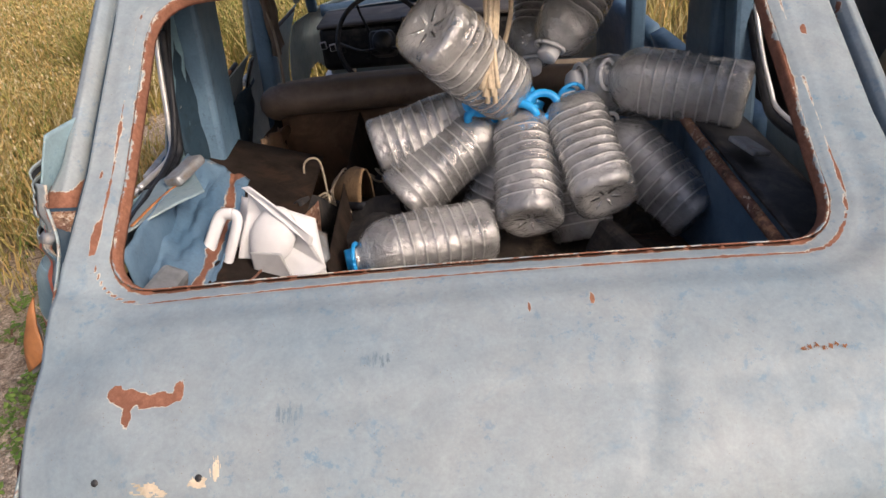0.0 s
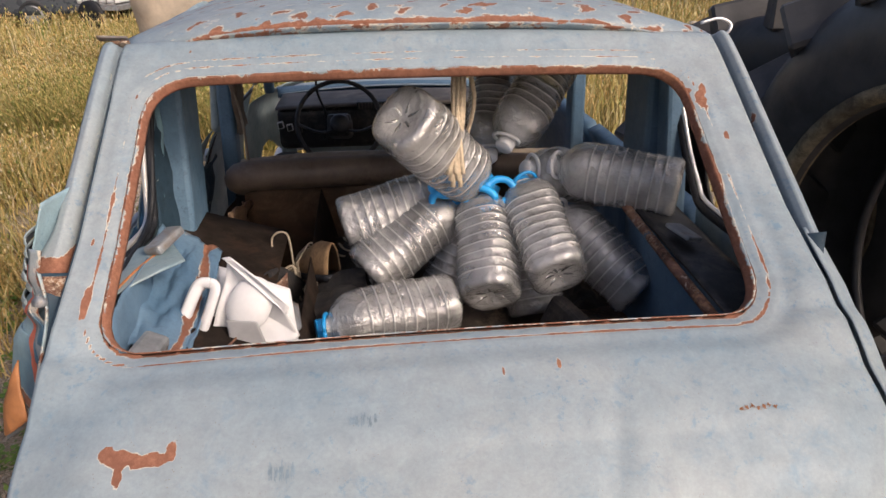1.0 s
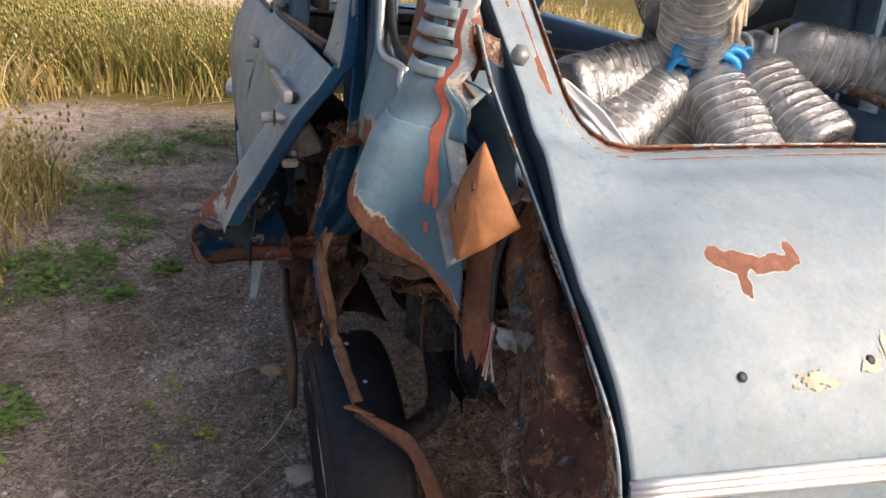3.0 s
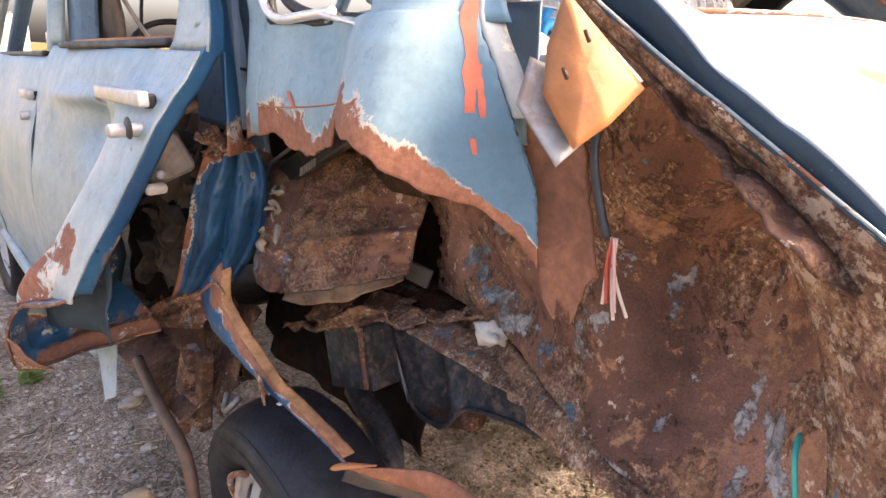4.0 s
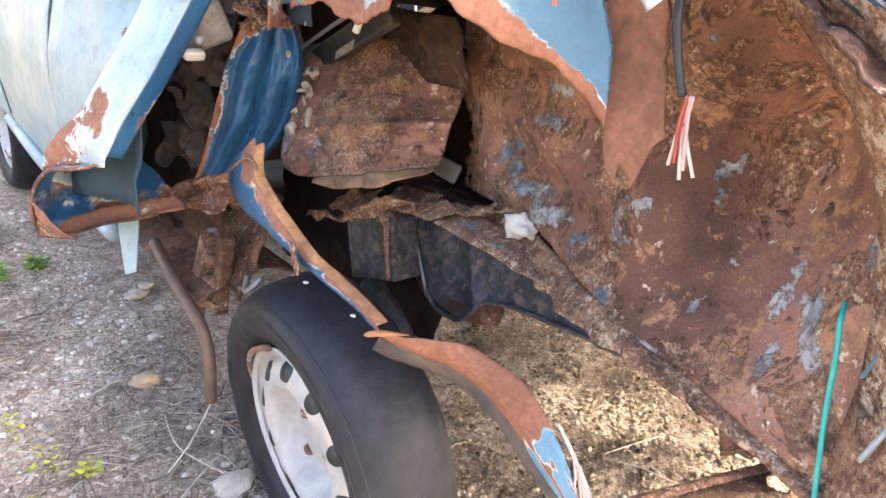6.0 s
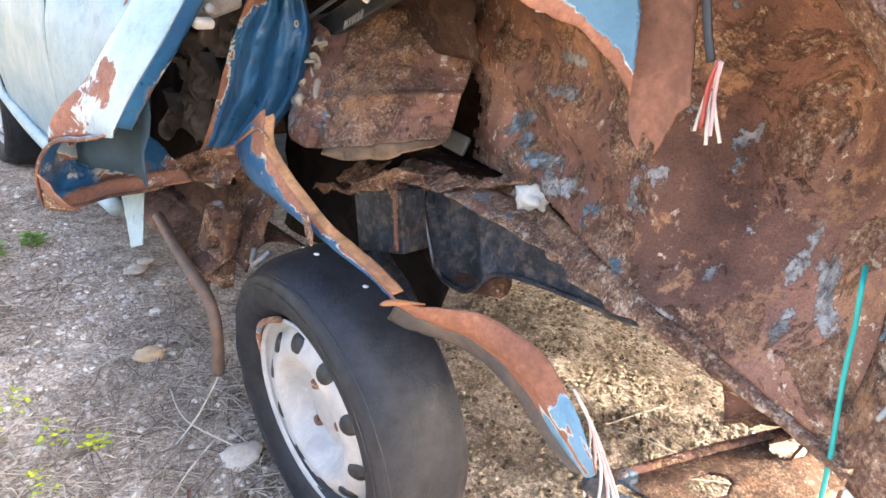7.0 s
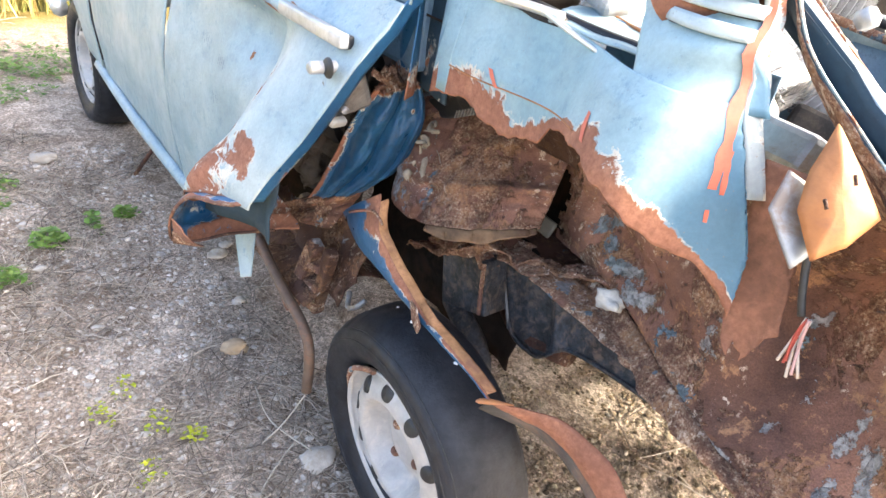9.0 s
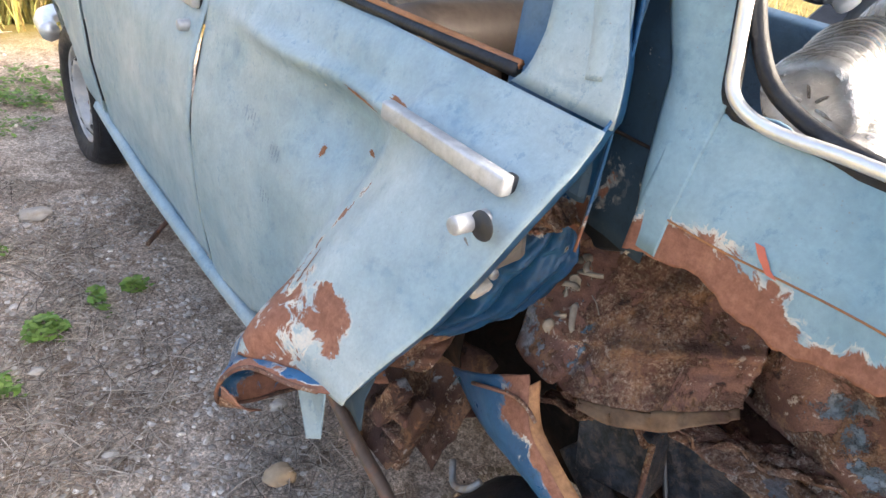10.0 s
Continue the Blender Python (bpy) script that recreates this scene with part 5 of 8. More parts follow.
wheel_pts = [sm @ Vector((0.185 * math.cos(a * math.tau / 48), 0.185 * math.sin(a * math.tau / 48), 0)) for a in range(49)]
steer = tube("steering_wheel", wheel_pts, 0.0105, DASH, car, "thin black two-spoke steering wheel", 8)
for sx in (-1, 1):
    tube("spoke", [sm @ Vector((sx * 0.183, 0.0, 0)), sm @ Vector((sx * 0.09, -0.035, -0.02)), sm @ Vector((0, -0.02, -0.03))], 0.011, DASH, steer, "", 6, 8, 0.5)
lathe("hub", [(0.0001, 0.0), (0.035, -0.002), (0.045, -0.015), (0.045, -0.06)], DASH, steer, "", sm, 20)
tube("cable", [(-0.30, 2.30, 1.30), (-0.31, 2.32, 1.15), (-0.28, 2.35, 1.03), (-0.30, 2.40, 0.9)], 0.006, WIRE_BLACK, car, "hanging black cable", 6, 16)
tube("cable", [(-0.05, 2.32, 1.0), (0.0, 2.36, 0.92), (0.03, 2.40, 0.82)], 0.010, RUST_ORANGE, car, "hanging rusty tube", 6, 10)
sheet("roof_lining", lambda u, v: (XC - 0.57 + 1.14 * u, 0.90 + 1.42 * v, 1.545 + 0.04 * math.sin(u * 3.14) - 0.03 * v * v), 10, 12, VINYL_LIGHT, car, "", solid=0.006)

# ---- what shows behind the torn quarter ----
def in_x(y, z):
    """Inner side of the boot running forward into the wheel housing."""
    x = ip(y, (0.02, -0.535), (0.10, -0.515), (0.20, -0.497), (0.30, -0.490), (0.42, -0.445), (0.52, -0.400), (0.62, -0.378), (0.75, -0.34), (0.85, -0.31))
    x -= 0.06 * smooth01(0.85, 1.10, z) * smooth01(0.5, 0.25, y)
    x -= 0.035 * smooth01(0.74, 0.64, z) * smooth01(0.55, 0.3, y)
    press = 0.015 * math.sin((z - 0.25 * y) * 52) * math.exp(-((y - 0.60) / 0.15) ** 2)
    hollow = 0.115 * math.exp(-((y - 0.21) / 0.10) ** 2 - ((z - 0.92) / 0.15) ** 2)
    return x + press + hollow + 0.007 * fbm((y, z, 0), 7, 3)


def in_low(y):
    return ip(y, (0.02, 0.635), (0.10, 0.638), (0.20, 0.652), (0.31, 0.672), (0.42, 0.674), (0.52, 0.678), (0.62, 0.688), (0.70, 0.690), (0.85, 0.690))


def inner_side(u, v):
    y = 0.045 + 0.815 * u
    zb, zt = in_low(y) + 0.004 * fbm((y, 0, 0), 40, 1), ip(y, (0.04, 0.98), (0.15, 1.05), (0.28, 1.10), (0.40, 1.045), (0.5, 1.02), (0.8, 1.0))
    z = zb + (zt - zb) * v
    return (in_x(y, z), y, z)


def grey_marks(u, v, p):
    def blob(y, z, ry, rz, tilt=0.0):
        dy, dz = p.y - y, p.z - z
        return max(0.0, 1.15 - 0.80 * math.hypot((dy + tilt * dz) / ry, dz / rz))
    g = max(blob(0.578, 0.862, 0.050, 0.013, 0.9), blob(0.680, 0.790, 0.028, 0.042, 1.0), blob(0.655, 0.770, 0.026, 0.024), blob(0.600, 0.752, 0.060, 0.018, 1.6), blob(0.535, 0.730, 0.055, 0.020, 1.2), blob(0.556, 0.716, 0.030, 0.016), blob(0.571, 0.912, 0.045, 0.016, 0.6),
            blob(0.302, 0.664, 0.045, 0.012, 0.9), blob(0.177, 0.765, 0.014, 0.036, 0.2), blob(0.174, 0.795, 0.010, 0.016), blob(0.142, 0.771, 0.018, 0.026), blob(0.163, 0.711, 0.012, 0.028), blob(0.128, 0.736, 0.018, 0.024), blob(0.109, 0.845, 0.010, 0.030), blob(0.24, 0.775, 0.008, 0.016))
    return 0.85 * g


boot_side = sheet("boot_side", inner_side, 90, 60, RUST, car, "rusted inner boot side with remnants of grey paint", rust=grey_marks, solid=0.003,
                  keep=lambda u, v, p: not (p.y > 0.803 + 0.022 * fbm(p, 30) and p.z < 0.84 + 0.03 * fbm(p, 25, 2)) and not (abs((p.z - 0.684) - 0.25 * (p.y - 0.53) - 0.004 * fbm(p, 60)) < 0.0085 * (1 - ((p.y - 0.53) / 0.08) ** 2) if abs(p.y - 0.53) < 0.08 else False))
sheet("side_lining", lambda u, v: (in_x(0.10 + 0.66 * u, 0.70 + 0.29 * v) + 0.030, 0.10 + 0.66 * u, 0.70 + 0.29 * v), 24, 16, PAINT_IN, car, "dark blue inner side", rust=lambda u, v, p: 0.25 + 0.25 * fbm(p, 5), solid=0.004)
# rolled lower lip of that side
sheet("lower_lip", lambda u, v: (in_x(0.045 + 0.66 * u, in_low(0.045 + 0.66 * u)) - 0.030 * v * ip(u, (0.2, 0.35), (0.6, 1)) * (1 + 0.7 * fbm((u * 8, 0, 2), 1.5, 3)) - 0.006 * math.sin(v * 3.1), 0.045 + 0.66 * u, in_low(0.045 + 0.66 * u) - 0.044 * v * ip(u, (0, 0.15), (0.35, 0.45), (0.6, 1)) + 0.004 * fbm((u * 6, v, 0), 2)), 70, 8, mat_rust("lip_rust", 0.2, 1.5, 1.0, 0.6), boot_side, "orange rusty lip", solid=0.003)


# crusted band round the missing lamp, from the pillar down to the bumper
OUT_EDGE = [(-0.640, 0.395, 1.265), (-0.628, 0.362, 1.208), (-0.622, 0.280, 1.147), (-0.619, 0.217, 1.104), (-0.619, 0.168, 1.074), (-0.620, 0.100, 1.031), (-0.622, 0.040, 0.990), (-0.620, 0.012, 0.94), (-0.612, 0.000, 0.870), (-0.605, -0.005, 0.76), (-0.60, 0.005, 0.65), (-0.59, 0.03, 0.55)]
IN_EDGE = [(-0.60, 0.41, 1.25), (-0.585, 0.375, 1.19), (-0.572, 0.300, 1.12), (-0.562, 0.245, 1.07), (-0.555, 0.205, 1.035), (-0.550, 0.155, 0.985), (-0.547, 0.118, 0.93), (-0.547, 0.098, 0.88), (-0.547, 0.083, 0.82), (-0.548, 0.072, 0.74), (-0.55, 0.075, 0.65), (-0.55, 0.08, 0.55)]
_oe, _ie = spline(OUT_EDGE, 60), spline(IN_EDGE, 60)


def band(u, v):
    a, b = _oe[round(u * 60)], _ie[round(u * 60)]
    p = a.lerp(b, v)
    bulge = 0.012 * math.sin(v * math.pi)
    return p + Vector((-bulge, -bulge * 0.5, 0)) + Vector((-1, -0.4, 0)) * 0.003 * fbm(p, 40)


lamp_band = sheet("lamp_surround", band, 60, 14, RUST_ROUGH, car, "thickly crusted rusty lamp surround", keep=lambda u, v, p: p.z > 0.635 + 0.02 * nz(p, 20), solid=0.003)
# its painted lip and the navy gutter beside the tailgate
sheet("surround_lip", lambda u, v: _oe[round(u * 60)] + Vector((0.004 * v, -0.003 * (1 - abs(2 * v - 1)), 0.002 - 0.003 * v)), 60, 2, PAINT_SIDE, lamp_band, "thin rusty painted lip", rust=lambda u, v, p: 0.46 + 0.2 * fbm(p, 14), solid=0.002)
def gutter(u, v):
    a = _oe[round(u * 60)]
    l = float(np.interp(a.z, _pz, _pl))
    b = tg(tg_edge(l) + 0.030, l, -0.030)
    return a.lerp(b, v) + Vector((0.0, 0.004 * math.sin(v * math.pi), -0.002 * math.sin(v * math.pi)))


sheet("gutter", gutter, 60, 8, NAVY, car, "navy water gutter beside the tailgate", keep=lambda u, v, p: p.z > 0.87, solid=0.003)
sheet("inner_wing", lambda u, v: (-0.555 + 0.01 * nz((u, v, 0), 4), 0.405 + 0.24 * u, 1.02 + 0.145 * v), 10, 8, PAINT_IN, car, "dark blue inner wing", rust=lambda u, v, p: 0.25 + 0.3 * fbm(p, 8), solid=0.003)
tube("gutter_bolt", [(-0.612, 0.335, 1.242), (-0.616, 0.325, 1.250)], 0.010, GREY_METAL, car, "", 6)
sheet("torn_flange", lambda u, v: tg(tg_edge(0.30 + 0.34 * u) + 0.012 - (0.048 + 0.008 * fbm((u * 6, 0, 1), 2, 3)) * v * ip(u, (0, 0.3), (0.12, 1), (0.32, 0.9), (0.50, 0.40), (1, 0.2)), 0.30 + 0.34 * u, -0.046 + 0.006 * fbm((u * 5, v, 2), 2, 1)), 50, 6, mat_rust("flange_brown", 0.1, 0.95, 1.0, 0.1), lamp_band, "torn rusty flange beside the tailgate", solid=0.003)
# plain mirrored gutter on the other side
sheet("gutter", lambda u, v: (mx(gutter(u, v).x), gutter(u, v).y, gutter(u, v).z), 60, 4, NAVY, car, "", solid=0.003)

# rusty strip left of the quarter's rear edge, hanging below the paint
def hang(u, v):
    z = 1.10 - (0.215 + 0.020 * nz((u, 0, 0), 4) + 0.012 * nz((u, 5, 0), 17)) * v
    left = ip(z, (0.865, 0.298), (0.895, 0.316), (0.929, 0.325), (1.045, 0.346), (1.1, 0.352))
    right = ip(z, (0.865, 0.288), (0.905, 0.280), (0.93, 0.266), (1.05, 0.290), (1.1, 0.30)) + 0.004 * nz((0, v, 2), 17)
    return (-0.634 + 0.010 * u + 0.004 * math.sin(u * 3.1) * v, left + (right - left) * u, z)


sheet("rust_strip", hang, 14, 40, mat_plain("salmon_rust", (0.23, 0.112, 0.074), 0.8, 0.35, 60, 0, 0.6, (0.15, 0.072, 0.050), 0.3), quarter_panel, "hanging strip of bare rust", solid=0.003)
# rear edge lip of the quarter, pale and chipped
sheet("rear_lip", lambda u, v: (q_x(q_rear(1.06 + 0.24 * u), 1.06 + 0.24 * u) + 0.022 * v, q_rear(1.06 + 0.24 * u) - 0.010 * v, 1.06 + 0.24 * u), 30, 4, PAINT, quarter_panel, "pale chipped edge lip", rust=lambda u, v, p: 0.30 + 0.25 * v, solid=0.002)

# loose lamp backing: orange rusty flap over a grey plate
T, R_, B_ = Vector((-0.655, 0.298, 1.161)), Vector((-0.630, 0.236, 1.090)), Vector((-0.686, 0.256, 1.046))
L1, L2 = Vector((-0.676, 0.295, 1.12)), Vector((-0.690, 0.284, 1.085))
flap = plate("lamp_flap", [T, L1, L2, B_, B_.lerp(R_, 0.5) + Vector((-0.006, -0.004, -0.004)), R_, R_.lerp(T, 0.5) + Vector((-0.004, 0, 0.004))], 0.003, RUST_ORANGE, car, "loose orange rusty lamp flap", 0.012, None, 3, 0.003)
g = Vector((-0.002, 0.016, -0.008))
plate("backing_plate", [L1 + g, L2 + g + Vector((-0.005, 0.006, 0)), B_ + Vector((-0.006, 0.010, -0.014)), B_.lerp(R_, 0.55) + Vector((0.004, 0.012, -0.010)), L1.lerp(R_, 0.4) + g], 0.003, GREY_METAL, flap, "grey metal backing", 0.0)
for a, b in (((-0.682, 0.272, 1.105), (-0.684, 0.266, 1.098)), ((-0.672, 0.262, 1.132), (-0.673, 0.257, 1.124))):
    tube("slit", [Vector(a) + Vector((-0.008, -0.004, 0)), Vector(b) + Vector((-0.008, -0.004, 0))], 0.0018, RUST_DARK, flap, "", 5)

# wheel housing: big rust leaf hanging in front, shade-coloured black sheets behind
LEAF_LOW = spline([(-0.560, 1.062, 0.690), (-0.572, 0.98, 0.690), (-0.566, 0.895, 0.711), (-0.500, 0.830, 0.728), (-0.425, 0.770, 0.748)], 44)
LEAF_TOP = spline([(-0.500, 1.100, 0.900), (-0.470, 1.00, 0.925), (-0.400, 0.93, 0.935), (-0.330, 0.88, 0.925), (-0.300, 0.835, 0.90)], 44)


def leaf(u, v):
    a, b = LEAF_LOW[round(u * 44)], LEAF_TOP[round(u * 44)]
    out = Vector((-0.75, -0.60, 0.25))
    p = a.lerp(b, v) + out * (0.020 * math.sin(v * math.pi) + 0.010 * math.sin(v * 15 + u * 3) * (1 - v) * 0.7 + 0.010 * fbm((u, v, 0), 3, 8) + 0.012 * abs(fbm((u * 1.6, v, 3), 4, 2)) - 0.016 * math.exp(-((u - 0.30 - 0.25 * v) / 0.025) ** 2) + 0.012 * math.exp(-((v - 0.30 - 0.10 * u) / 0.03) ** 2))
    p += out * 0.016 * math.exp(-((u - 0.12) / 0.13) ** 2 - ((v - 0.13) / 0.16) ** 2)
    if u > 0.6:
        k = smooth01(0.6, 1.0, u)
        p += Vector((0.010, 0.012, 0.0)) * k * (math.sin(v * 3.4) * 0.4 + 0.5 * fbm((v * 3, 0, 0), 2.5, 3))
    return p


leaf_ob = sheet("housing_leaf", leaf, 44, 50, RUST_GREY, car, "crumpled rusty leaf of the wheel housing", rust=lambda u, v, p: 0.1, solid=0.003)
sheet("leaf_lip", lambda u, v: leaf(0.40 + 0.58 * u, 0) + Vector((-0.012 * v, -0.010 * v, (-0.020 * v + 0.006 * fbm((u * 4, v, 0), 1.5, 2)) * math.sin(0.25 + 2.7 * u))), 30, 5, mat_plain("tan_rust", (0.24, 0.145, 0.08), 0.85, 0.45, 24, 0, 0.6, (0.14, 0.07, 0.045)), leaf_ob, "tan folded lower lip", solid=0.003)
# near-black colour standing in for the shade in the cavity and door gap
SHADE_BLACK = mat_plain("shade_black", (0.026, 0.020, 0.017), 0.95, 0.4, 20, 0, 0.5, (0.045, 0.028, 0.02), 0.1)
sheet("cavity_shade", lambda u, v: (-0.17 - 0.09 * v * v, 0.60 + 0.95 * u, ip(u, (0, 0.56), (0.25, 0.52), (0.4, 0.32), (1, 0.30)) + (0.98 - ip(u, (0, 0.56), (0.25, 0.52), (0.4, 0.32), (1, 0.30))) * v), 12, 12, SHADE_BLACK, car, "black sheet painting the shade inside the cavity", solid=0.004)
sheet("arch_shade", lambda u, v: (-0.365 + 0.03 * nz((u, v, 0), 5), 0.80 + 0.62 * u, 0.34 + 0.32 * v), 14, 8, SHADE_BLACK, car, "black sheet painting the shade behind the arch", solid=0.004)
# added black cover that darkens the cavity from above
sheet("cavity_top_shade", lambda u, v: (-0.60 + 0.27 * u, 0.45 + 0.68 * v, 1.08 - 0.085 * u), 10, 12, SHADE_BLACK, car, "", solid=0.004)
# rust colour darkened to carry the shade under the quarter panel
sheet("housing_wall", lambda u, v: (-0.395 - 0.045 * v + 0.016 * fbm((u * 2, v, 0), 2, 3) - 0.05 * smooth01(0.8, 1.0, u), 0.745 + 0.415 * u + 0.012 * nz((v * 6, 0, 0), 1) * (1 - u), 0.875 + 0.115 * v), 30, 12, mat_rust("shaded_rust", 0.0, 0.30), car, "rusted upper wall of the wheel housing, shade painted in", solid=0.003)
box("grey_tab", (-0.365, 0.812, 0.722), (0.010, 0.052, 0.036), mat_plain("olive_grey_metal", (0.13, 0.13, 0.12), 0.6, 0.3, 25), car, "small grey metal tab", (10, 20, 12), 0.005)
# bits of plastic and a slanted black moulding above the leaf
moulding = box("black_moulding", (-0.495, 0.955, 0.930), (0.022, 0.27, 0.044), DASH, car, "black plastic moulding", (-26, 0, 0), 0.005)
for k in range(7):
    box("moulding_rib", (-0.508, 0.925 + 0.008 * k, 0.927 - 0.004 * k), (0.004, 0.003, 0.016), GREY_METAL, moulding, "grey moulded rib", (10, 0, 0), 0.0008)
tube("moulding_edge", [(-0.512, 1.085, 0.900), (-0.514, 0.96, 0.960), (-0.510, 0.85, 1.008)], 0.0035, GREY_METAL, moulding, "bright moulding edge", 6, 10)
crumbs = bmesh.new()
for k in range(9):
    c = Vector((-0.520 + 0.02 * nz((k, 0, 0), 1.31), 1.015 + 0.030 * nz((k, 3, 0), 1.31), 0.81 + 0.10 * nz((k, 7, 0), 1.31)))
    b = rock_mesh(c, (0.006 + 0.008 * abs(nz((k, 1, 5), 1.7)), 0.010, 0.006 + 0.006 * abs(nz((k, 2, 5), 1.7))), k * 1.3, 3, 0.6)
    me = bpy.data.meshes.new("crumb")
    b.to_mesh(me)
    b.free()
    crumbs.from_mesh(me)
    bpy.data.meshes.remove(me)
part("foam_crumbs", crumbs, mat_plain("crumbled_foam", (0.30, 0.26, 0.21), 0.95, 0.35, 60, 0, 0.5, (0.2, 0.16, 0.12)), car, "pale crumbled foam in the jamb", True)
HUSK = mat_plain("dry_husk", (0.36, 0.31, 0.25), 0.9, 0.25, 40, 0, 0.5, (0.26, 0.21, 0.16))
husk = thing("dry_husks", (-0.53, 1.0, 0.80), "pale dry plant husks stuck beside the blue jamb", "dried plant")
for k in range(8):
    c = Vector((-0.545 - 0.004 * k + 0.006 * (k % 3), 0.995 + 0.005 * (k % 5) + 0.010 * nz((k, 2, 0), 1.9), 0.875 - 0.014 * k))
    d = Vector((-0.1 + 0.3 * math.sin(k * 5.1), -0.55 + 0.7 * math.sin(k * 3.7), -0.35 + 0.9 * math.sin(k * 2.3))).normalized() * (0.018 + 0.006 * (k * 3 % 4))
    e = Vector((0.05, 0.5, -0.8)).cross(d).normalized() * (0.006 + 0.002 * (k % 3))
    sheet("husk", lambda u, v, c=c, d=d, e=e, k=k: c + d * u + e * (2 * v - 1) * (1 - 0.7 * u * u) + Vector((-0.008 * math.sin(u * 3.1 + k), 0, 0.006 * math.sin(v * 3.1))), 8, 4, HUSK, husk, "", solid=0.0015)
box("white_clip", (-0.513, 0.905, 0.958), (0.010, 0.012, 0.024), WHITE_PLASTIC, car, "white plastic clip", (20, 0, 30), 0.003)

# torn ledge and dark box beneath the housing
def ledge(u, v):
    y = 1.02 - 0.42 * u
    return (-0.535 + 0.16 * u + 0.085 * v + 0.014 * fbm((u, v, 2), 5), y + 0.016 * fbm((u, v, 0), 9), 0.592 + 0.125 * u - 0.015 * v + 0.020 * fbm((u * 2, v, 4), 5) + 0.030 * math.exp(-((u - 0.42) / 0.12) ** 2) * (1 - v))


LEDGE = mat_rust("ledge_rust", 0.25, 1.75, 1.0, 0.35)
sheet("torn_ledge", ledge, 60, 16, LEDGE, car, "crumpled torn rusty ledge", solid=0.003)
sheet("rust_flake", lambda u, v: (-0.475 + 0.05 * v, 0.985 - 0.14 * u, 0.615 + 0.035 * math.sin(u * 3.1) * (1 - 0.4 * v) + 0.010 * fbm((u, v, 1), 6)), 18, 10, LEDGE, car, "crumpled rust flake", solid=0.003)
for k, (x, y, z, ly, lz) in enumerate(((-0.435, 0.865, 0.655, 0.13, 0.045), (-0.455, 0.775, 0.668, 0.11, 0.030), (-0.500, 0.945, 0.640, 0.10, 0.050))):
    sheet("ledge_flake", lambda u, v, x=x, y=y, z=z, ly=ly, lz=lz, k=k: (x + 0.055 * v + 0.004 * fbm((u, v, k), 4), y - ly * (u - 0.5) + 0.012 * nz((v * 4, k, 0), 1), z + lz * (v - 0.5) * (0.6 + 0.5 * nz((u * 4, k, 3), 1)) + 0.030 * (u - 0.5) + 0.006 * math.sin(u * 5 + k)), 16, 8, LEDGE, car, "torn sheet of rust", solid=0.002)
box("box_bracket", (-0.440, 0.892, 0.556), (0.07, 0.125, 0.120), BLACK_METAL, car, "dark boxed bracket", (-16, 4, 6), 0.005)
tube("bracket_edge", [(-0.483, 0.834, 0.640), (-0.484, 0.826, 0.585), (-0.483, 0.817, 0.528)], 0.005, RUST, car, "", 5, 6)
tube("exhaust_pipe", [(-0.30, 1.10, 0.50), (-0.33, 0.90, 0.49), (-0.36, 0.78, 0.47), (-0.36, 0.66, 0.50)], 0.03, RUST_DARK, car, "rusty pipe under the floor", 12, 20)

# chassis rail: black boxed arm running to the rear
def rail_low(y):
    return ip(y, (0.10, 0.560), (0.364, 0.569), (0.485, 0.556), (0.60, 0.545), (0.657, 0.523), (0.700, 0.470), (0.721, 0.455), (0.797, 0.472), (0.85, 0.575), (0.86, 0.60))


def rail_top(y):
    return ip(y, (0.10, 0.60), (0.386, 0.604), (0.497, 0.612), (0.633, 0.630), (0.732, 0.640), (0.86, 0.645))


def rail_face(u, v):
    y = 0.33 + 0.53 * u
    lo = rail_low(y)
    fold = -0.012 * math.exp(-((y - 0.665 - 0.05 * v) / 0.012) ** 2)
    return (-0.392 + 0.012 * v + fold + 0.005 * fbm((y * 2, v * 0.5, 0), 6, 3), y, lo + (rail_top(y) - lo) * v)


rail = sheet("chassis_rail", rail_face, 70, 16, BLACK_METAL, car, "black undersealed chassis rail with its gusset", solid=0.03, offset=1)
tube("rail_edge", [(-0.396, y, rail_low(y) + 0.003) for y in (0.36, 0.46, 0.55, 0.62, 0.66, 0.70, 0.735, 0.795, 0.845)], 0.0045, BLACK_METAL, rail, "", 6, 30)
tube("gusset_rim", [(-0.398, 0.853, 0.640), (-0.397, 0.850, 0.585), (-0.397, 0.800, 0.476)], 0.004, GREY_METAL, rail, "worn grey gusset rim", 5, 12)
sheet("rail_flange", lambda u, v: (-0.455 + 0.075 * v, 0.30 + 0.44 * u, 0.632 + 0.028 * u + 0.016 * v + 0.006 * fbm((u * 4, v, 0), 2)), 40, 6, mat_rust("flange_rust", 0.2, 1.6, 1.0, 0.6), rail, "orange rusty flange", solid=0.003)
sheet("under_floor", lambda u, v: (-0.36 + 1.0 * u, 0.05 + 1.2 * v, 0.60), 6, 6, RUST_DARK, car, "", solid=0.01)

# jamb of the rear door: crumpled deep-blue arch with a rusty lower hem
JAMB_FRONT = spline([(-0.650, 1.035, 0.945), (-0.660, 1.075, 0.88), (-0.662, 1.112, 0.82), (-0.664, 1.148, 0.75), (-0.668, 1.195, 0.665), (-0.672, 1.245, 0.60)], 60)
JAMB_REAR = spline([(-0.575, 1.020, 0.962), (-0.554, 1.016, 0.91), (-0.550, 1.020, 0.86), (-0.550, 1.056, 0.77), (-0.556, 1.130, 0.69), (-0.570, 1.195, 0.625)], 60)


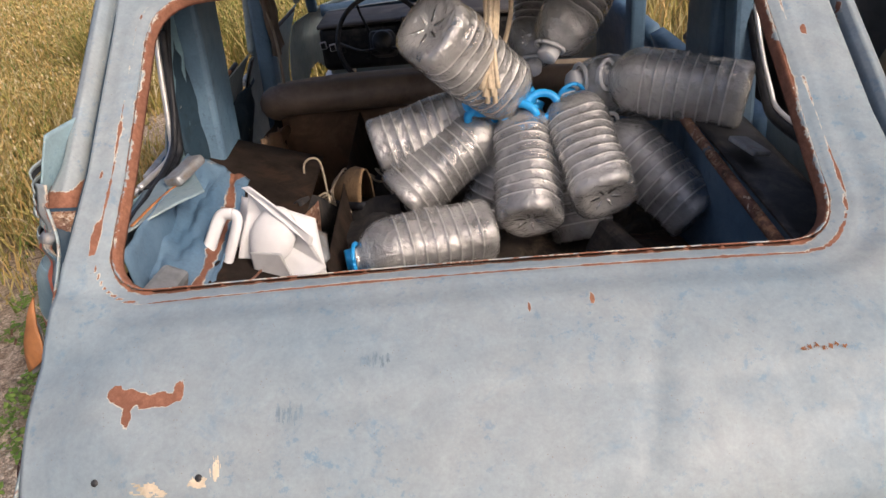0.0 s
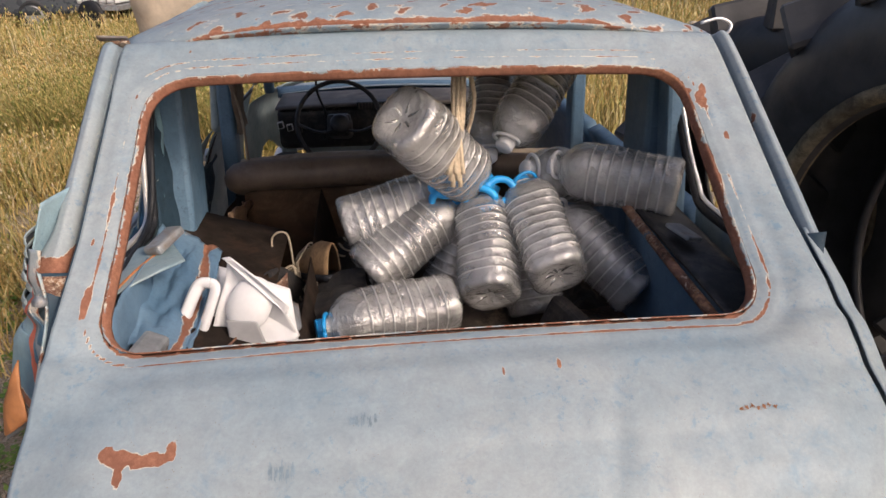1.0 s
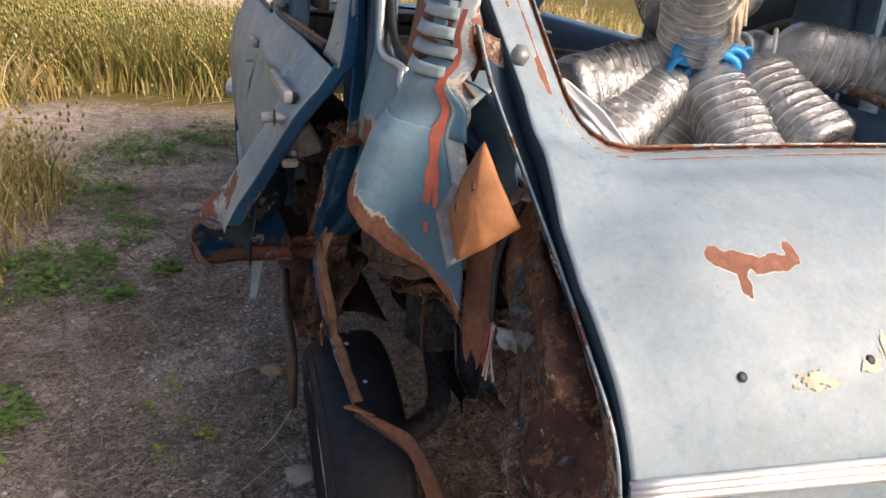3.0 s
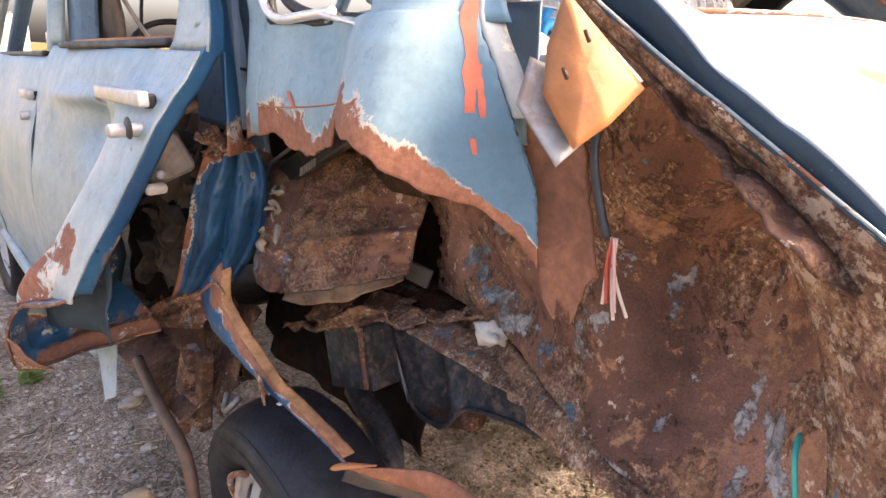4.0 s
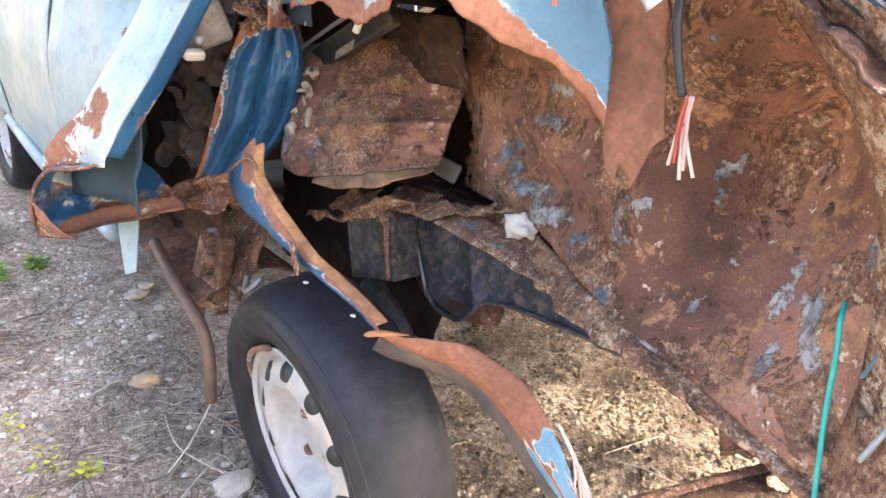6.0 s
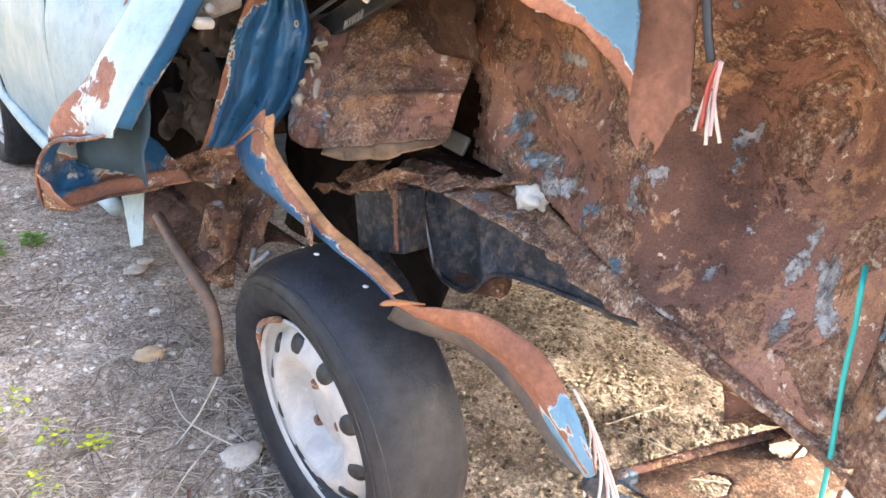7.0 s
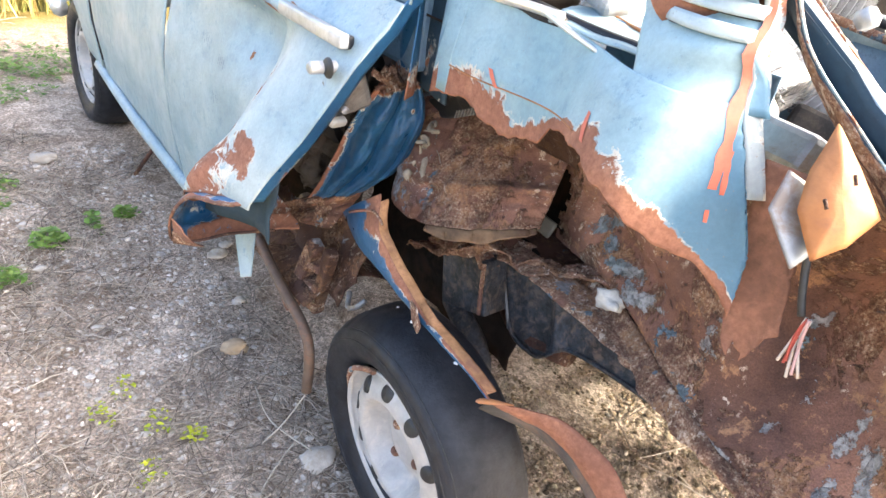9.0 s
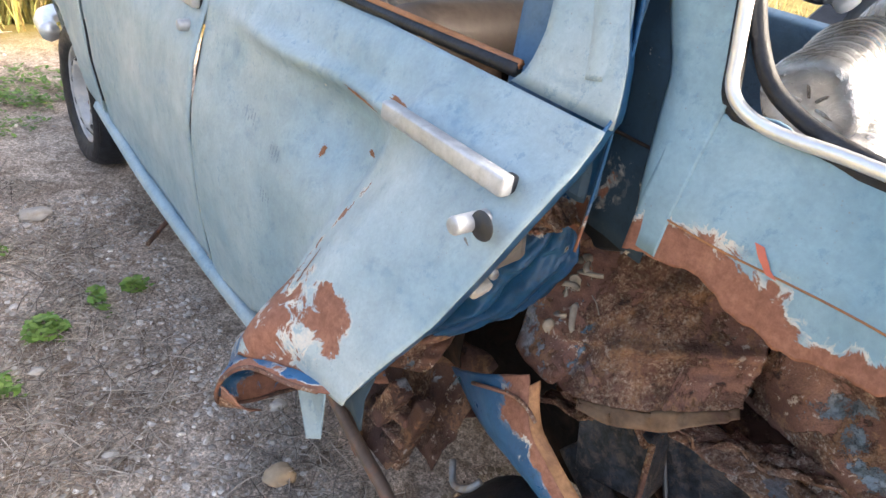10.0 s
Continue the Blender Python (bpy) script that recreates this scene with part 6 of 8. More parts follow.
def jamb(u, v):
    a, b = JAMB_FRONT[round(u * 60)], JAMB_REAR[round(u * 60)]
    out = Vector((-0.50, -0.80, 0.15))
    k = math.sin(min(1.0, 0.12 + u) * 2.9) ** 0.6
    lean = 0.50 * (u - 0.45) + 0.08 * math.sin(u * 6)
    h = 0.022 * math.sin(v * math.pi) + 0.016 * fbm((u * 1.4, v, 0), 3, 6) + 0.005 * abs(fbm((u * 2, v * 2, 4), 6, 2))
    for c, w, d in ((0.14, 0.07, -0.012), (0.33, 0.10, 0.018), (0.54, 0.055, -0.024), (0.74, 0.10, 0.012), (0.94, 0.030, 0.012)):
        h += k * d * math.exp(-((v - c + lean * (1 - abs(2 * v - 1)) + 0.03 * nz((u * 4, c * 9, 0), 1)) / w) ** 2)
    return a.lerp(b, v) + out * h + Vector((0, 0, 0.012 * nz((v * 5, 1, 0), 1) * max(0.0, 1 - u * 6)))


def jamb_rust(u, v, p):
    r = 0.78 * smooth01(0.16, 0.0, u) + 0.66 * smooth01(0.86, 1.0, u) + 0.60 * smooth01(0.20, 0.02, v) * (0.6 + 0.4 * u)
    r += 0.55 * math.exp(-((v - 0.82) / 0.06) ** 2 - ((u - 0.24) / 0.06) ** 2) + 0.34 * math.exp(-((v - 0.40) / 0.07) ** 2 - ((u - 0.22) / 0.10) ** 2)
    return r + 0.30 * math.exp(-((v - 0.30 - 0.2 * (u - 0.5)) / 0.05) ** 2) * smooth01(0.35, 0.7, u) + 0.10


jamb_ob = sheet("door_jamb", jamb, 60, 70, BLUE, car, "crumpled deep-blue door jamb, rusty at the folds", rust=jamb_rust, solid=0.003)
# brown tatters where the jamb has torn from the pillar
for k, (v0, w, h) in enumerate(((0.05, 0.30, 0.045), (0.34, 0.26, 0.060), (0.62, 0.34, 0.040))):
    sheet("jamb_tatter", lambda u, v, v0=v0, w=w, h=h, k=k: jamb(0.02, v0 + w * u) + Vector((0.012 * math.sin(v * 4 + k) - 0.012 + 0.012 * fbm((u, v, k), 5), -0.018 * math.sin(v * 3.1) + 0.010 * fbm((u, v, k + 3), 4), h * (v - 0.3) * (0.7 + 0.5 * nz((u * 5, k, 0), 1)))), 14, 12, RUST_DARK if k == 1 else RUST_GREY, jamb_ob, "torn brown rusty edge", solid=0.003)
sheet("jamb_hem", lambda u, v: jamb(1.0, u) + Vector((0.045 * v, 0.012 * v, -0.052 * v - 0.02 * v * fbm((u * 4, v, 0), 1.5, 5) + 0.008 * math.sin(v * 6))) + Vector((1, 0, 0)) * 0.010 * fbm((u * 3, v, 1), 2, 3), 40, 10, RUST, jamb_ob, "torn brown rusty hem", solid=0.003)
def jamb_fold(u, v):
    a, b = jamb(0.88, u), Vector((-0.735 + 0.10 * u, 1.345 - 0.17 * u, 0.545 + 0.020 * u))
    h = 0.016 * math.sin(v * 7 + u * 3) + 0.014 * fbm((u, v, 2), 4, 3) + 0.020 * math.exp(-((u - 0.45 - 0.2 * v) / 0.10) ** 2)
    return a.lerp(b, v) + Vector((-0.45, -0.6, 0.3)) * h * min(1.0, v * 4)


sheet("jamb_fold", jamb_fold, 30, 24, mat_rust("fold_rust", 0.15, 1.35, 1.0, 0.1), jamb_ob, "brown rusty fold running down to the door", solid=0.003)
# navy sheet added behind the post so the gap beside the jamb stays dark
sheet("pillar_gap_backing", lambda u, v: (-0.606 + 0.03 * v + 0.006 * fbm((u * 3, v, 0), 3, 2), 0.895 + 0.16 * v + 0.08 * smooth01(0.3, 1, u), 0.955 + 0.56 * u), 24, 8, NAVY, car, "dark navy backing added in the rear pillar gap", rust=lambda u, v, p: 0.35 + 0.2 * fbm(p, 8), solid=0.003)
sheet("jamb_upper", lambda u, v: (-0.628 + 0.045 * v + 0.012 * math.sin(v * 7 + u * 2) - 0.020 * math.exp(-(v / 0.16) ** 2), 0.955 + 0.13 * v + 0.05 * u * u, 0.945 + 0.45 * u), 26, 24, BLUE, car, "deep-blue upper jamb", rust=lambda u, v, p: 0.25 + 0.4 * smooth01(1.05, 0.95, p.z), solid=0.003)
# added black sheet: paints the shaded gap and closes off the bright view through
sheet("door_gap_shade", lambda u, v: (-0.565 + 0.02 * fbm((u * 3, v * 2, 0), 2, 4), 1.16 + 0.68 * u, 0.44 + 0.50 * v), 20, 14, SHADE_BLACK, car, "black sheet painting the shade behind the open door", solid=0.004)
box("pale_block", (-0.60, 1.335, 0.535), (0.035, 0.06, 0.045), STONE, car, "pale foam block in the sill", (14, 10, 25), 0.006)
tube("arch_inner", [(-0.690, 1.02, 0.70), (-0.695, 0.94, 0.745), (-0.697, 0.90, 0.738)], 0.003, RUST, car, "rust stalk", 5, 8)
# sill end: rusted ladder bracket, pipe stub and dark folds
br = box("ladder_bracket", (-0.655, 1.245, 0.40), (0.035, 0.040, 0.24), RUST, car, "rusted ladder bracket of the sill", (20, 4, 0), 0.006)
box("ladder_rail", (-0.645, 1.165, 0.43), (0.03, 0.03, 0.20), RUST_DARK, br, "", (14, 0, 0), 0.006)
for k in range(3):
    box("rung", (-0.652, 1.205, 0.35 + 0.055 * k), (0.032, 0.09, 0.020), RUST, br, "", (-12, 0, 0), 0.004)
sheet("sill_stump", lambda u, v: (-0.64 + 0.10 * v + 0.015 * fbm((u, v, 0), 5), 1.10 + 0.55 * u, 0.40 + 0.20 * v * (1 - 0.5 * u) + 0.02 * fbm((u, v, 5), 4)), 24, 12, RUST_DARK, car, "dark rusted sill remains", solid=0.004)
sheet("sill_under", lambda u, v: (-0.70 + 0.24 * v, 1.15 + 0.75 * u, 0.385 + 0.05 * math.sin(v * 3)), 16, 8, RUST_DARK, car, "", solid=0.004)
tube("jack_pipe", [(-0.70, 1.40, 0.43), (-0.715, 1.25, 0.40), (-0.72, 1.12, 0.37), (-0.722, 1.075, 0.335), (-0.722, 1.065, 0.28), (-0.722, 1.067, 0.205)], 0.0125, mat_plain("brown_pipe", (0.12, 0.085, 0.065), 0.6, 0.25, 30, 0.2, 0.3, (0.2, 0.1, 0.06)), car, "bent brown pipe at the sill", 12, 40)
tube("hook", [(-0.64, 1.06, 0.47), (-0.66, 1.03, 0.455), (-0.66, 1.00, 0.475), (-0.645, 0.99, 0.495)], 0.006, GREY_METAL, car, "small grey hook", 6, 14)

# wheel-arch lip: blue and rusty, following the tyre, then twisting off behind it


LIP_EDGE = spline([(-0.679, 0.943, 0.775), (-0.700, 0.903, 0.729), (-0.703, 0.84, 0.691), (-0.706, 0.748, 0.657), (-0.706, 0.671, 0.642), (-0.702, 0.600, 0.628), (-0.697, 0.560, 0.608)], 60)
LIP_LOW = spline([(-0.655, 1.095, 0.655), (-0.675, 1.02, 0.632), (-0.690, 0.93, 0.618), (-0.685, 0.86, 0.596), (-0.685, 0.77, 0.592), (-0.690, 0.68, 0.598), (-0.697, 0.565, 0.602)], 60)


def lip_front(u, v):
    e, w = LIP_EDGE[round(u * 60)], LIP_LOW[round(u * 60)]
    w = e.lerp(w, ip(u, (0, 1.0), (0.22, 0.85), (0.40, 0.5), (0.55, 0.28), (1, 0.25)))
    return e.lerp(w, v) + Vector((-0.014 * math.sin(v * 3.1) * (1 - u) + 0.003 * fbm((u, v, 0), 8), 0.0, 0.0))


lip = sheet("arch_lip", lip_front, 60, 10, BLUE, car, "torn blue wheel-arch lip with orange rust", rust=lambda u, v, p: 0.66 * math.exp(-((v) / 0.30) ** 2) * (0.8 + 0.9 * fbm((u * 6, 0, 0), 1.0, 9)) + 0.27 + 0.2 * smooth01(0.8, 1, u), solid=0.003)
plate("rust_tag", [(-0.716, 0.765, 0.668), (-0.724, 0.735, 0.672), (-0.730, 0.715, 0.650), (-0.726, 0.725, 0.628), (-0.718, 0.752, 0.636), (-0.714, 0.765, 0.65)], 0.003, RUST_ROUGH, lip, "orange rust tag", 0.003, None, 3, 0.004)
sheet("rust_hem", lambda u, v: Vector(lip_front(0.05 + 0.9 * u, 0)) + Vector((0.016 * v, -0.003 * v, 0.003 * v)) + Vector((-0.010, -0.004, 0.012)) * v * max(0.0, fbm((u * 5, 3, 0), 2)), 40, 4, mat_plain("hem_rust", (0.36, 0.185, 0.085), 0.85, 0.4, 40, 0, 0.7, (0.20, 0.095, 0.06), 0.3), lip, "torn rusty hem", solid=0.002)


def lip_rear(u, v):
    top = spline([(-0.697, 0.562, 0.606), (-0.665, 0.535, 0.602), (-0.620, 0.47, 0.605), (-0.605, 0.385, 0.592), (-0.600, 0.325, 0.540), (-0.60, 0.275, 0.475)], 30)[round(u * 30)]
    low = spline([(-0.697, 0.565, 0.602), (-0.660, 0.553, 0.575), (-0.610, 0.495, 0.552), (-0.600, 0.415, 0.530), (-0.598, 0.35, 0.487), (-0.598, 0.285, 0.455)], 30)[round(u * 30)]
    return top.lerp(low, v) + Vector((-0.014 * math.sin(v * math.pi) * math.sin(u * 3), 0, 0.004 * fbm((u * 3, v, 0), 3)))


lip2 = sheet("arch_lip", lip_rear, 30, 10, mat_paint("rusty_arch_paint", (0.10, 0.24, 0.36), (0.16, 0.30, 0.42), (0.05, 0.12, 0.2), 0.3), car, "twisted rusty rear end of the wheel-arch lip",
             rust=lambda u, v, p: 0.95 - 0.62 * smooth01(0.62, 0.80, u) * (0.8 + 0.9 * fbm((u * 3, v * 2, 0), 2.2, 4)), solid=0.003)
sheet("lip_fold", lambda u, v: Vector(lip_rear(0.02 + 0.96 * u, 1)) + Vector((0.004 * v, 0.020 * v, -0.034 * v * (1 - 0.6 * u))), 26, 4, mat_plain("dull_grey_sheet", (0.075, 0.075, 0.078), 0.6, 0.3, 25, 0.2, 0.3, (0.14, 0.10, 0.08)), lip2, "grey folded underside", solid=0.003)
tube("rust_tip", [(-0.712, 0.575, 0.600), (-0.697, 0.559, 0.606), (-0.668, 0.535, 0.606)], [0.002, 0.006, 0.007, 0.007, 0.005, 0.003, 0.002], RUST_ORANGE, lip2, "pale orange tip", 6, 6, 0.5)
box("lip_bracket", (-0.590, 0.275, 0.450), (0.03, 0.035, 0.03), BLACK_METAL, lip2, "dark end bracket", (20, 10, 30), 0.01)

# low rear crossmember with oval holes, bumper remains
def brace(u, v):
    a = Vector((-0.400, 0.345, 0.300)).lerp(Vector((0.035, 0.175, 0.315)), u)
    b = Vector((-0.420, 0.205, 0.295)).lerp(Vector((-0.09, 0.070, 0.305)), u)
    return a.lerp(b, v) + Vector((0, 0, 0.014 * math.sin(v * math.pi)))


def brace_keep(u, v, p):
    for cu, cv, ru, rv in ((0.28, 0.50, 0.105, 0.17), (0.75, 0.27, 0.10, 0.20)):
        if math.hypot((u - cu) / ru, (v - cv) / rv) < 1:
            return False
    return True


cross = sheet("crossmember", brace, 60, 30, mat_rust("cross_rust", 0.0, 0.60, 1.0, 0.40), car, "low rusty crossmember with oval holes", keep=brace_keep, solid=0.006)
tube("cross_rib", [brace(0.0, 0.96), brace(0.5, 1.0), brace(1.0, 0.98)], 0.014, RUST, cross, "", 8, 16)
tube("cross_rib", [brace(0.0, 0.02), brace(0.5, 0.0), brace(1.0, 0.02)], 0.012, RUST, cross, "", 8, 16)
sheet("rear_valance", lambda u, v: (-0.52 + 1.14 * u, 0.06 + 0.10 * v + 0.02 * math.sin(u * 3.1), 0.70 - 0.40 * v), 24, 10, RUST, car, "rusted rear valance", keep=lambda u, v, p: p.x > -0.16, solid=0.004)
sheet("boot_pan", lambda u, v: Vector((-0.490, 0.290 - 0.23 * u, 0.640)).lerp(Vector((-0.130 + 0.16 * u, 0.292 - 0.12 * u, 0.315)), v) + Vector((0.02, -0.01, 0.03)) * math.sin(v * 3.1) + Vector((0, 0.008, 0.010)) * fbm((u * 2, v * 2, 0), 2.5, 4), 30, 30, RUST_GREY, car, "rusted pan under the boot", solid=0.004)
def bumper(u, v):
    p = spline([(-0.535, 0.300, 0.352), (-0.505, 0.255, 0.345), (-0.455, 0.165, 0.34), (-0.36, 0.075, 0.34), (-0.2, 0.02, 0.345), (0.06, 0.0, 0.35), (0.5, 0.03, 0.36), (0.76, 0.22, 0.37)], 60)[round(u * 60)]
    n = Vector((-0.7, -0.7, 0)).normalized() if u < 0.4 else Vector((0, -1, 0))
    a = v * math.pi
    return p + n * 0.022 * math.sin(a) + Vector((0, 0, 0.045 * math.cos(a)))


sheet("rear_bumper", bumper, 60, 10, BUMPER, car, "scuffed pale rear bumper", rust=lambda u, v, p: 0.2, solid=0.003)
sheet("corner_skin", lambda u, v: (-0.560 + 0.05 * u, 0.052 - 0.045 * u, 0.60 - 0.14 * v + 0.05 * u), 10, 12, PAINT, car, "pale bent corner skin", rust=lambda u, v, p: 0.62 * math.exp(-(u / 0.15) ** 2), solid=0.003)

# cables
tube("wire_sheath", [(-0.606, 0.282, 1.10), (-0.626, 0.278, 1.04), (-0.632, 0.264, 0.995), (-0.634, 0.252, 0.968)], 0.0042, WIRE_BLACK, car, "black cable sheath of the missing lamp", 8, 16)
for k, (dx, dy, dz, mt) in enumerate(((0.004, 0.006, -0.062, WIRE_WHITE), (-0.004, -0.002, -0.052, WIRE_RED), (-0.008, -0.012, -0.060, WIRE_PINK), (0.002, -0.016, -0.066, WIRE_WHITE), (0.0, 0.0, -0.058, WIRE_RED), (-0.002, -0.008, -0.070, WIRE_WHITE))):
    a = Vector((-0.636 + dx * .2, 0.245 + dy * .2, 0.97))
    tube("lamp_wire", [a, a + Vector((dx * .4 + 0.002 * (k % 3 - 1), dy * .3 + 0.003 * (k % 2), dz * .45)), a + Vector((dx, dy, dz))], 0.0017, mt, car, "bundle of stripped lamp wires" if k == 0 else "", 5, 10)
tube("green_wire", [(-0.545, 0.105, 0.814), (-0.570, 0.098, 0.805), (-0.572, 0.091, 0.770), (-0.572, 0.083, 0.715), (-0.572, 0.069, 0.640), (-0.560, 0.060, 0.56), (-0.52, 0.055, 0.48), (-0.46, 0.055, 0.42)], 0.0024, WIRE_GREEN, car, "hanging turquoise wire", 8, 40)
for k in range(6):
    a = Vector((-0.60, 0.300 - 0.004 * k, 0.535 - 0.004 * k))
    tube("loose_wire", [a + Vector((0, 0.03, 0.03)), a, a + Vector((-0.008 * (k - 2), -0.012 * k, -0.055)), a + Vector((-0.006 - 0.003 * k, -0.02 - 0.007 * k, -0.10 - 0.012 * (k % 3)))], 0.0020, (WIRE_WHITE, WIRE_PINK)[k % 2], car, "bunch of pale loose wires" if k == 0 else "", 5, 14)

# ---- wheels ----
def car_wheel(centre, label, open_front):
    w = thing("wheel", (centre[0], centre[1], 0.0), label, "wheel", "car wheels")
    m = Matrix.Translation(centre) @ Matrix.Rotation(radians(-2.5 if open_front else 0), 4, 'Z') @ Matrix.Rotation(-radians(96 if open_front else 90), 4, 'Y')         # local z points outwards (-x)
    tyre_prof = [(0.172, 0.030), (0.182, 0.054), (0.200, 0.070), (0.222, 0.079), (0.242, 0.079), (0.256, 0.072), (0.2605, 0.067), (0.2615, 0.0645), (0.2650, 0.061), (0.2745, 0.042), (0.2800, 0.018), (0.2815, -0.035), (0.2790, -0.062), (0.2762, -0.066), (0.2765, -0.07), (0.272, -0.078), (0.258, -0.088), (0.232, -0.092), (0.200, -0.082), (0.180, -0.066), (0.172, -0.04)]
    vs, fs = lathe_mesh(tyre_prof, None, 96)
    vs2 = []
    for v in vs:
        low = smooth01(-0.20, -0.28, v.x)            # local x points up after the turn
        v.z *= 1 + 0.10 * low
        v.x = max(v.x, -0.272)
        k = 1 + 0.004 * nz(v, 9, 2)
        vs2.append(m @ Vector((v.x * k, v.y * k, v.z)))
    tyre = raw("tyre", vs2, fs, RUBBER, w, "worn black tyre with cracked shoulder")
    for r, h in ((0.2430, 0.0790), (0.2622, 0.0655)):
        ring = [m @ Vector(((r + 0.0012 * nz((k * 0.35, r * 90, 0), 1)) * math.cos(k * math.tau / 90), (r + 0.0012 * nz((k * 0.35, r * 90, 0), 1)) * math.sin(k * math.tau / 90), h + 0.0025 * nz((k * 0.3, 5, r * 50), 1))) for k in range(91)]
        ring = [p for p in ring if p.z > 0.03]
        tube("shoulder_crack", ring, 0.0011, WIRE_BLACK, tyre, "cracked shoulder line" if r < 0.25 else "", 4)
    rim_prof = [(0.0001, 0.030), (0.040, 0.028), (0.060, 0.018), (0.074, 0.008), (0.088, 0.012), (0.100, 0.036), (0.110, 0.056), (0.120, 0.062), (0.140, 0.056), (0.154, 0.046), (0.162, 0.036), (0.168, 0.038), (0.174, 0.046), (0.182, 0.052), (0.186, 0.057), (0.181, 0.060), (0.175, 0.052)]
    if open_front:                                  # the rim has sunk in the slipped tyre
        m = Matrix.Translation((0, -0.005, -0.006)) @ m
    rim = lathe("rim", rim_prof, RIM_WHITE, w, "dirty white pressed-steel rim", m, 72)
    for k in range(10):
        a = math.tau * k / 10 + 0.2
        lathe("vent_hole", [(0.0001, 0.0015), (0.0175, 0.0015), (0.0195, -0.004)], WIRE_BLACK, rim, "", m @ Matrix.Translation((0.146 * math.cos(a), 0.146 * math.sin(a), 0.0525)) @ Matrix.Rotation(radians(34), 4, Vector((-math.sin(a), math.cos(a), 0))), 16)
    for k in range(3):
        a = math.tau * k / 3 + 0.5
        lathe("wheel_bolt", [(0.0001, 0.016), (0.008, 0.016), (0.011, 0.012), (0.012, 0.0)], RUST, rim, "rusty wheel bolt", m @ Matrix.Translation((0.050 * math.cos(a), 0.050 * math.sin(a), 0.018)), 6)
    lathe("rim_well", [(0.155, 0.03), (0.150, -0.05), (0.176, -0.056)], RIM_WHITE, rim, "", m, 48)
    if open_front:
        # bent rusty flange standing off at the front where the tyre has come away
        pts = [m @ Vector((0.186 * math.cos(a), 0.186 * math.sin(a), 0.058 + 0.012 * math.sin((a - 0.2) * 3))) for a in [(0.35 + 1.5 * k / 20) for k in range(21)]]
        tube("bent_flange", [p + Vector((0, 0, 0)) for p in pts], 0.006, RUST, rim, "bent rusty flange", 6)
        for yy, zz, xx in ((0.825, 0.556, 0.02), (0.78, 0.555, -0.012), (0.725, 0.545, -0.02), (0.71, 0.52, 0.01), (0.90, 0.54, 0.0)):
            d = (Vector((0, yy, zz)) - Vector((0, centre[1], centre[2]))).normalized()
            c = Vector((centre[0] - xx, centre[1], centre[2])) + d * 0.2815
            part("paint_fleck", rock_mesh(c, (0.005 + 0.003 * nz((yy, 1, 0), 50), 0.006, 0.0014), yy * 9, 2), WHITE_PLASTIC, tyre, "white paint fleck", True)
    return w


car_wheel((-0.630, 0.780, 0.279), "rear wheel with white steel rim and worn black tyre", True)
car_wheel((-0.615, 3.316, 0.275), "front wheel with white steel rim standing on dry earth", False)
tube("axle_arm", [(-0.60, 0.795, 0.275), (-0.42, 0.83, 0.33), (-0.38, 1.0, 0.42)], 0.03, BLACK_METAL, car, "dark suspension arm", 8, 12)

# ---- bottles ----
def bottle_profile():
    pr = [(0.0001, 0.010), (0.022, 0.010), (0.040, 0.003), (0.060, 0.0), (0.069, 0.004), (0.0735, 0.013)]
    for k in range(8):
        z = 0.026 + 0.0255 * k
        pr += [(0.0742, z), (0.0742, z + 0.014), (0.0762, z + 0.0165), (0.0762, z + 0.0177), (0.0742, z + 0.020)]
    pr += [(0.0750, 0.233), (0.0745, 0.245), (0.070, 0.262), (0.060, 0.280), (0.044, 0.296), (0.029, 0.305), (0.0225, 0.309), (0.0225, 0.313), (0.027, 0.314), (0.027, 0.317), (0.0215, 0.318), (0.0215, 0.330)]
    return pr


def water_bottle(cap_mat, colour):
    b = thing("water_bottle", (0, 0, 0), "empty clear ribbed plastic water bottle with " + colour + " cap", "bottle", "bottles hung in the boot")
    def wob(w, h):
        dent = 1 + 0.03 * math.sin(2 * w + h * 30) * (0.03 < h < 0.25) + 0.055 * math.cos(4 * w) + 0.008 * math.sin(7 * w + h * 70)
        return dent
    prof_ = bottle_profile()
    vs, fs = lathe_mesh(prof_, None, 44, wob)
    raw("body", vs, fs, PET, b, "clear ribbed plastic", [1.0 if abs(prof_[i // 44][0] - 0.0762) < 1e-4 or prof_[i // 44][0] < 0.045 else 0.0 for i in range(len(vs))])
    lathe("cap", [(0.0001, 0.338), (0.022, 0.338), (0.0245, 0.335), (0.0245, 0.316), (0.0225, 0.314)], cap_mat, b, colour + " screw cap", None, 28)
    ring = [Vector((0.034 * math.cos(a * math.tau / 24) + 0.008, 0.034 * math.sin(a * math.tau / 24), 0.3125 + 0.012 * math.cos(a * math.tau / 24))) for a in range(25)]
    raw("handle_ring", *tube_mesh(ring, 0.005, 6), cap_mat, b, colour + " carrying ring")
    for k in range(6):
        a = math.tau * k / 6
        raw("base_rib", *tube_mesh([Vector((0.012 * math.cos(a), 0.012 * math.sin(a), 0.0115)), Vector((0.045 * math.cos(a), 0.045 * math.sin(a), 0.006)), Vector((0.066 * math.cos(a), 0.066 * math.sin(a), 0.0045))], 0.0035, 5), PET, b)
    return b


blue_bottle = water_bottle(CAP_BLUE, "blue")
white_bottle = water_bottle(WHITE_PLASTIC, "white")


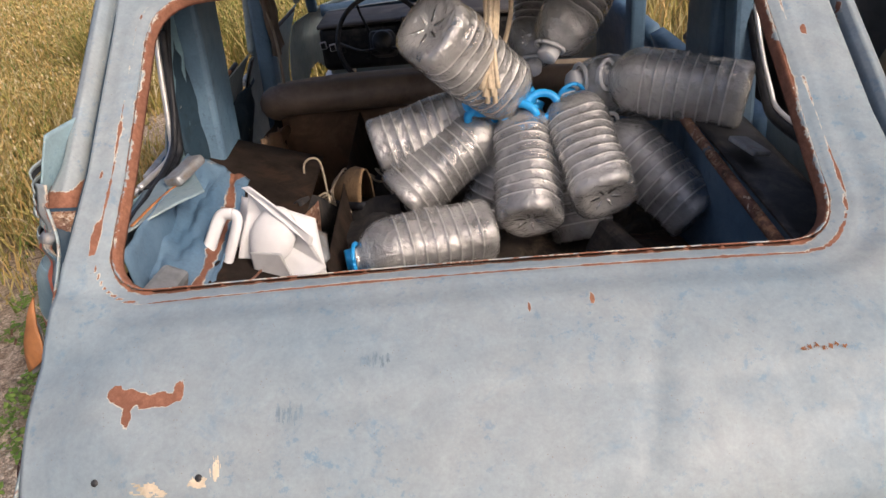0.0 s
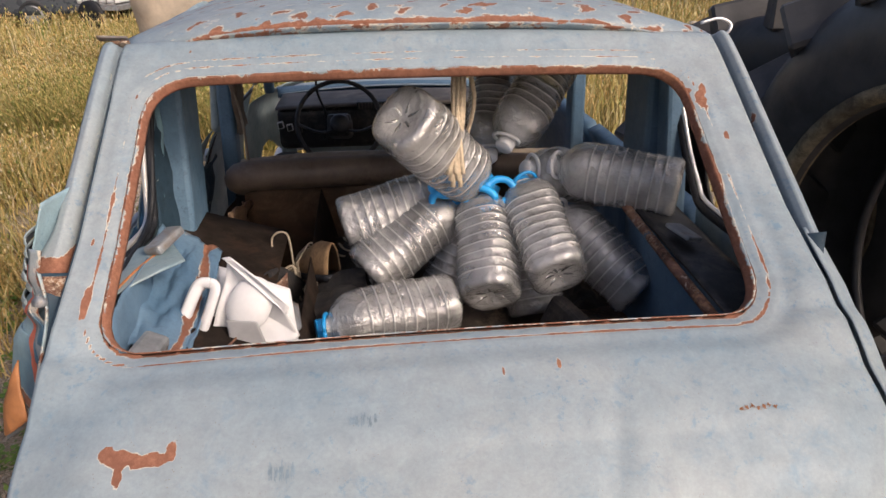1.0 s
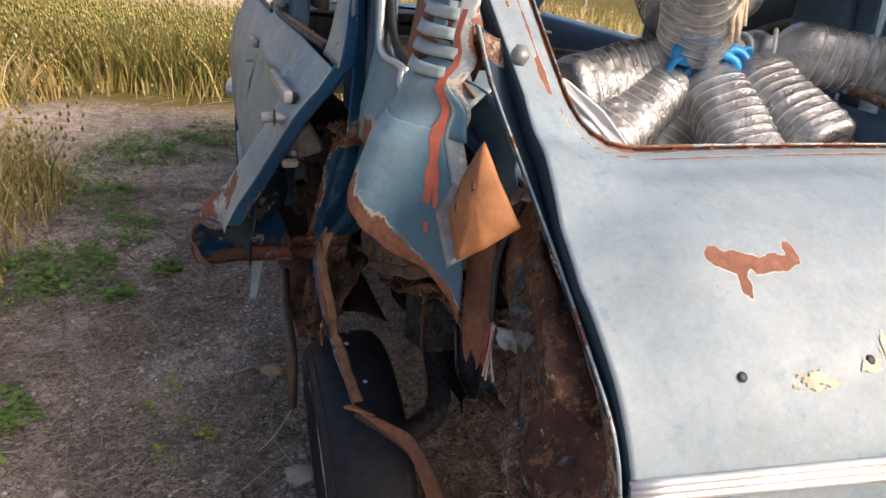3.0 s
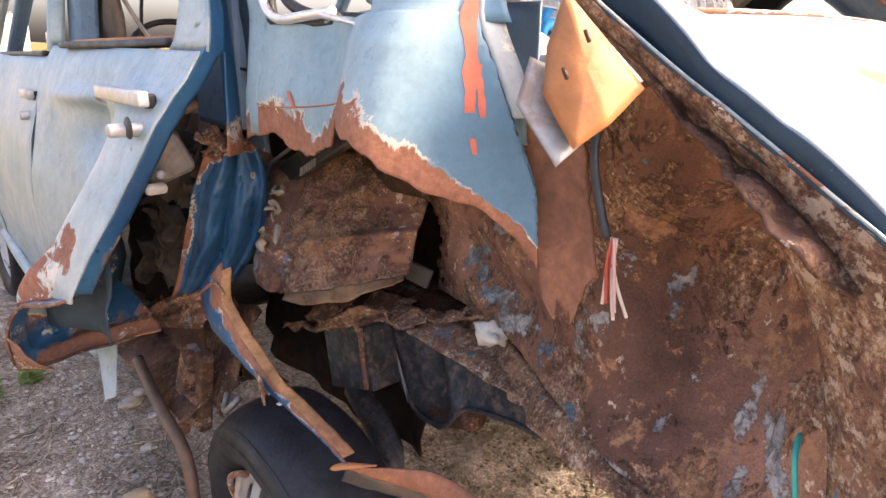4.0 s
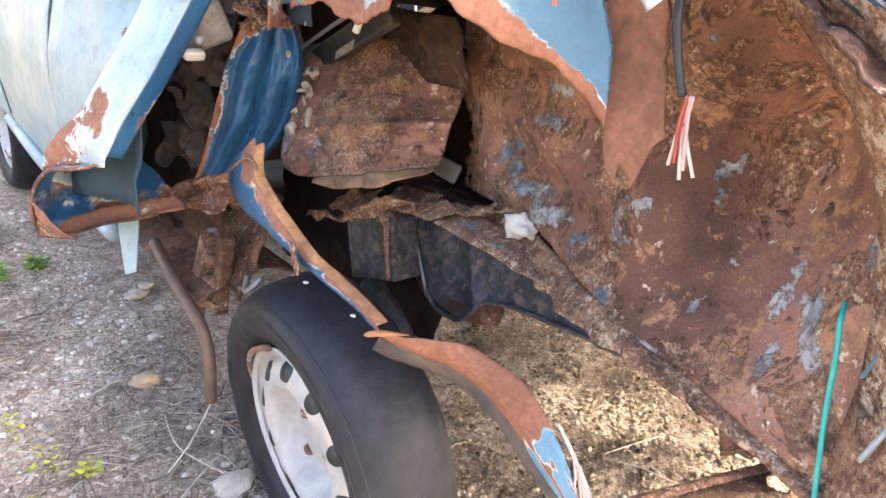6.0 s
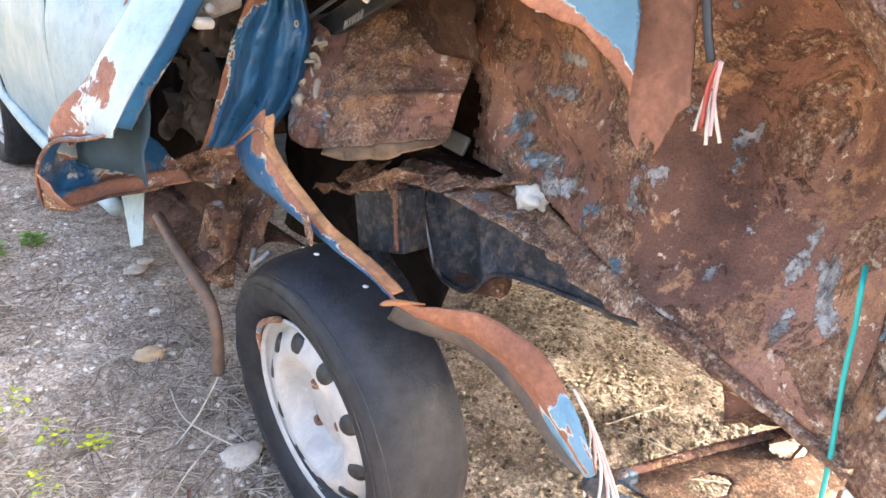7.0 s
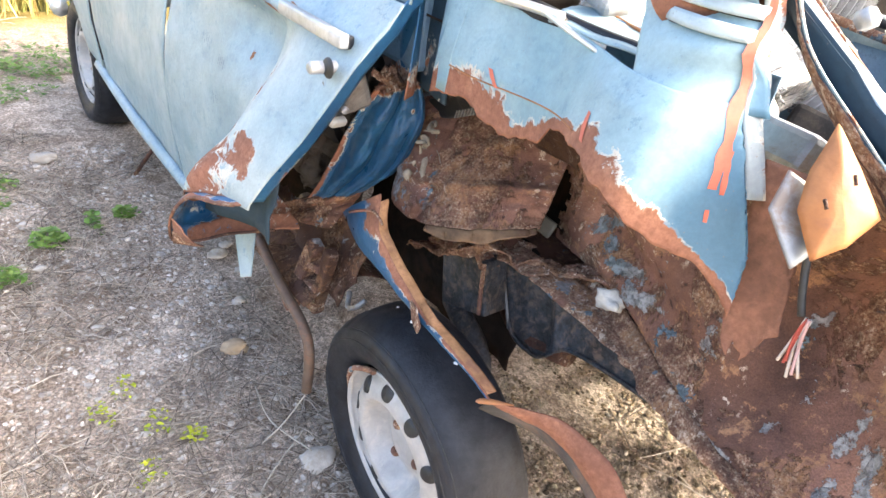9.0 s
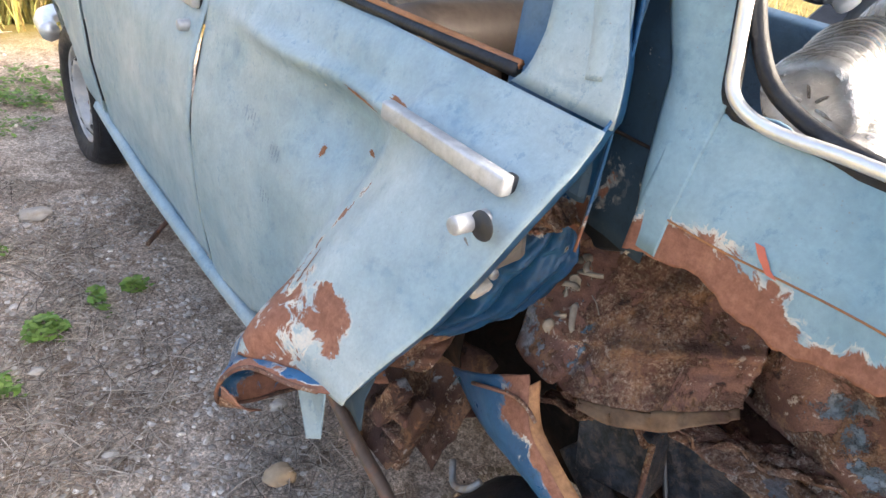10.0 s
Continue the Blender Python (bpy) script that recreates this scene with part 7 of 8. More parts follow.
def lay_bottle(src, neck, base, spin=0.0, size=1.0, used=[]):
    """Stands a bottle so that its mouth is near neck and its bottom lies towards base."""
    neck, base = Vector(neck), Vector(base)
    d = (neck - base).normalized()
    m = Matrix.Translation(neck - d * 0.33 * size) @ d.to_track_quat('Z', 'Y').to_matrix().to_4x4() @ Matrix.Rotation(spin, 4, 'Z') @ Matrix.Scale(size, 4)
    if src.name in used:
        return copy_thing(src, m)
    used.append(src.name)
    src.matrix_basis = m
    return src


KNOT = Vector((0.165, 0.940, 1.178))
lay_bottle(blue_bottle, (0.208, 0.985, 1.150), (0.185, 0.70, 0.985), 0.3)
lay_bottle(blue_bottle, (0.150, 0.985, 1.135), (-0.105, 0.86, 0.985), 1.1)
lay_bottle(blue_bottle, (0.315, 0.985, 1.170), (0.345, 0.70, 1.045), 2.0)
lay_bottle(white_bottle, (0.395, 0.985, 1.215), (0.675, 0.83, 1.195), 0.7)
lay_bottle(blue_bottle, (0.195, 0.985, 1.165), (-0.01, 0.80, 1.405), 2.6, 1.12)
lay_bottle(blue_bottle, (0.15, 1.01, 1.150), (-0.150, 0.96, 1.085), 0.2)
lay_bottle(white_bottle, (0.270, 1.01, 1.265), (0.430, 1.19, 1.42), 1.7)
lay_bottle(white_bottle, (0.400, 0.97, 1.10), (0.565, 0.78, 0.955), 0.9)
lay_bottle(blue_bottle, (-0.220, 0.655, 0.955), (0.10, 0.735, 0.955), 0.4)
lay_bottle(blue_bottle, (0.245, 1.04, 1.14), (0.10, 0.95, 0.86), 1.9)
lay_bottle(white_bottle, (0.31, 1.03, 1.11), (0.34, 0.86, 0.86), 2.9)
lay_bottle(white_bottle, (0.25, 1.12, 1.20), (0.30, 1.36, 1.36), 2.2)
lay_bottle(white_bottle, (0.335, 1.02, 1.195), (0.52, 1.10, 1.13), 1.2)

# the rope that holds them, tied under the roof
rope = thing("rope", (0.16, 0.95, 1.5), "frayed cream rope tied under the roof, holding the bottles", "rope")
for k in range(7):
    a = k * 0.9
    o = Vector((0.010 * math.cos(a), 0.010 * math.sin(a), 0))
    tube("strand", [Vector((0.140, 0.965, 1.545)) + o, Vector((0.130, 0.895, 1.45)) + o * 1.3, Vector((0.120, 0.830, 1.35)) + o * 0.8, Vector((0.112 + 0.006 * (k - 3), 0.800, 1.265 - 0.016 * (k % 3)))], 0.0055, ROPE, rope, "", 6, 14)
tube("strand", [Vector((0.135, 0.955, 1.54)), Vector((0.18, 0.965, 1.40)), KNOT + Vector((-0.03, 0, 0.05)), KNOT], 0.006, ROPE, rope, "", 6, 16)
tube("knot", [(0.085, 0.955, 1.50), (0.115, 0.95, 1.53), (0.14, 0.955, 1.52)], [0.006, 0.016, 0.02, 0.018, 0.012], SUEDE, rope, "dusty knot", 8, 4)
loops = thing("bottle_tie", KNOT, "blue plastic straps tying the bottle necks together", "strap")
for k in range(5):
    a = k * 1.25
    c = KNOT + Vector((0.078 * math.cos(a), 0.02 * math.sin(a), 0.02 * math.sin(a * 2)))
    ring = [c + Vector((0.036 * math.cos(t * math.tau / 18), -0.03 + 0.014 * math.sin(t * math.tau / 18 + a), 0.026 * math.sin(t * math.tau / 18))) for t in range(19)]
    raw("strap", *tube_mesh(ring, 0.0105, 6), CAP_BLUE, loops)

# white canister with a grip hole, lying on the boot rubbish
jug = thing("plastic_canister", (-0.40, 0.62, 0.90), "cut white plastic canister with a long grip hole", "canister")
jm = Matrix.Translation((-0.377, 0.600, 1.066)) @ Matrix(((0.994, 0.048, -0.101, 0), (-0.111, 0.443, -0.890, 0), (0.002, 0.895, 0.446, 0), (0, 0, 0, 1)))


def jug_at(px_, py_, h=0.0):
    """A point of the canister by its own right, up and outward axes, in centimetres."""
    return jm @ Vector((px_ * 0.01, py_ * 0.01, h * 0.01))


body = plate("body", [jug_at(-1.6, 9.0, 2), jug_at(2.4, 6.3, 3), jug_at(7.6, 2.4, 2), jug_at(9.6, -0.3, 1), jug_at(12.8, -6.8, -1), jug_at(10.2, -8.8, 0), jug_at(-2.9, -9.2, 0), jug_at(-6.2, -8.8, 0), jug_at(-4.2, -1.0, 1), jug_at(-2.4, 5.0, 1)], 0.004, WHITE_PLASTIC, jug, "white plastic body", 0.020)
bm = bmesh.new()
bmesh.ops.create_uvsphere(bm, u_segments=28, v_segments=16, radius=1.0)
bmesh.ops.transform(bm, matrix=jm @ Matrix.Translation((0.028, 0.000, 0.012)) @ Matrix.Rotation(radians(-24), 4, 'Z') @ Matrix.Diagonal((0.046, 0.062, 0.024, 1)), verts=bm.verts)
part("shoulder", bm, WHITE_PLASTIC, jug, "rounded shoulder", True)
grip = [jug_at(x, y, 2.2) for x, y in ((-5.0, 4.6), (-7.2, 4.4), (-8.8, 1.5), (-11.4, -5.2), (-11.8, -7.4), (-10.6, -9.2), (-8.6, -8.8), (-7.0, -6.0), (-4.4, 1.8), (-4.2, 4.0), (-5.0, 4.6))]
tube("grip", grip, 0.0095, WHITE_PLASTIC, jug, "moulded grip with a long hole", 8, 60, 1.4)
plate("fin", [jug_at(-2.2, 9.8, 3.5), jug_at(-0.6, 10.0, 4), jug_at(6.0, 5.0, 4.5), jug_at(11.6, -0.4, 3), jug_at(10.8, -2.0, 2.5), jug_at(4.0, 4.2, 3.5)], 0.004, WHITE_PLASTIC, jug, "cut edge", 0.003)
# grey colour here paints the shade in the white canister's recess
plate("recess", [jug_at(-1.5, -3.0, 3.2), jug_at(5.0, -3.4, 3.6), jug_at(6.5, -8.4, 1.5), jug_at(-1.0, -8.6, 1.5)], 0.003, mat_plain("shaded_plastic", (0.42, 0.43, 0.45), 0.5, 0.1, 30), jug, "recess with its shade painted grey", 0.0)
plate("base", [jug_at(-5, 8, -3), jug_at(10, 3, -4), jug_at(12, -9, -4), jug_at(-8, -9, -3)], 0.004, WHITE_PLASTIC, jug, "", -0.02)
lid = thing("plastic_offcut", (-0.30, 0.60, 0.93), "grey-white cut plastic corner piece", "plastic piece")
plate("lid_sheet", [(-0.335, 0.60, 0.98), (-0.285, 0.575, 0.975), (-0.255, 0.62, 0.985), (-0.265, 0.68, 1.01), (-0.315, 0.70, 1.03)], 0.004, GREY_METAL, lid, "", 0.02)
plate("white_sheet", [(-0.42, 0.72, 1.055), (-0.40, 0.735, 1.06), (-0.29, 0.68, 0.99), (-0.31, 0.66, 0.985)], 0.004, WHITE_PLASTIC, lid, "white plastic edge", 0.006)

# worn shoes and rubbish on the load floor
def shoe(at, turn, mat):
    s = thing("shoe", at, "worn " + ("tan suede" if mat is SUEDE else "black") + " shoe with loose laces", "shoe", "old shoes")
    m = Matrix.Translation(at) @ Euler((radians(-20), radians(10), radians(turn))).to_matrix().to_4x4()
    def upper(u, v):
        a = v * math.pi
        ln = (u - .5) * 0.26
        w = 0.042 * (1 - 0.5 * abs(2 * u - 1) ** 3) * (0.85 + 0.25 * u)
        h = ip(u, (0, 0.085), (0.3, 0.09), (0.5, 0.075), (0.75, 0.05), (1, 0.02))
        return m @ Vector((w * math.cos(a), ln, h * math.sin(a) + 0.012))
    sheet("upper", upper, 18, 12, mat, s, "", solid=0.004)
    sheet("sole", lambda u, v: m @ Vector(((v - .5) * 0.09 * (1 - 0.5 * abs(2 * u - 1) ** 3), (u - .5) * 0.275, 0.006)), 16, 6, RUBBER, s, "", solid=0.018)
    for k in range(4):
        a = Vector((0.02, 0.02 + 0.02 * k, 0.075 - 0.008 * k))
        tube("lace", [m @ a, m @ Vector((0, a.y + 0.01, a.z + 0.02)), m @ Vector((-0.025, a.y, a.z - 0.004)), m @ Vector((-0.05, a.y - 0.03 * k, a.z - 0.04))], 0.0032, LACE, s, "", 5, 12)
    return s


shoe(Vector((-0.255, 1.02, 0.90)), 25, SUEDE)
shoe(Vector((-0.345, 0.93, 0.88)), -20, CLOTH)
shoe(Vector((-0.20, 0.90, 0.86)), 60, CLOTH)
shoe(Vector((-0.10, 1.15, 0.90)), 110, CLOTH)
tube("lace_loop", [Vector((-0.36, 1.0, 0.94)), Vector((-0.36, 1.01, 1.03)), Vector((-0.32, 1.01, 1.04)), Vector((-0.31, 1.0, 0.95))], 0.003, LACE, None, "", 6, 20)
tagged(bpy.data.objects["lace_loop"], "dirty loose shoe lace loop among the shoes", "lace")

rubbish = sheet("rubbish_heap", lambda u, v: (-0.27 + 0.87 * u, 0.10 + 1.35 * v, 0.70 + 0.13 * smooth01(0, 0.25, v) * (0.8 + 0.5 * fbm((u * 2, v * 2.5, 0), 1.6, 5)) + 0.035 * fbm((u * 2, v * 3, 3), 6, 2)), 60, 60, TRASH, None, "", solid=0.0)
tagged(rubbish, "heap of dark dusty rubbish filling the boot", "rubbish", "", "stuff")
tool = thing("dark_case", (0.33, 0.62, 0.88), "dusty dark plastic case among the rubbish", "case")
box("case_body", (0.40, 0.62, 0.90), (0.05, 0.26, 0.09), CLOTH, tool, "", (10, 20, 28), 0.012)
tin = thing("label_strip", (0.26, 0.47, 0.95), "pale strip with an orange stain", "packaging")
box("strip_body", (0.285, 0.475, 0.985), (0.125, 0.028, 0.020), WHITE_PLASTIC, tin, "", (12, 14, -24), 0.004)
box("strip_stain", (0.262, 0.476, 0.996), (0.03, 0.022, 0.004), RUST_ORANGE, tin, "orange stain", (12, 14, -24), 0.001)
box("strip_stain", (0.300, 0.470, 0.993), (0.03, 0.020, 0.004), DASH_GREY, tin, "", (12, 14, -24), 0.001)
radio = thing("broken_radio", (-0.05, 1.20, 0.92), "broken dark car radio on the rubbish", "radio")
box("radio_case", (-0.06, 1.22, 0.98), (0.18, 0.10, 0.07), DASH, radio, "", (10, 8, 20), 0.008)
box("radio_front", (-0.08, 1.165, 0.985), (0.15, 0.012, 0.05), BLACK_METAL, radio, "", (10, 8, 20), 0.004)
cont = thing("rag_bundle", (-0.2, 0.78, 0.9), "crumpled black cloth bundle", "cloth")
part("cloth", rock_mesh((-0.16, 0.83, 0.88), (0.13, 0.12, 0.07), 3.3), CLOTH, cont, "", True)
# dried plants and rags inside the door jamb
FELT = mat_plain("dusty_grey_felt", (0.085, 0.072, 0.062), 0.95, 0.4, 35, 0, 0.8, (0.045, 0.036, 0.030))
rag = thing("rag_heap", (-0.62, 1.15, 0.60), "dark dusty rags stuffed in the open door", "cloth")
for k in range(9):
    c = (-0.61 + 0.04 * nz((k, 0, 0), 1.7), 1.12 + 0.035 * k + 0.02 * nz((k, 2, 0), 1.7), 0.92 - 0.035 * k)
    def fold(u, v, c=c, k=k):
        return (c[0] + (u - .5) * 0.10 + 0.02 * math.sin(v * 7 + k), c[1] + (v - .5) * 0.10, c[2] + 0.05 * math.sin(u * 5 + k) * math.cos(v * 4) + 0.02 * fbm((u, v, k), 4))
    sheet("rag", fold, 10, 10, (CLOTH, TRASH, FELT)[k % 3], rag, "", solid=0.003)
# torn grey felt hanging in the gap between door and jamb
for k, (y, z, w, h) in enumerate(((1.19, 0.865, 0.09, 0.10), (1.24, 0.79, 0.10, 0.12), (1.30, 0.73, 0.10, 0.11), (1.29, 0.68, 0.08, 0.09))):
    sheet("felt", lambda u, v, y=y, z=z, w=w, h=h, k=k: (-0.635 + 0.025 * math.sin(u * 4 + k) + 0.02 * fbm((u, v, k), 4), y + (u - .5) * w * (1 - 0.4 * v) - 0.03 * v, z + h * (0.5 - v) * (1 + 0.3 * nz((u * 5, k, 0), 1)) + 0.01 * fbm((u, v, k + 5), 6)), 14, 14, FELT, rag, "torn grey felt", solid=0.004)
straw = []
for k in range(30):
    c = Vector((-0.535 + 0.010 * random.uniform(-1, 1), 1.000 + 0.02 * random.uniform(-1, 1), 0.80 + 0.06 * random.uniform(-1, 1)))
    d = Vector((random.uniform(-.6, .6), random.uniform(-1, 1), random.uniform(-1, .4))).normalized() * random.uniform(0.02, 0.06)
    straw.append((c, c + d))

# white stone on the rusty ledge
st = part("stone", rock_mesh((-0.402, 0.590, 0.692), (0.021, 0.024, 0.021), 4.2, 8, 0.7), mat_plain("white_stone", (0.68, 0.66, 0.62), 0.9, 0.15, 60, 0, 0.5), None, "", True)
tagged(st, "white stone stuck in a crack of the rusty ledge", "stone")


# ---- ground ----
def ground_z(x, y):
    z = 0.018 * noise.noise(Vector((x * 1.1, y * 1.1, 0))) + 0.008 * noise.noise(Vector((x * 4.5, y * 4.5, 3)))
    return z + 0.009 * noise.noise(Vector((x * 13, y * 13, 5))) + 0.006 * noise.noise(Vector((x * 31, y * 31, 8)))


def make_ground():
    xs = np.concatenate([[-400, -150, -60, -30, -18, -12, -9], np.arange(-7, -2.0, 0.14), np.arange(-2.0, -0.3, 0.016), np.arange(-0.3, 5.01, 0.14), [7, 10, 15, 30, 80, 400]])
    ys = np.concatenate([[-400, -100, -30, -10, -5, -3], np.arange(-2, -0.1, 0.14), np.arange(-0.1, 3.2, 0.016), np.arange(3.2, 9.01, 0.14), [10, 12, 15, 20, 30, 50, 100, 400]])
    vs = [(x, y, ground_z(x, y) if -7 <= x <= 5 and -2 <= y <= 9 else 0.0) for x in xs for y in ys]
    ny = len(ys)
    fs = [(i * ny + j, (i + 1) * ny + j, (i + 1) * ny + j + 1, i * ny + j + 1) for i in range(len(xs) - 1) for j in range(ny - 1)]
    ob = raw("ground", vs, fs, GROUND)
    return tagged(ob, "dry stony earth running out into a grassy field", "ground", "", "structure")


make_ground()


def pebbles(name, n, box_, size, mat, label, seed, flat=0.6, sink=0.3):
    rng = random.Random(seed)
    base = bmesh.new()
    bmesh.ops.create_icosphere(base, subdivisions=1, radius=1.0)
    bv = [v.co.copy() for v in base.verts]
    bf = [[v.index for v in f.verts] for f in base.faces]
    base.free()
    vs, fs = [], []
    for _ in range(n):
        x, y = rng.uniform(box_[0], box_[1]), rng.uniform(box_[2], box_[3])
        s = size * (0.45 + 1.6 * rng.random() ** 4)
        sx, sy, sz, a = s * rng.uniform(.7, 1.3), s * rng.uniform(.7, 1.3), s * flat * rng.uniform(.6, 1.2), rng.uniform(0, 6.3)
        ca, sa, o, sd = math.cos(a), math.sin(a), len(vs), rng.uniform(0, 90)
        z0 = ground_z(x, y) + sz * (1 - 2 * sink)
        for v in bv:
            k = 1 + 0.5 * noise.noise(v * 1.4 + Vector((sd, 0, 0)))
            px_, py_ = v.x * sx * k, v.y * sy * k
            vs.append((x + px_ * ca - py_ * sa, y + px_ * sa + py_ * ca, z0 + v.z * sz * k))
        fs += [[o + i for i in f] for f in bf]
    ob = raw(name, vs, fs, mat, None, "", None, 0, False)
    return tagged(ob, label, "gravel", "", "stuff")


GRAVEL = mat_islands("grey_gravel", (0.18, 0.15, 0.125), (0.36, 0.32, 0.28), (0.52, 0.48, 0.43), (0.27, 0.23, 0.19), (0.66, 0.62, 0.57), bump=0.4)
GRAVEL_GOLD = mat_islands("golden_gravel", (0.06, 0.045, 0.03), (0.22, 0.165, 0.105), (0.40, 0.33, 0.235), (0.11, 0.08, 0.05), (0.48, 0.42, 0.33), bump=0.4)
pebbles("gravel", 16000, (-1.8, -0.62, 0.45, 3.0), 0.0050, GRAVEL, "fine grey gravel strewn on the earth", 1)
pebbles("gravel", 22000, (-0.66, 0.60, -0.15, 1.25), 0.0043, GRAVEL_GOLD, "golden gravel behind the wheel", 2)
pebbles("gravel", 700, (-3.2, -0.7, 0.3, 5.0), 0.009, GRAVEL, "scattered grey pebbles", 3)

for k, (x, y, s, mt) in enumerate(((-0.714, 1.496, 0.040, STONE_TAN), (-0.585, 1.975, 0.034, STONE), (-0.535, 2.03, 0.026, STONE), (-0.70, 1.02, 0.045, STONE), (-0.95, 2.9, 0.05, STONE), 
                                   (-1.02, 1.75, 0.018, STONE), (-0.9, 1.25, 0.016, STONE), (-1.1, 2.1, 0.02, STONE), (-0.62, 1.70, 0.024, STONE), (-0.55, 1.86, 0.02, STONE))):
    ob = part("stone", rock_mesh((x, y, ground_z(x, y) + s * 0.22), (s, s * 0.75, s * 0.42), k * 2.3), mt, None, "", True)
    tagged(ob, "tan stone lying on dry earth" if mt is STONE_TAN else "pale stone lying on dry earth", "stone", "stones on the ground")

# dry twigs and stalks
def twigs(name, n, box_, mat, label, seed, lmin=0.03, lmax=0.14, r=0.0011):
    rng = random.Random(seed)
    vs, fs = [], []
    def add(a, b, c, r):
        o = len(vs)
        pts = [a, b, c]
        d = (c - a).normalized()
        s = d.cross(Vector((0, 0, 1)))
        s = s.normalized() if s.length > 0.1 else Vector((1, 0, 0))
        t = s.cross(d)
        for p in pts:
            for k in range(3):
                w = math.tau * k / 3
                vs.append(p + r * (s * math.cos(w) + t * math.sin(w)))
        for i in range(2):
            for k in range(3):
                fs.append((o + i * 3 + k, o + i * 3 + (k + 1) % 3, o + i * 3 + 3 + (k + 1) % 3, o + i * 3 + 3 + k))
    for _ in range(n):
        x, y = rng.uniform(box_[0], box_[1]), rng.uniform(box_[2], box_[3])
        if noise.noise(Vector((x * 2.2, y * 2.2, seed))) < -0.12:
            continue
        ln, a = rng.uniform(lmin, lmax), rng.uniform(0, 6.3)
        p = Vector((x, y, ground_z(x, y) + 0.004))
        d = Vector((math.cos(a), math.sin(a), rng.uniform(-0.02, 0.16)))
        add(p, p + d * ln * 0.5 + Vector((rng.uniform(-.01, .01), rng.uniform(-.01, .01), 0.006)), p + d * ln + Vector((0, 0, -0.01 * rng.random())), r * rng.uniform(0.6, 1.5))
    for a, b in (straw if seed == 1 else []):
        add(a, (a + b) / 2 + Vector((0, 0, 0.004)), b, 0.0012)
    ob = raw(name, vs, fs, mat)
    return tagged(ob, label, "twigs", "", "stuff")


TWIG = mat_islands("dry_twigs", (0.10, 0.08, 0.065), (0.30, 0.26, 0.22), (0.52, 0.46, 0.39), (0.19, 0.15, 0.12))
twigs("dry_twigs", 11000, (-1.8, -0.55, 0.6, 3.2), TWIG, "thin dry twigs and grass stems on the earth", 1, 0.03, 0.12, 0.0011)
twigs("dry_twigs", 1500, (-3.4, -0.8, -0.2, 5.2), TWIG, "dry stems littering the yard", 2, 0.05, 0.2, 0.0015)
twigs("dry_straw", 60, (-0.6, 0.2, 0.0, 0.9), TWIG, "dry straws on the golden gravel", 3, 0.06, 0.2, 0.002)
for k, pts in enumerate((((-0.70, 1.10, 0.03), (-0.83, 1.02, 0.012), (-0.90, 0.92, 0.02), (-0.88, 0.80, 0.02)), ((-0.715, 1.06, 0.22), (-0.76, 1.09, 0.10), (-0.80, 1.12, 0.02)), ((-0.86, 0.90, 0.10), (-0.863, 0.905, 0.05), (-0.866, 0.91, 0.0)), ((-0.72, 1.02, 0.05), (-0.76, 1.16, 0.04), (-0.74, 1.30, 0.03)))):
    ob = tube("dry_stalk", pts, 0.0035 if k == 2 else 0.0022, mat_plain("pale_stalk", (0.40, 0.36, 0.30), 0.8) if k != 2 else RUST_DARK, None, "", 5, 18)
    tagged(ob, "long bent dry stalk beside the wheel" if k != 2 else "dark stick standing in the earth", "stalk", "stalks by the wheel")

# grass of the field and low green weeds
def blades(name, n, place, hmin, hmax, mat, label, seed, width=0.004, lean=0.35, heads=0.0):
    rng = random.Random(seed)
    vs, fs = [], []
    made = 0
    while made < n:
        x, y, k = place(rng)
        if k <= 0 or rng.random() > k:
            made += 0.02
            continue
        made += 1
        h = rng.uniform(hmin, hmax) * (0.35 + 0.65 * k)
        a, t = rng.uniform(0, 6.3), rng.uniform(0, 6.3)
        l = lean * rng.random() * h
        w = width * rng.uniform(0.6, 1.4) * (1 + 0.12 * math.hypot(x + 1, y))
        dx, dy = math.cos(a) * w, math.sin(a) * w
        z = ground_z(x, y) if -7 < x < 5 and -2 < y < 9 else 0.0
        o = len(vs)
        mx_, my_ = x + math.cos(t) * l * 0.35, y + math.sin(t) * l * 0.35
        vs += [(x - dx, y - dy, z), (x + dx, y + dy, z), (mx_ + dx * .8, my_ + dy * .8, z + h * 0.6), (mx_ - dx * .8, my_ - dy * .8, z + h * 0.6), (x + math.cos(t) * l, y + math.sin(t) * l, z + h)]
        fs += [(o, o + 1, o + 2, o + 3), (o + 3, o + 2, o + 4)]
        if rng.random() < heads:
            c = Vector((x + math.cos(t) * l, y + math.sin(t) * l, z + h))
            o = len(vs)
            r = 0.006 * (1 + 0.10 * math.hypot(x + 1, y))
            vs += [c + Vector((r, 0, 0)), c + Vector((0, r, 0.3 * r)), c + Vector((-r, 0, 0)), c + Vector((0, -r, 0.3 * r)), c + Vector((0, 0, 2.6 * r)), c - Vector((0, 0, 2 * r))]
            for i in range(4):
                fs += [(o + i, o + (i + 1) % 4, o + 4), (o + (i + 1) % 4, o + i, o + 5)]
    ob = raw(name, vs, fs, mat)
    return tagged(ob, label, "grass", "", "stuff")


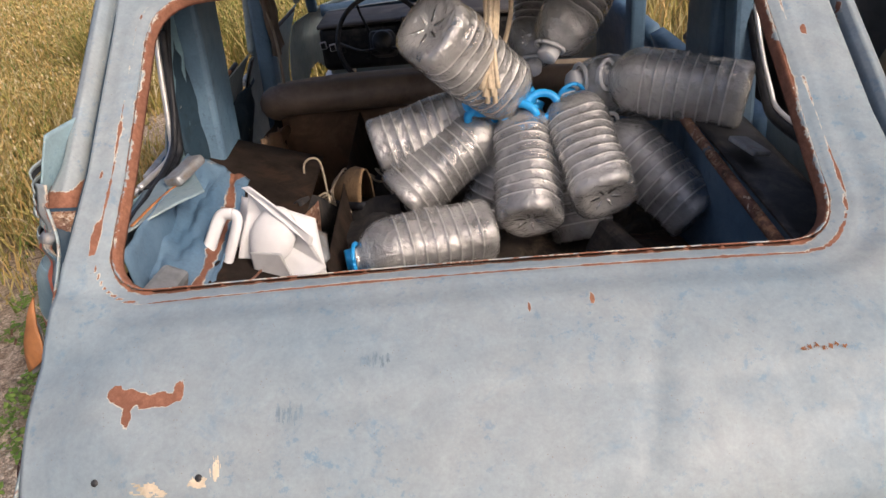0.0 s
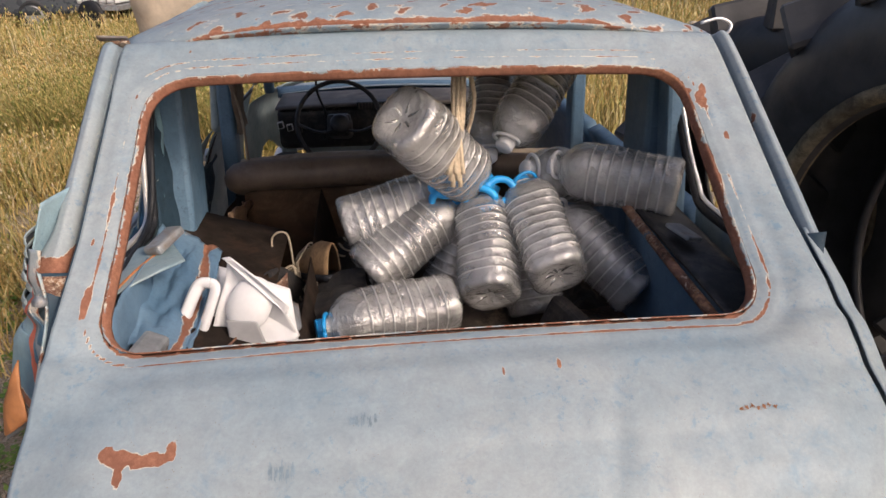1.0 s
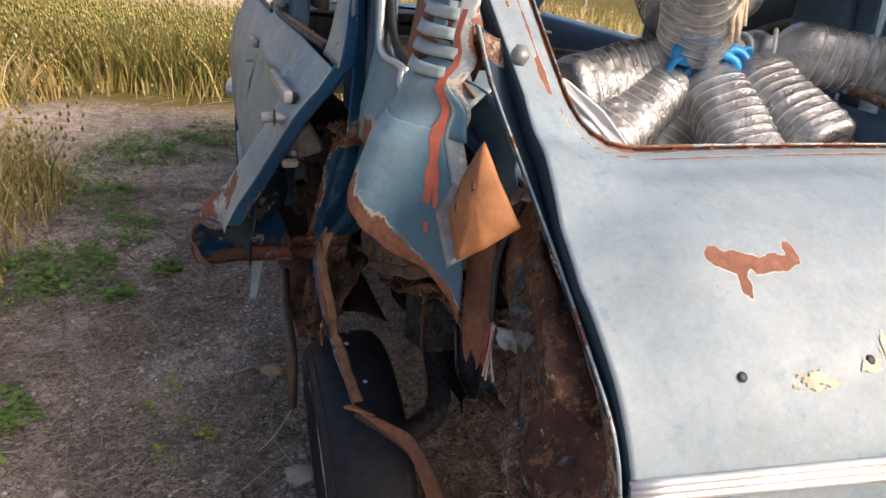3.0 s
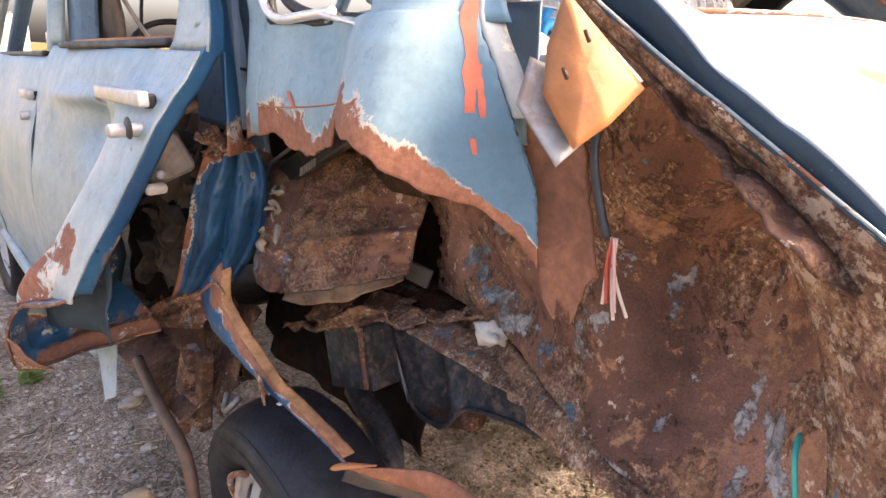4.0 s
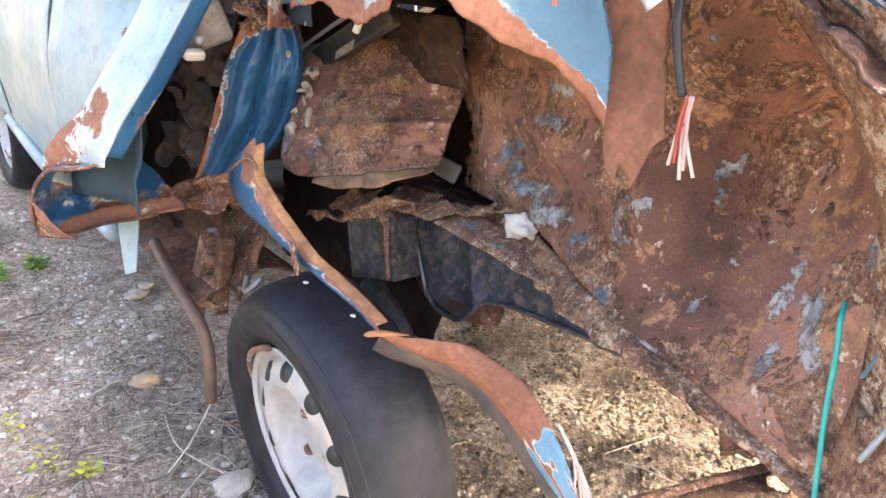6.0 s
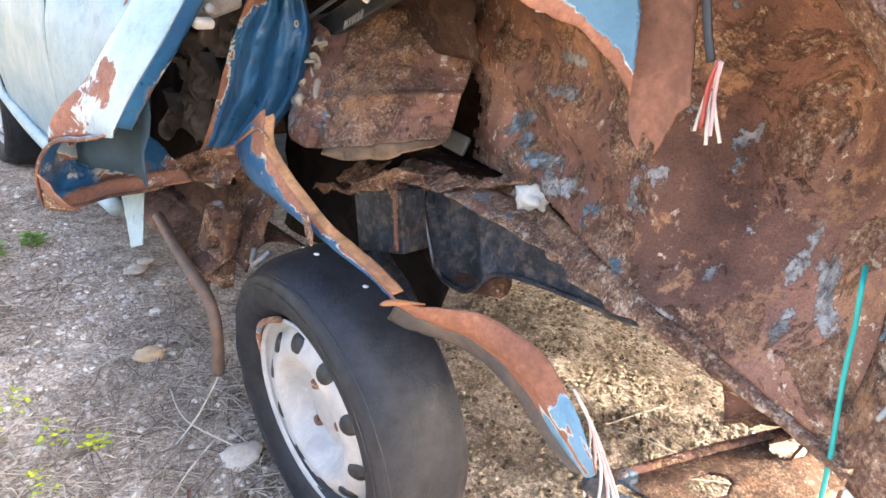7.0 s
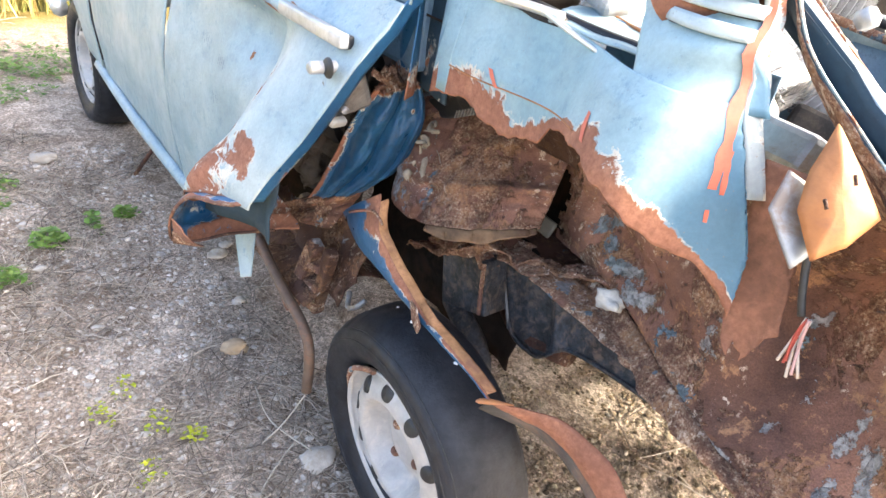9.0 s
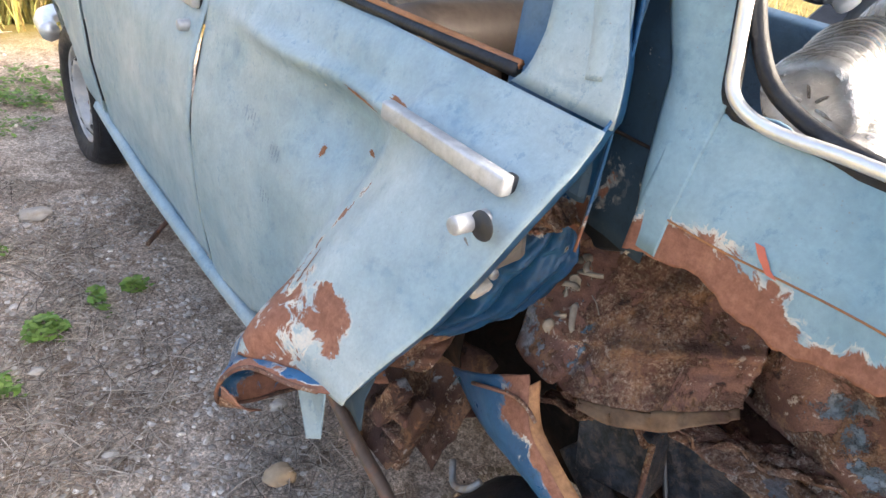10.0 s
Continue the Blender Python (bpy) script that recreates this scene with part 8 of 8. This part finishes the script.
def field(rng):
    x, y = (rng.uniform(-15, 6), rng.uniform(1.5, 20)) if rng.random() < 0.45 else (rng.uniform(-5.5, -1.5), rng.uniform(1.2, 9))
    edge = max(-0.75 * x - 1.55, y - 4.7 + (3 if x > -0.5 else 0))
    edge += 0.9 * noise.noise(Vector((x * 0.9, y * 0.9, 1)))
    if -0.95 < x < 2.2 and y < 5:
        return x, y, 0
    return x, y, min(1.0, max(0.0, edge * 2.2)) * (0.6 + 0.8 * max(0, noise.noise(Vector((x * 0.7, y * 0.7, 4))) + 0.4))


GRASS = mat_islands("dry_grass", (0.46, 0.31, 0.11), (0.58, 0.42, 0.19), (0.27, 0.24, 0.06), (0.60, 0.49, 0.26), (0.14, 0.19, 0.04), (0.42, 0.29, 0.11), (0.34, 0.31, 0.10), (0.64, 0.55, 0.38), rough=0.7)
GREEN = mat_islands("green_weeds", (0.07, 0.14, 0.025), (0.12, 0.21, 0.04), (0.18, 0.27, 0.06), (0.09, 0.16, 0.035), rough=0.6)
blades("field_grass", 90000, field, 0.10, 0.50, GRASS, "dry golden grass mixed with green", 5, 0.0032, 1.0, 0.4)
TALL = mat_islands("tall_field_grass", (0.38, 0.30, 0.10), (0.20, 0.22, 0.055), (0.50, 0.38, 0.16), (0.15, 0.19, 0.045), (0.44, 0.36, 0.16), rough=0.75)
blades("tall_grass", 14000, lambda r: (r.uniform(-3.2, 0.2), 5.25 + 1.9 * r.random() ** 1.5, 1.0), 0.26, 0.60, TALL, "tall green and straw-coloured field grass", 15, 0.0045, 0.8, 0.4)
blades("right_grass", 9000, lambda r: (r.uniform(1.2, 9), r.uniform(3, 16), 1.0), 0.15, 0.5, GRASS, "dry grass beyond the tyres", 6, 0.005, 0.6, 0.2)


def weeds(centre, spread, n, label, seed, yellow=False):
    rng = random.Random(seed)
    vs, fs = [], []
    for _ in range(n):
        a, r = rng.uniform(0, 6.3), spread * rng.random() ** 0.6
        x, y = centre[0] + r * math.cos(a), centre[1] + r * math.sin(a)
        if not yellow and noise.noise(Vector((x * 9, y * 9, seed))) < -0.05:
            continue
        z = ground_z(x, y) + rng.uniform(0.005, 0.08) * (1 - 0.6 * r / spread)
        s = rng.uniform(0.006, 0.018) * (0.55 if yellow else 1)
        t = rng.uniform(0, 6.3)
        d, e = Vector((math.cos(t), math.sin(t), rng.uniform(-.2, .5))) * s, Vector((-math.sin(t), math.cos(t), rng.uniform(-.3, .3))) * s * 0.6
        c, o = Vector((x, y, z)), len(vs)
        vs += [c - d, c + e, c + d, c - e]
        fs.append((o, o + 1, o + 2, o + 3))
    ob = raw("weed", vs, fs, YELLOW if yellow else GREEN)
    return tagged(ob, label, "weed", "low weeds", "stuff")


YELLOW = mat_islands("yellow_green_leaves", (0.30, 0.36, 0.03), (0.42, 0.42, 0.03), (0.18, 0.26, 0.03), rough=0.6)
for k, (x, y, s, n) in enumerate(((-0.83, 2.33, 0.10, 220), (-1.56, 1.37, 0.22, 500), (-1.47, 2.2, 0.28, 420), (-1.49, 3.2, 0.35, 500), (-2.0, 2.6, 0.35, 600), (-1.27, 3.7, 0.3, 400), (-1.2, 2.65, 0.16, 200), (-1.05, 3.9, 0.4, 700), (-0.75, 4.2, 0.3, 500),
                                  (-1.7, 1.0, 0.25, 300), (-1.05, 2.24, 0.06, 80), (-1.30, 2.39, 0.14, 200), (-1.20, 2.04, 0.08, 80), (-1.75, 1.75, 0.2, 260), (-1.35, 3.0, 0.25, 260), (-1.5, 2.3, 0.3, 350), (-1.9, 1.9, 0.25, 300))):
    weeds((x, y), s * 0.9, 2 * n, "patch of low green weeds on dry earth", 40 + k)
for k, (x, y) in enumerate(((-0.93, 1.22), (-0.99, 1.30), (-1.10, 1.38), (-1.05, 1.16), (-0.42, 0.80), (-0.47, 0.76), (-1.03, 1.45))):
    weeds((x, y), 0.035, 26, "tiny bright yellow-green seedling sprouting from earth", 80 + k, True)

# ---- tractor tyres stacked beside the car ----
def tractor_tyre(m, R, w, label):
    t = thing("tractor_tyre", m.translation, label, "tyre", "tractor tyres")
    t.matrix_basis = m
    BASE[t.name] = Matrix.Identity(4)
    r0 = R * 0.565
    pr = [(r0, 0.30 * w), (r0 * 1.04, 0.36 * w), (r0 * 1.10, 0.38 * w), (R * 0.68, 0.455 * w), (R * 0.76, 0.46 * w), (R * 0.83, 0.43 * w), (R * 0.88, 0.36 * w), (R * 0.89, 0.0)]
    pr += [(r, -h) for r, h in pr[-2::-1]]
    vs, fs = lathe_mesh(pr, None, 72)
    raw("carcass", vs, fs, BIG_RUBBER, t, "black worn rubber", None, 0.02)
    raw("bead", *lathe_mesh([(r0 * 0.99, -0.29 * w), (r0 * 1.02, -0.395 * w), (r0 * 1.075, -0.41 * w), (r0 * 1.085, -0.385 * w)], None, 72), mat_plain("worn_bead", (0.24, 0.19, 0.12), 0.8, 0.5, 30, 0, 0.4, (0.06, 0.05, 0.04)), t, "tan frayed bead")
    lug = None
    for s in (-1, 1):
        for k in range(18):
            a = math.tau * (k + (0.5 if s > 0 else 0)) / 18
            if lug is None:
                bm = bmesh.new()
                bmesh.ops.create_cube(bm, size=1.0)
                bmesh.ops.scale(bm, vec=(0.17 * R, 0.12 * R, 0.58 * w), verts=bm.verts)
                for v in bm.verts:
                    if v.co.x > 0:
                        v.co.y *= 0.7
                bmesh.ops.bevel(bm, geom=list(bm.edges), offset=0.012, segments=1, affect='EDGES')
                lug = part("lug", bm, BIG_RUBBER, t)
                ob = lug
            else:
                ob = new("lug", lug.data)
                attach(ob, t)
            ob.matrix_basis = Matrix.Rotation(a, 4, 'Z') @ Matrix.Translation((R * 0.915, 0, s * 0.245 * w)) @ Matrix.Rotation(s * radians(38), 4, 'X')
    return t


tractor_tyre(Matrix.Translation((1.385, 0.66, 0.91)) @ Euler((0, radians(90), 0)).to_matrix().to_4x4(), 0.92, 0.47, "large black tractor tyre standing beside the car")
tractor_tyre(Matrix.Translation((1.64, 1.82, 0.79)) @ Euler((0, radians(88), radians(25))).to_matrix().to_4x4(), 0.79, 0.38, "large black tractor tyre standing further along the car")
tractor_tyre(Matrix.Translation((2.32, 1.15, 0.98)) @ Euler((radians(5), radians(84), radians(-24))).to_matrix().to_4x4(), 0.98, 0.52, "black tractor tyre at the back of the row")

# ---- far things ----
far_car = thing("parked_estate", (-8.3, 14.6, 0), "dark grey estate car parked far off in the grass", "car")
FM = Matrix.Translation((-8.4, 14.75, 0)) @ Matrix.Rotation(radians(20), 4, 'Z')
GREY_PAINT = mat_plain("dark_grey_paint", (0.045, 0.055, 0.07), 0.3, 0.15, 8)
FAR_GLASS = mat_plain("dark_car_glass", (0.02, 0.025, 0.03), 0.1, 0.1, 6)


def far_body(u, v):
    x = -2.15 + 4.3 * u
    a = v * math.pi
    top = ip(u, (0, 0.95), (0.03, 1.30), (0.10, 1.42), (0.55, 1.42), (0.70, 0.98), (0.97, 0.80), (1, 0.55))
    half = 0.82 * (1 - 0.15 * abs(2 * u - 1) ** 6)
    side = math.cos(a)
    z = 0.30 + (top - 0.30) * min(1, math.sin(a) * 1.6) if 0 < v < 1 else 0.30
    inw = 0.16 * smooth01(0.9, 1.4, z)
    return FM @ Vector((x, max(-1, min(1, side * 1.5)) * (half - inw), z))


sheet("body", far_body, 60, 30, GREY_PAINT, far_car, "", solid=0.01)
for s in (-1, 1):
    for x0, x1 in ((-1.95, -1.10), (-1.05, -0.30), (-0.25, 0.45)):
        sheet("side_window", lambda u, v, s=s, x0=x0, x1=x1: FM @ Vector((x0 + (x1 - x0) * u - (0.25 * v if x1 > 0.4 else 0) * u, s * (0.80 - 0.12 * v), 0.95 + 0.36 * v)), 4, 3, FAR_GLASS, far_car, "", solid=0.01)
sheet("windscreen", lambda u, v: FM @ Vector((0.90 - 0.62 * v, (u - .5) * (1.3 - 0.15 * v), 0.99 + 0.40 * v)), 6, 4, FAR_GLASS, far_car, "", solid=0.01)
box("headlamp", FM @ Vector((2.06, -0.55, 0.66)), (0.10, 0.32, 0.12), WHITE_PLASTIC, far_car, "headlamp", (0, 0, 20), 0.02)
box("headlamp", FM @ Vector((2.06, 0.55, 0.66)), (0.10, 0.32, 0.12), WHITE_PLASTIC, far_car, "", (0, 0, 20), 0.02)
for x in (-1.35, 1.30):
    for s in (-1, 1):
        wm = FM @ Matrix.Translation((x, s * 0.72, 0.30)) @ Matrix.Rotation(s * -math.pi / 2, 4, 'X')
        wt = lathe("wheel", [(0.18, 0.09), (0.24, 0.11), (0.29, 0.10), (0.305, 0.07), (0.305, -0.09)], RUBBER, far_car, "", wm, 28)
        lathe("rim", [(0.0001, 0.07), (0.10, 0.09), (0.18, 0.10), (0.185, 0.05)], GREY_METAL, wt, "grey rim", wm, 20)

tank = thing("water_tank", (-5.75, 15.2, 0), "white caged water tank on a small trailer", "tank")
TM = Matrix.Translation((-5.75, 15.25, 0)) @ Matrix.Rotation(radians(-12), 4, 'Z')
part("tank_body", box_bm((1.05, 0.95, 0.95), TM @ Matrix.Translation((0, 0, 0.95)), 0.05, 2), WHITE_PLASTIC, tank, "white plastic tank")
for k in range(7):
    x = -0.54 + 0.18 * k
    tube("cage_bar", [TM @ Vector((x, -0.50, 0.45)), TM @ Vector((x, -0.50, 1.45))], 0.012, GREY_METAL, tank, "", 6)
for k in range(5):
    tube("cage_bar", [TM @ Vector((-0.55, -0.505, 0.47 + 0.235 * k)), TM @ Vector((0.55, -0.505, 0.47 + 0.235 * k))], 0.012, GREY_METAL, tank, "", 6)
part("trailer_bed", box_bm((1.3, 1.1, 0.10), TM @ Matrix.Translation((0, 0, 0.40)), 0.01), GREY_METAL, tank, "grey trailer bed")
for s in (-1, 1):
    lathe("trailer_wheel", [(0.0001, 0.06), (0.15, 0.07), (0.25, 0.06), (0.28, 0.03), (0.28, -0.06)], RUBBER, tank, "", TM @ Matrix.Translation((0, s * 0.55, 0.28)) @ Matrix.Rotation(s * -math.pi / 2, 4, 'X'), 24)

BLOCK = mat_plain("pale_plaster", (0.62, 0.53, 0.42), 0.9, 0.25, 4, 0, 0.5, (0.42, 0.33, 0.25))
blk = thing("plaster_block", (-1.2, 7.6, 0), "broken pale plaster block beyond the grass", "wall")
def block(u, v):
    a = u * math.tau
    r = 1 / max(abs(math.cos(a)), abs(math.sin(a)))
    x, y = 1.45 * r * math.cos(a), 0.5 * r * math.sin(a)
    z = (1.35 + 0.18 * fbm((x, y, 0), 1.4)) * v
    return (-1.15 + x + 0.05 * fbm((x, y, z), 3), 7.75 + y + 0.05 * fbm((x, z, y), 3), z)


sheet("block_wall", block, 64, 12, BLOCK, blk, "", solid=0.0)
sheet("block_top", lambda u, v: (-1.15 + (u - .5) * 2.9, 7.75 + (v - .5) * 1.0, 1.30 + 0.18 * fbm((u * 2, v, 0), 1.6)), 14, 6, BLOCK, blk, "")
for k in range(46):
    rr = random.Random(900 + k)
    x, y = rr.uniform(0.9, 6.5), rr.uniform(9.0, 12.0)
    s = rr.uniform(0.12, 0.32)
    ob = part("rubble", rock_mesh((x, y, s * 0.5), (s * 1.2, s, s * 0.8), k * 1.7, 8), STONE, None, "", True)
    tagged(ob, "pale rubble stone in a heap beyond the car", "stone", "rubble heap")
fence = thing("field_fence", (2.0, 14.0, 0), "wooden post fence at the edge of the field", "fence")
for k in range(9):
    x = -2.0 + 1.5 * k
    tube("post", [(x, 17 + 0.1 * (k % 3), 0), (x + 0.03, 17 + 0.1 * (k % 3), 1.3)], 0.05, STONE, fence, "", 8, 3)
for z in (0.5, 1.1):
    tube("fence_wire", [(-2.0, 17, z), (4, 17.1, z - 0.03), (10.0, 17, z)], 0.008, GREY_METAL, fence, "", 5, 10)
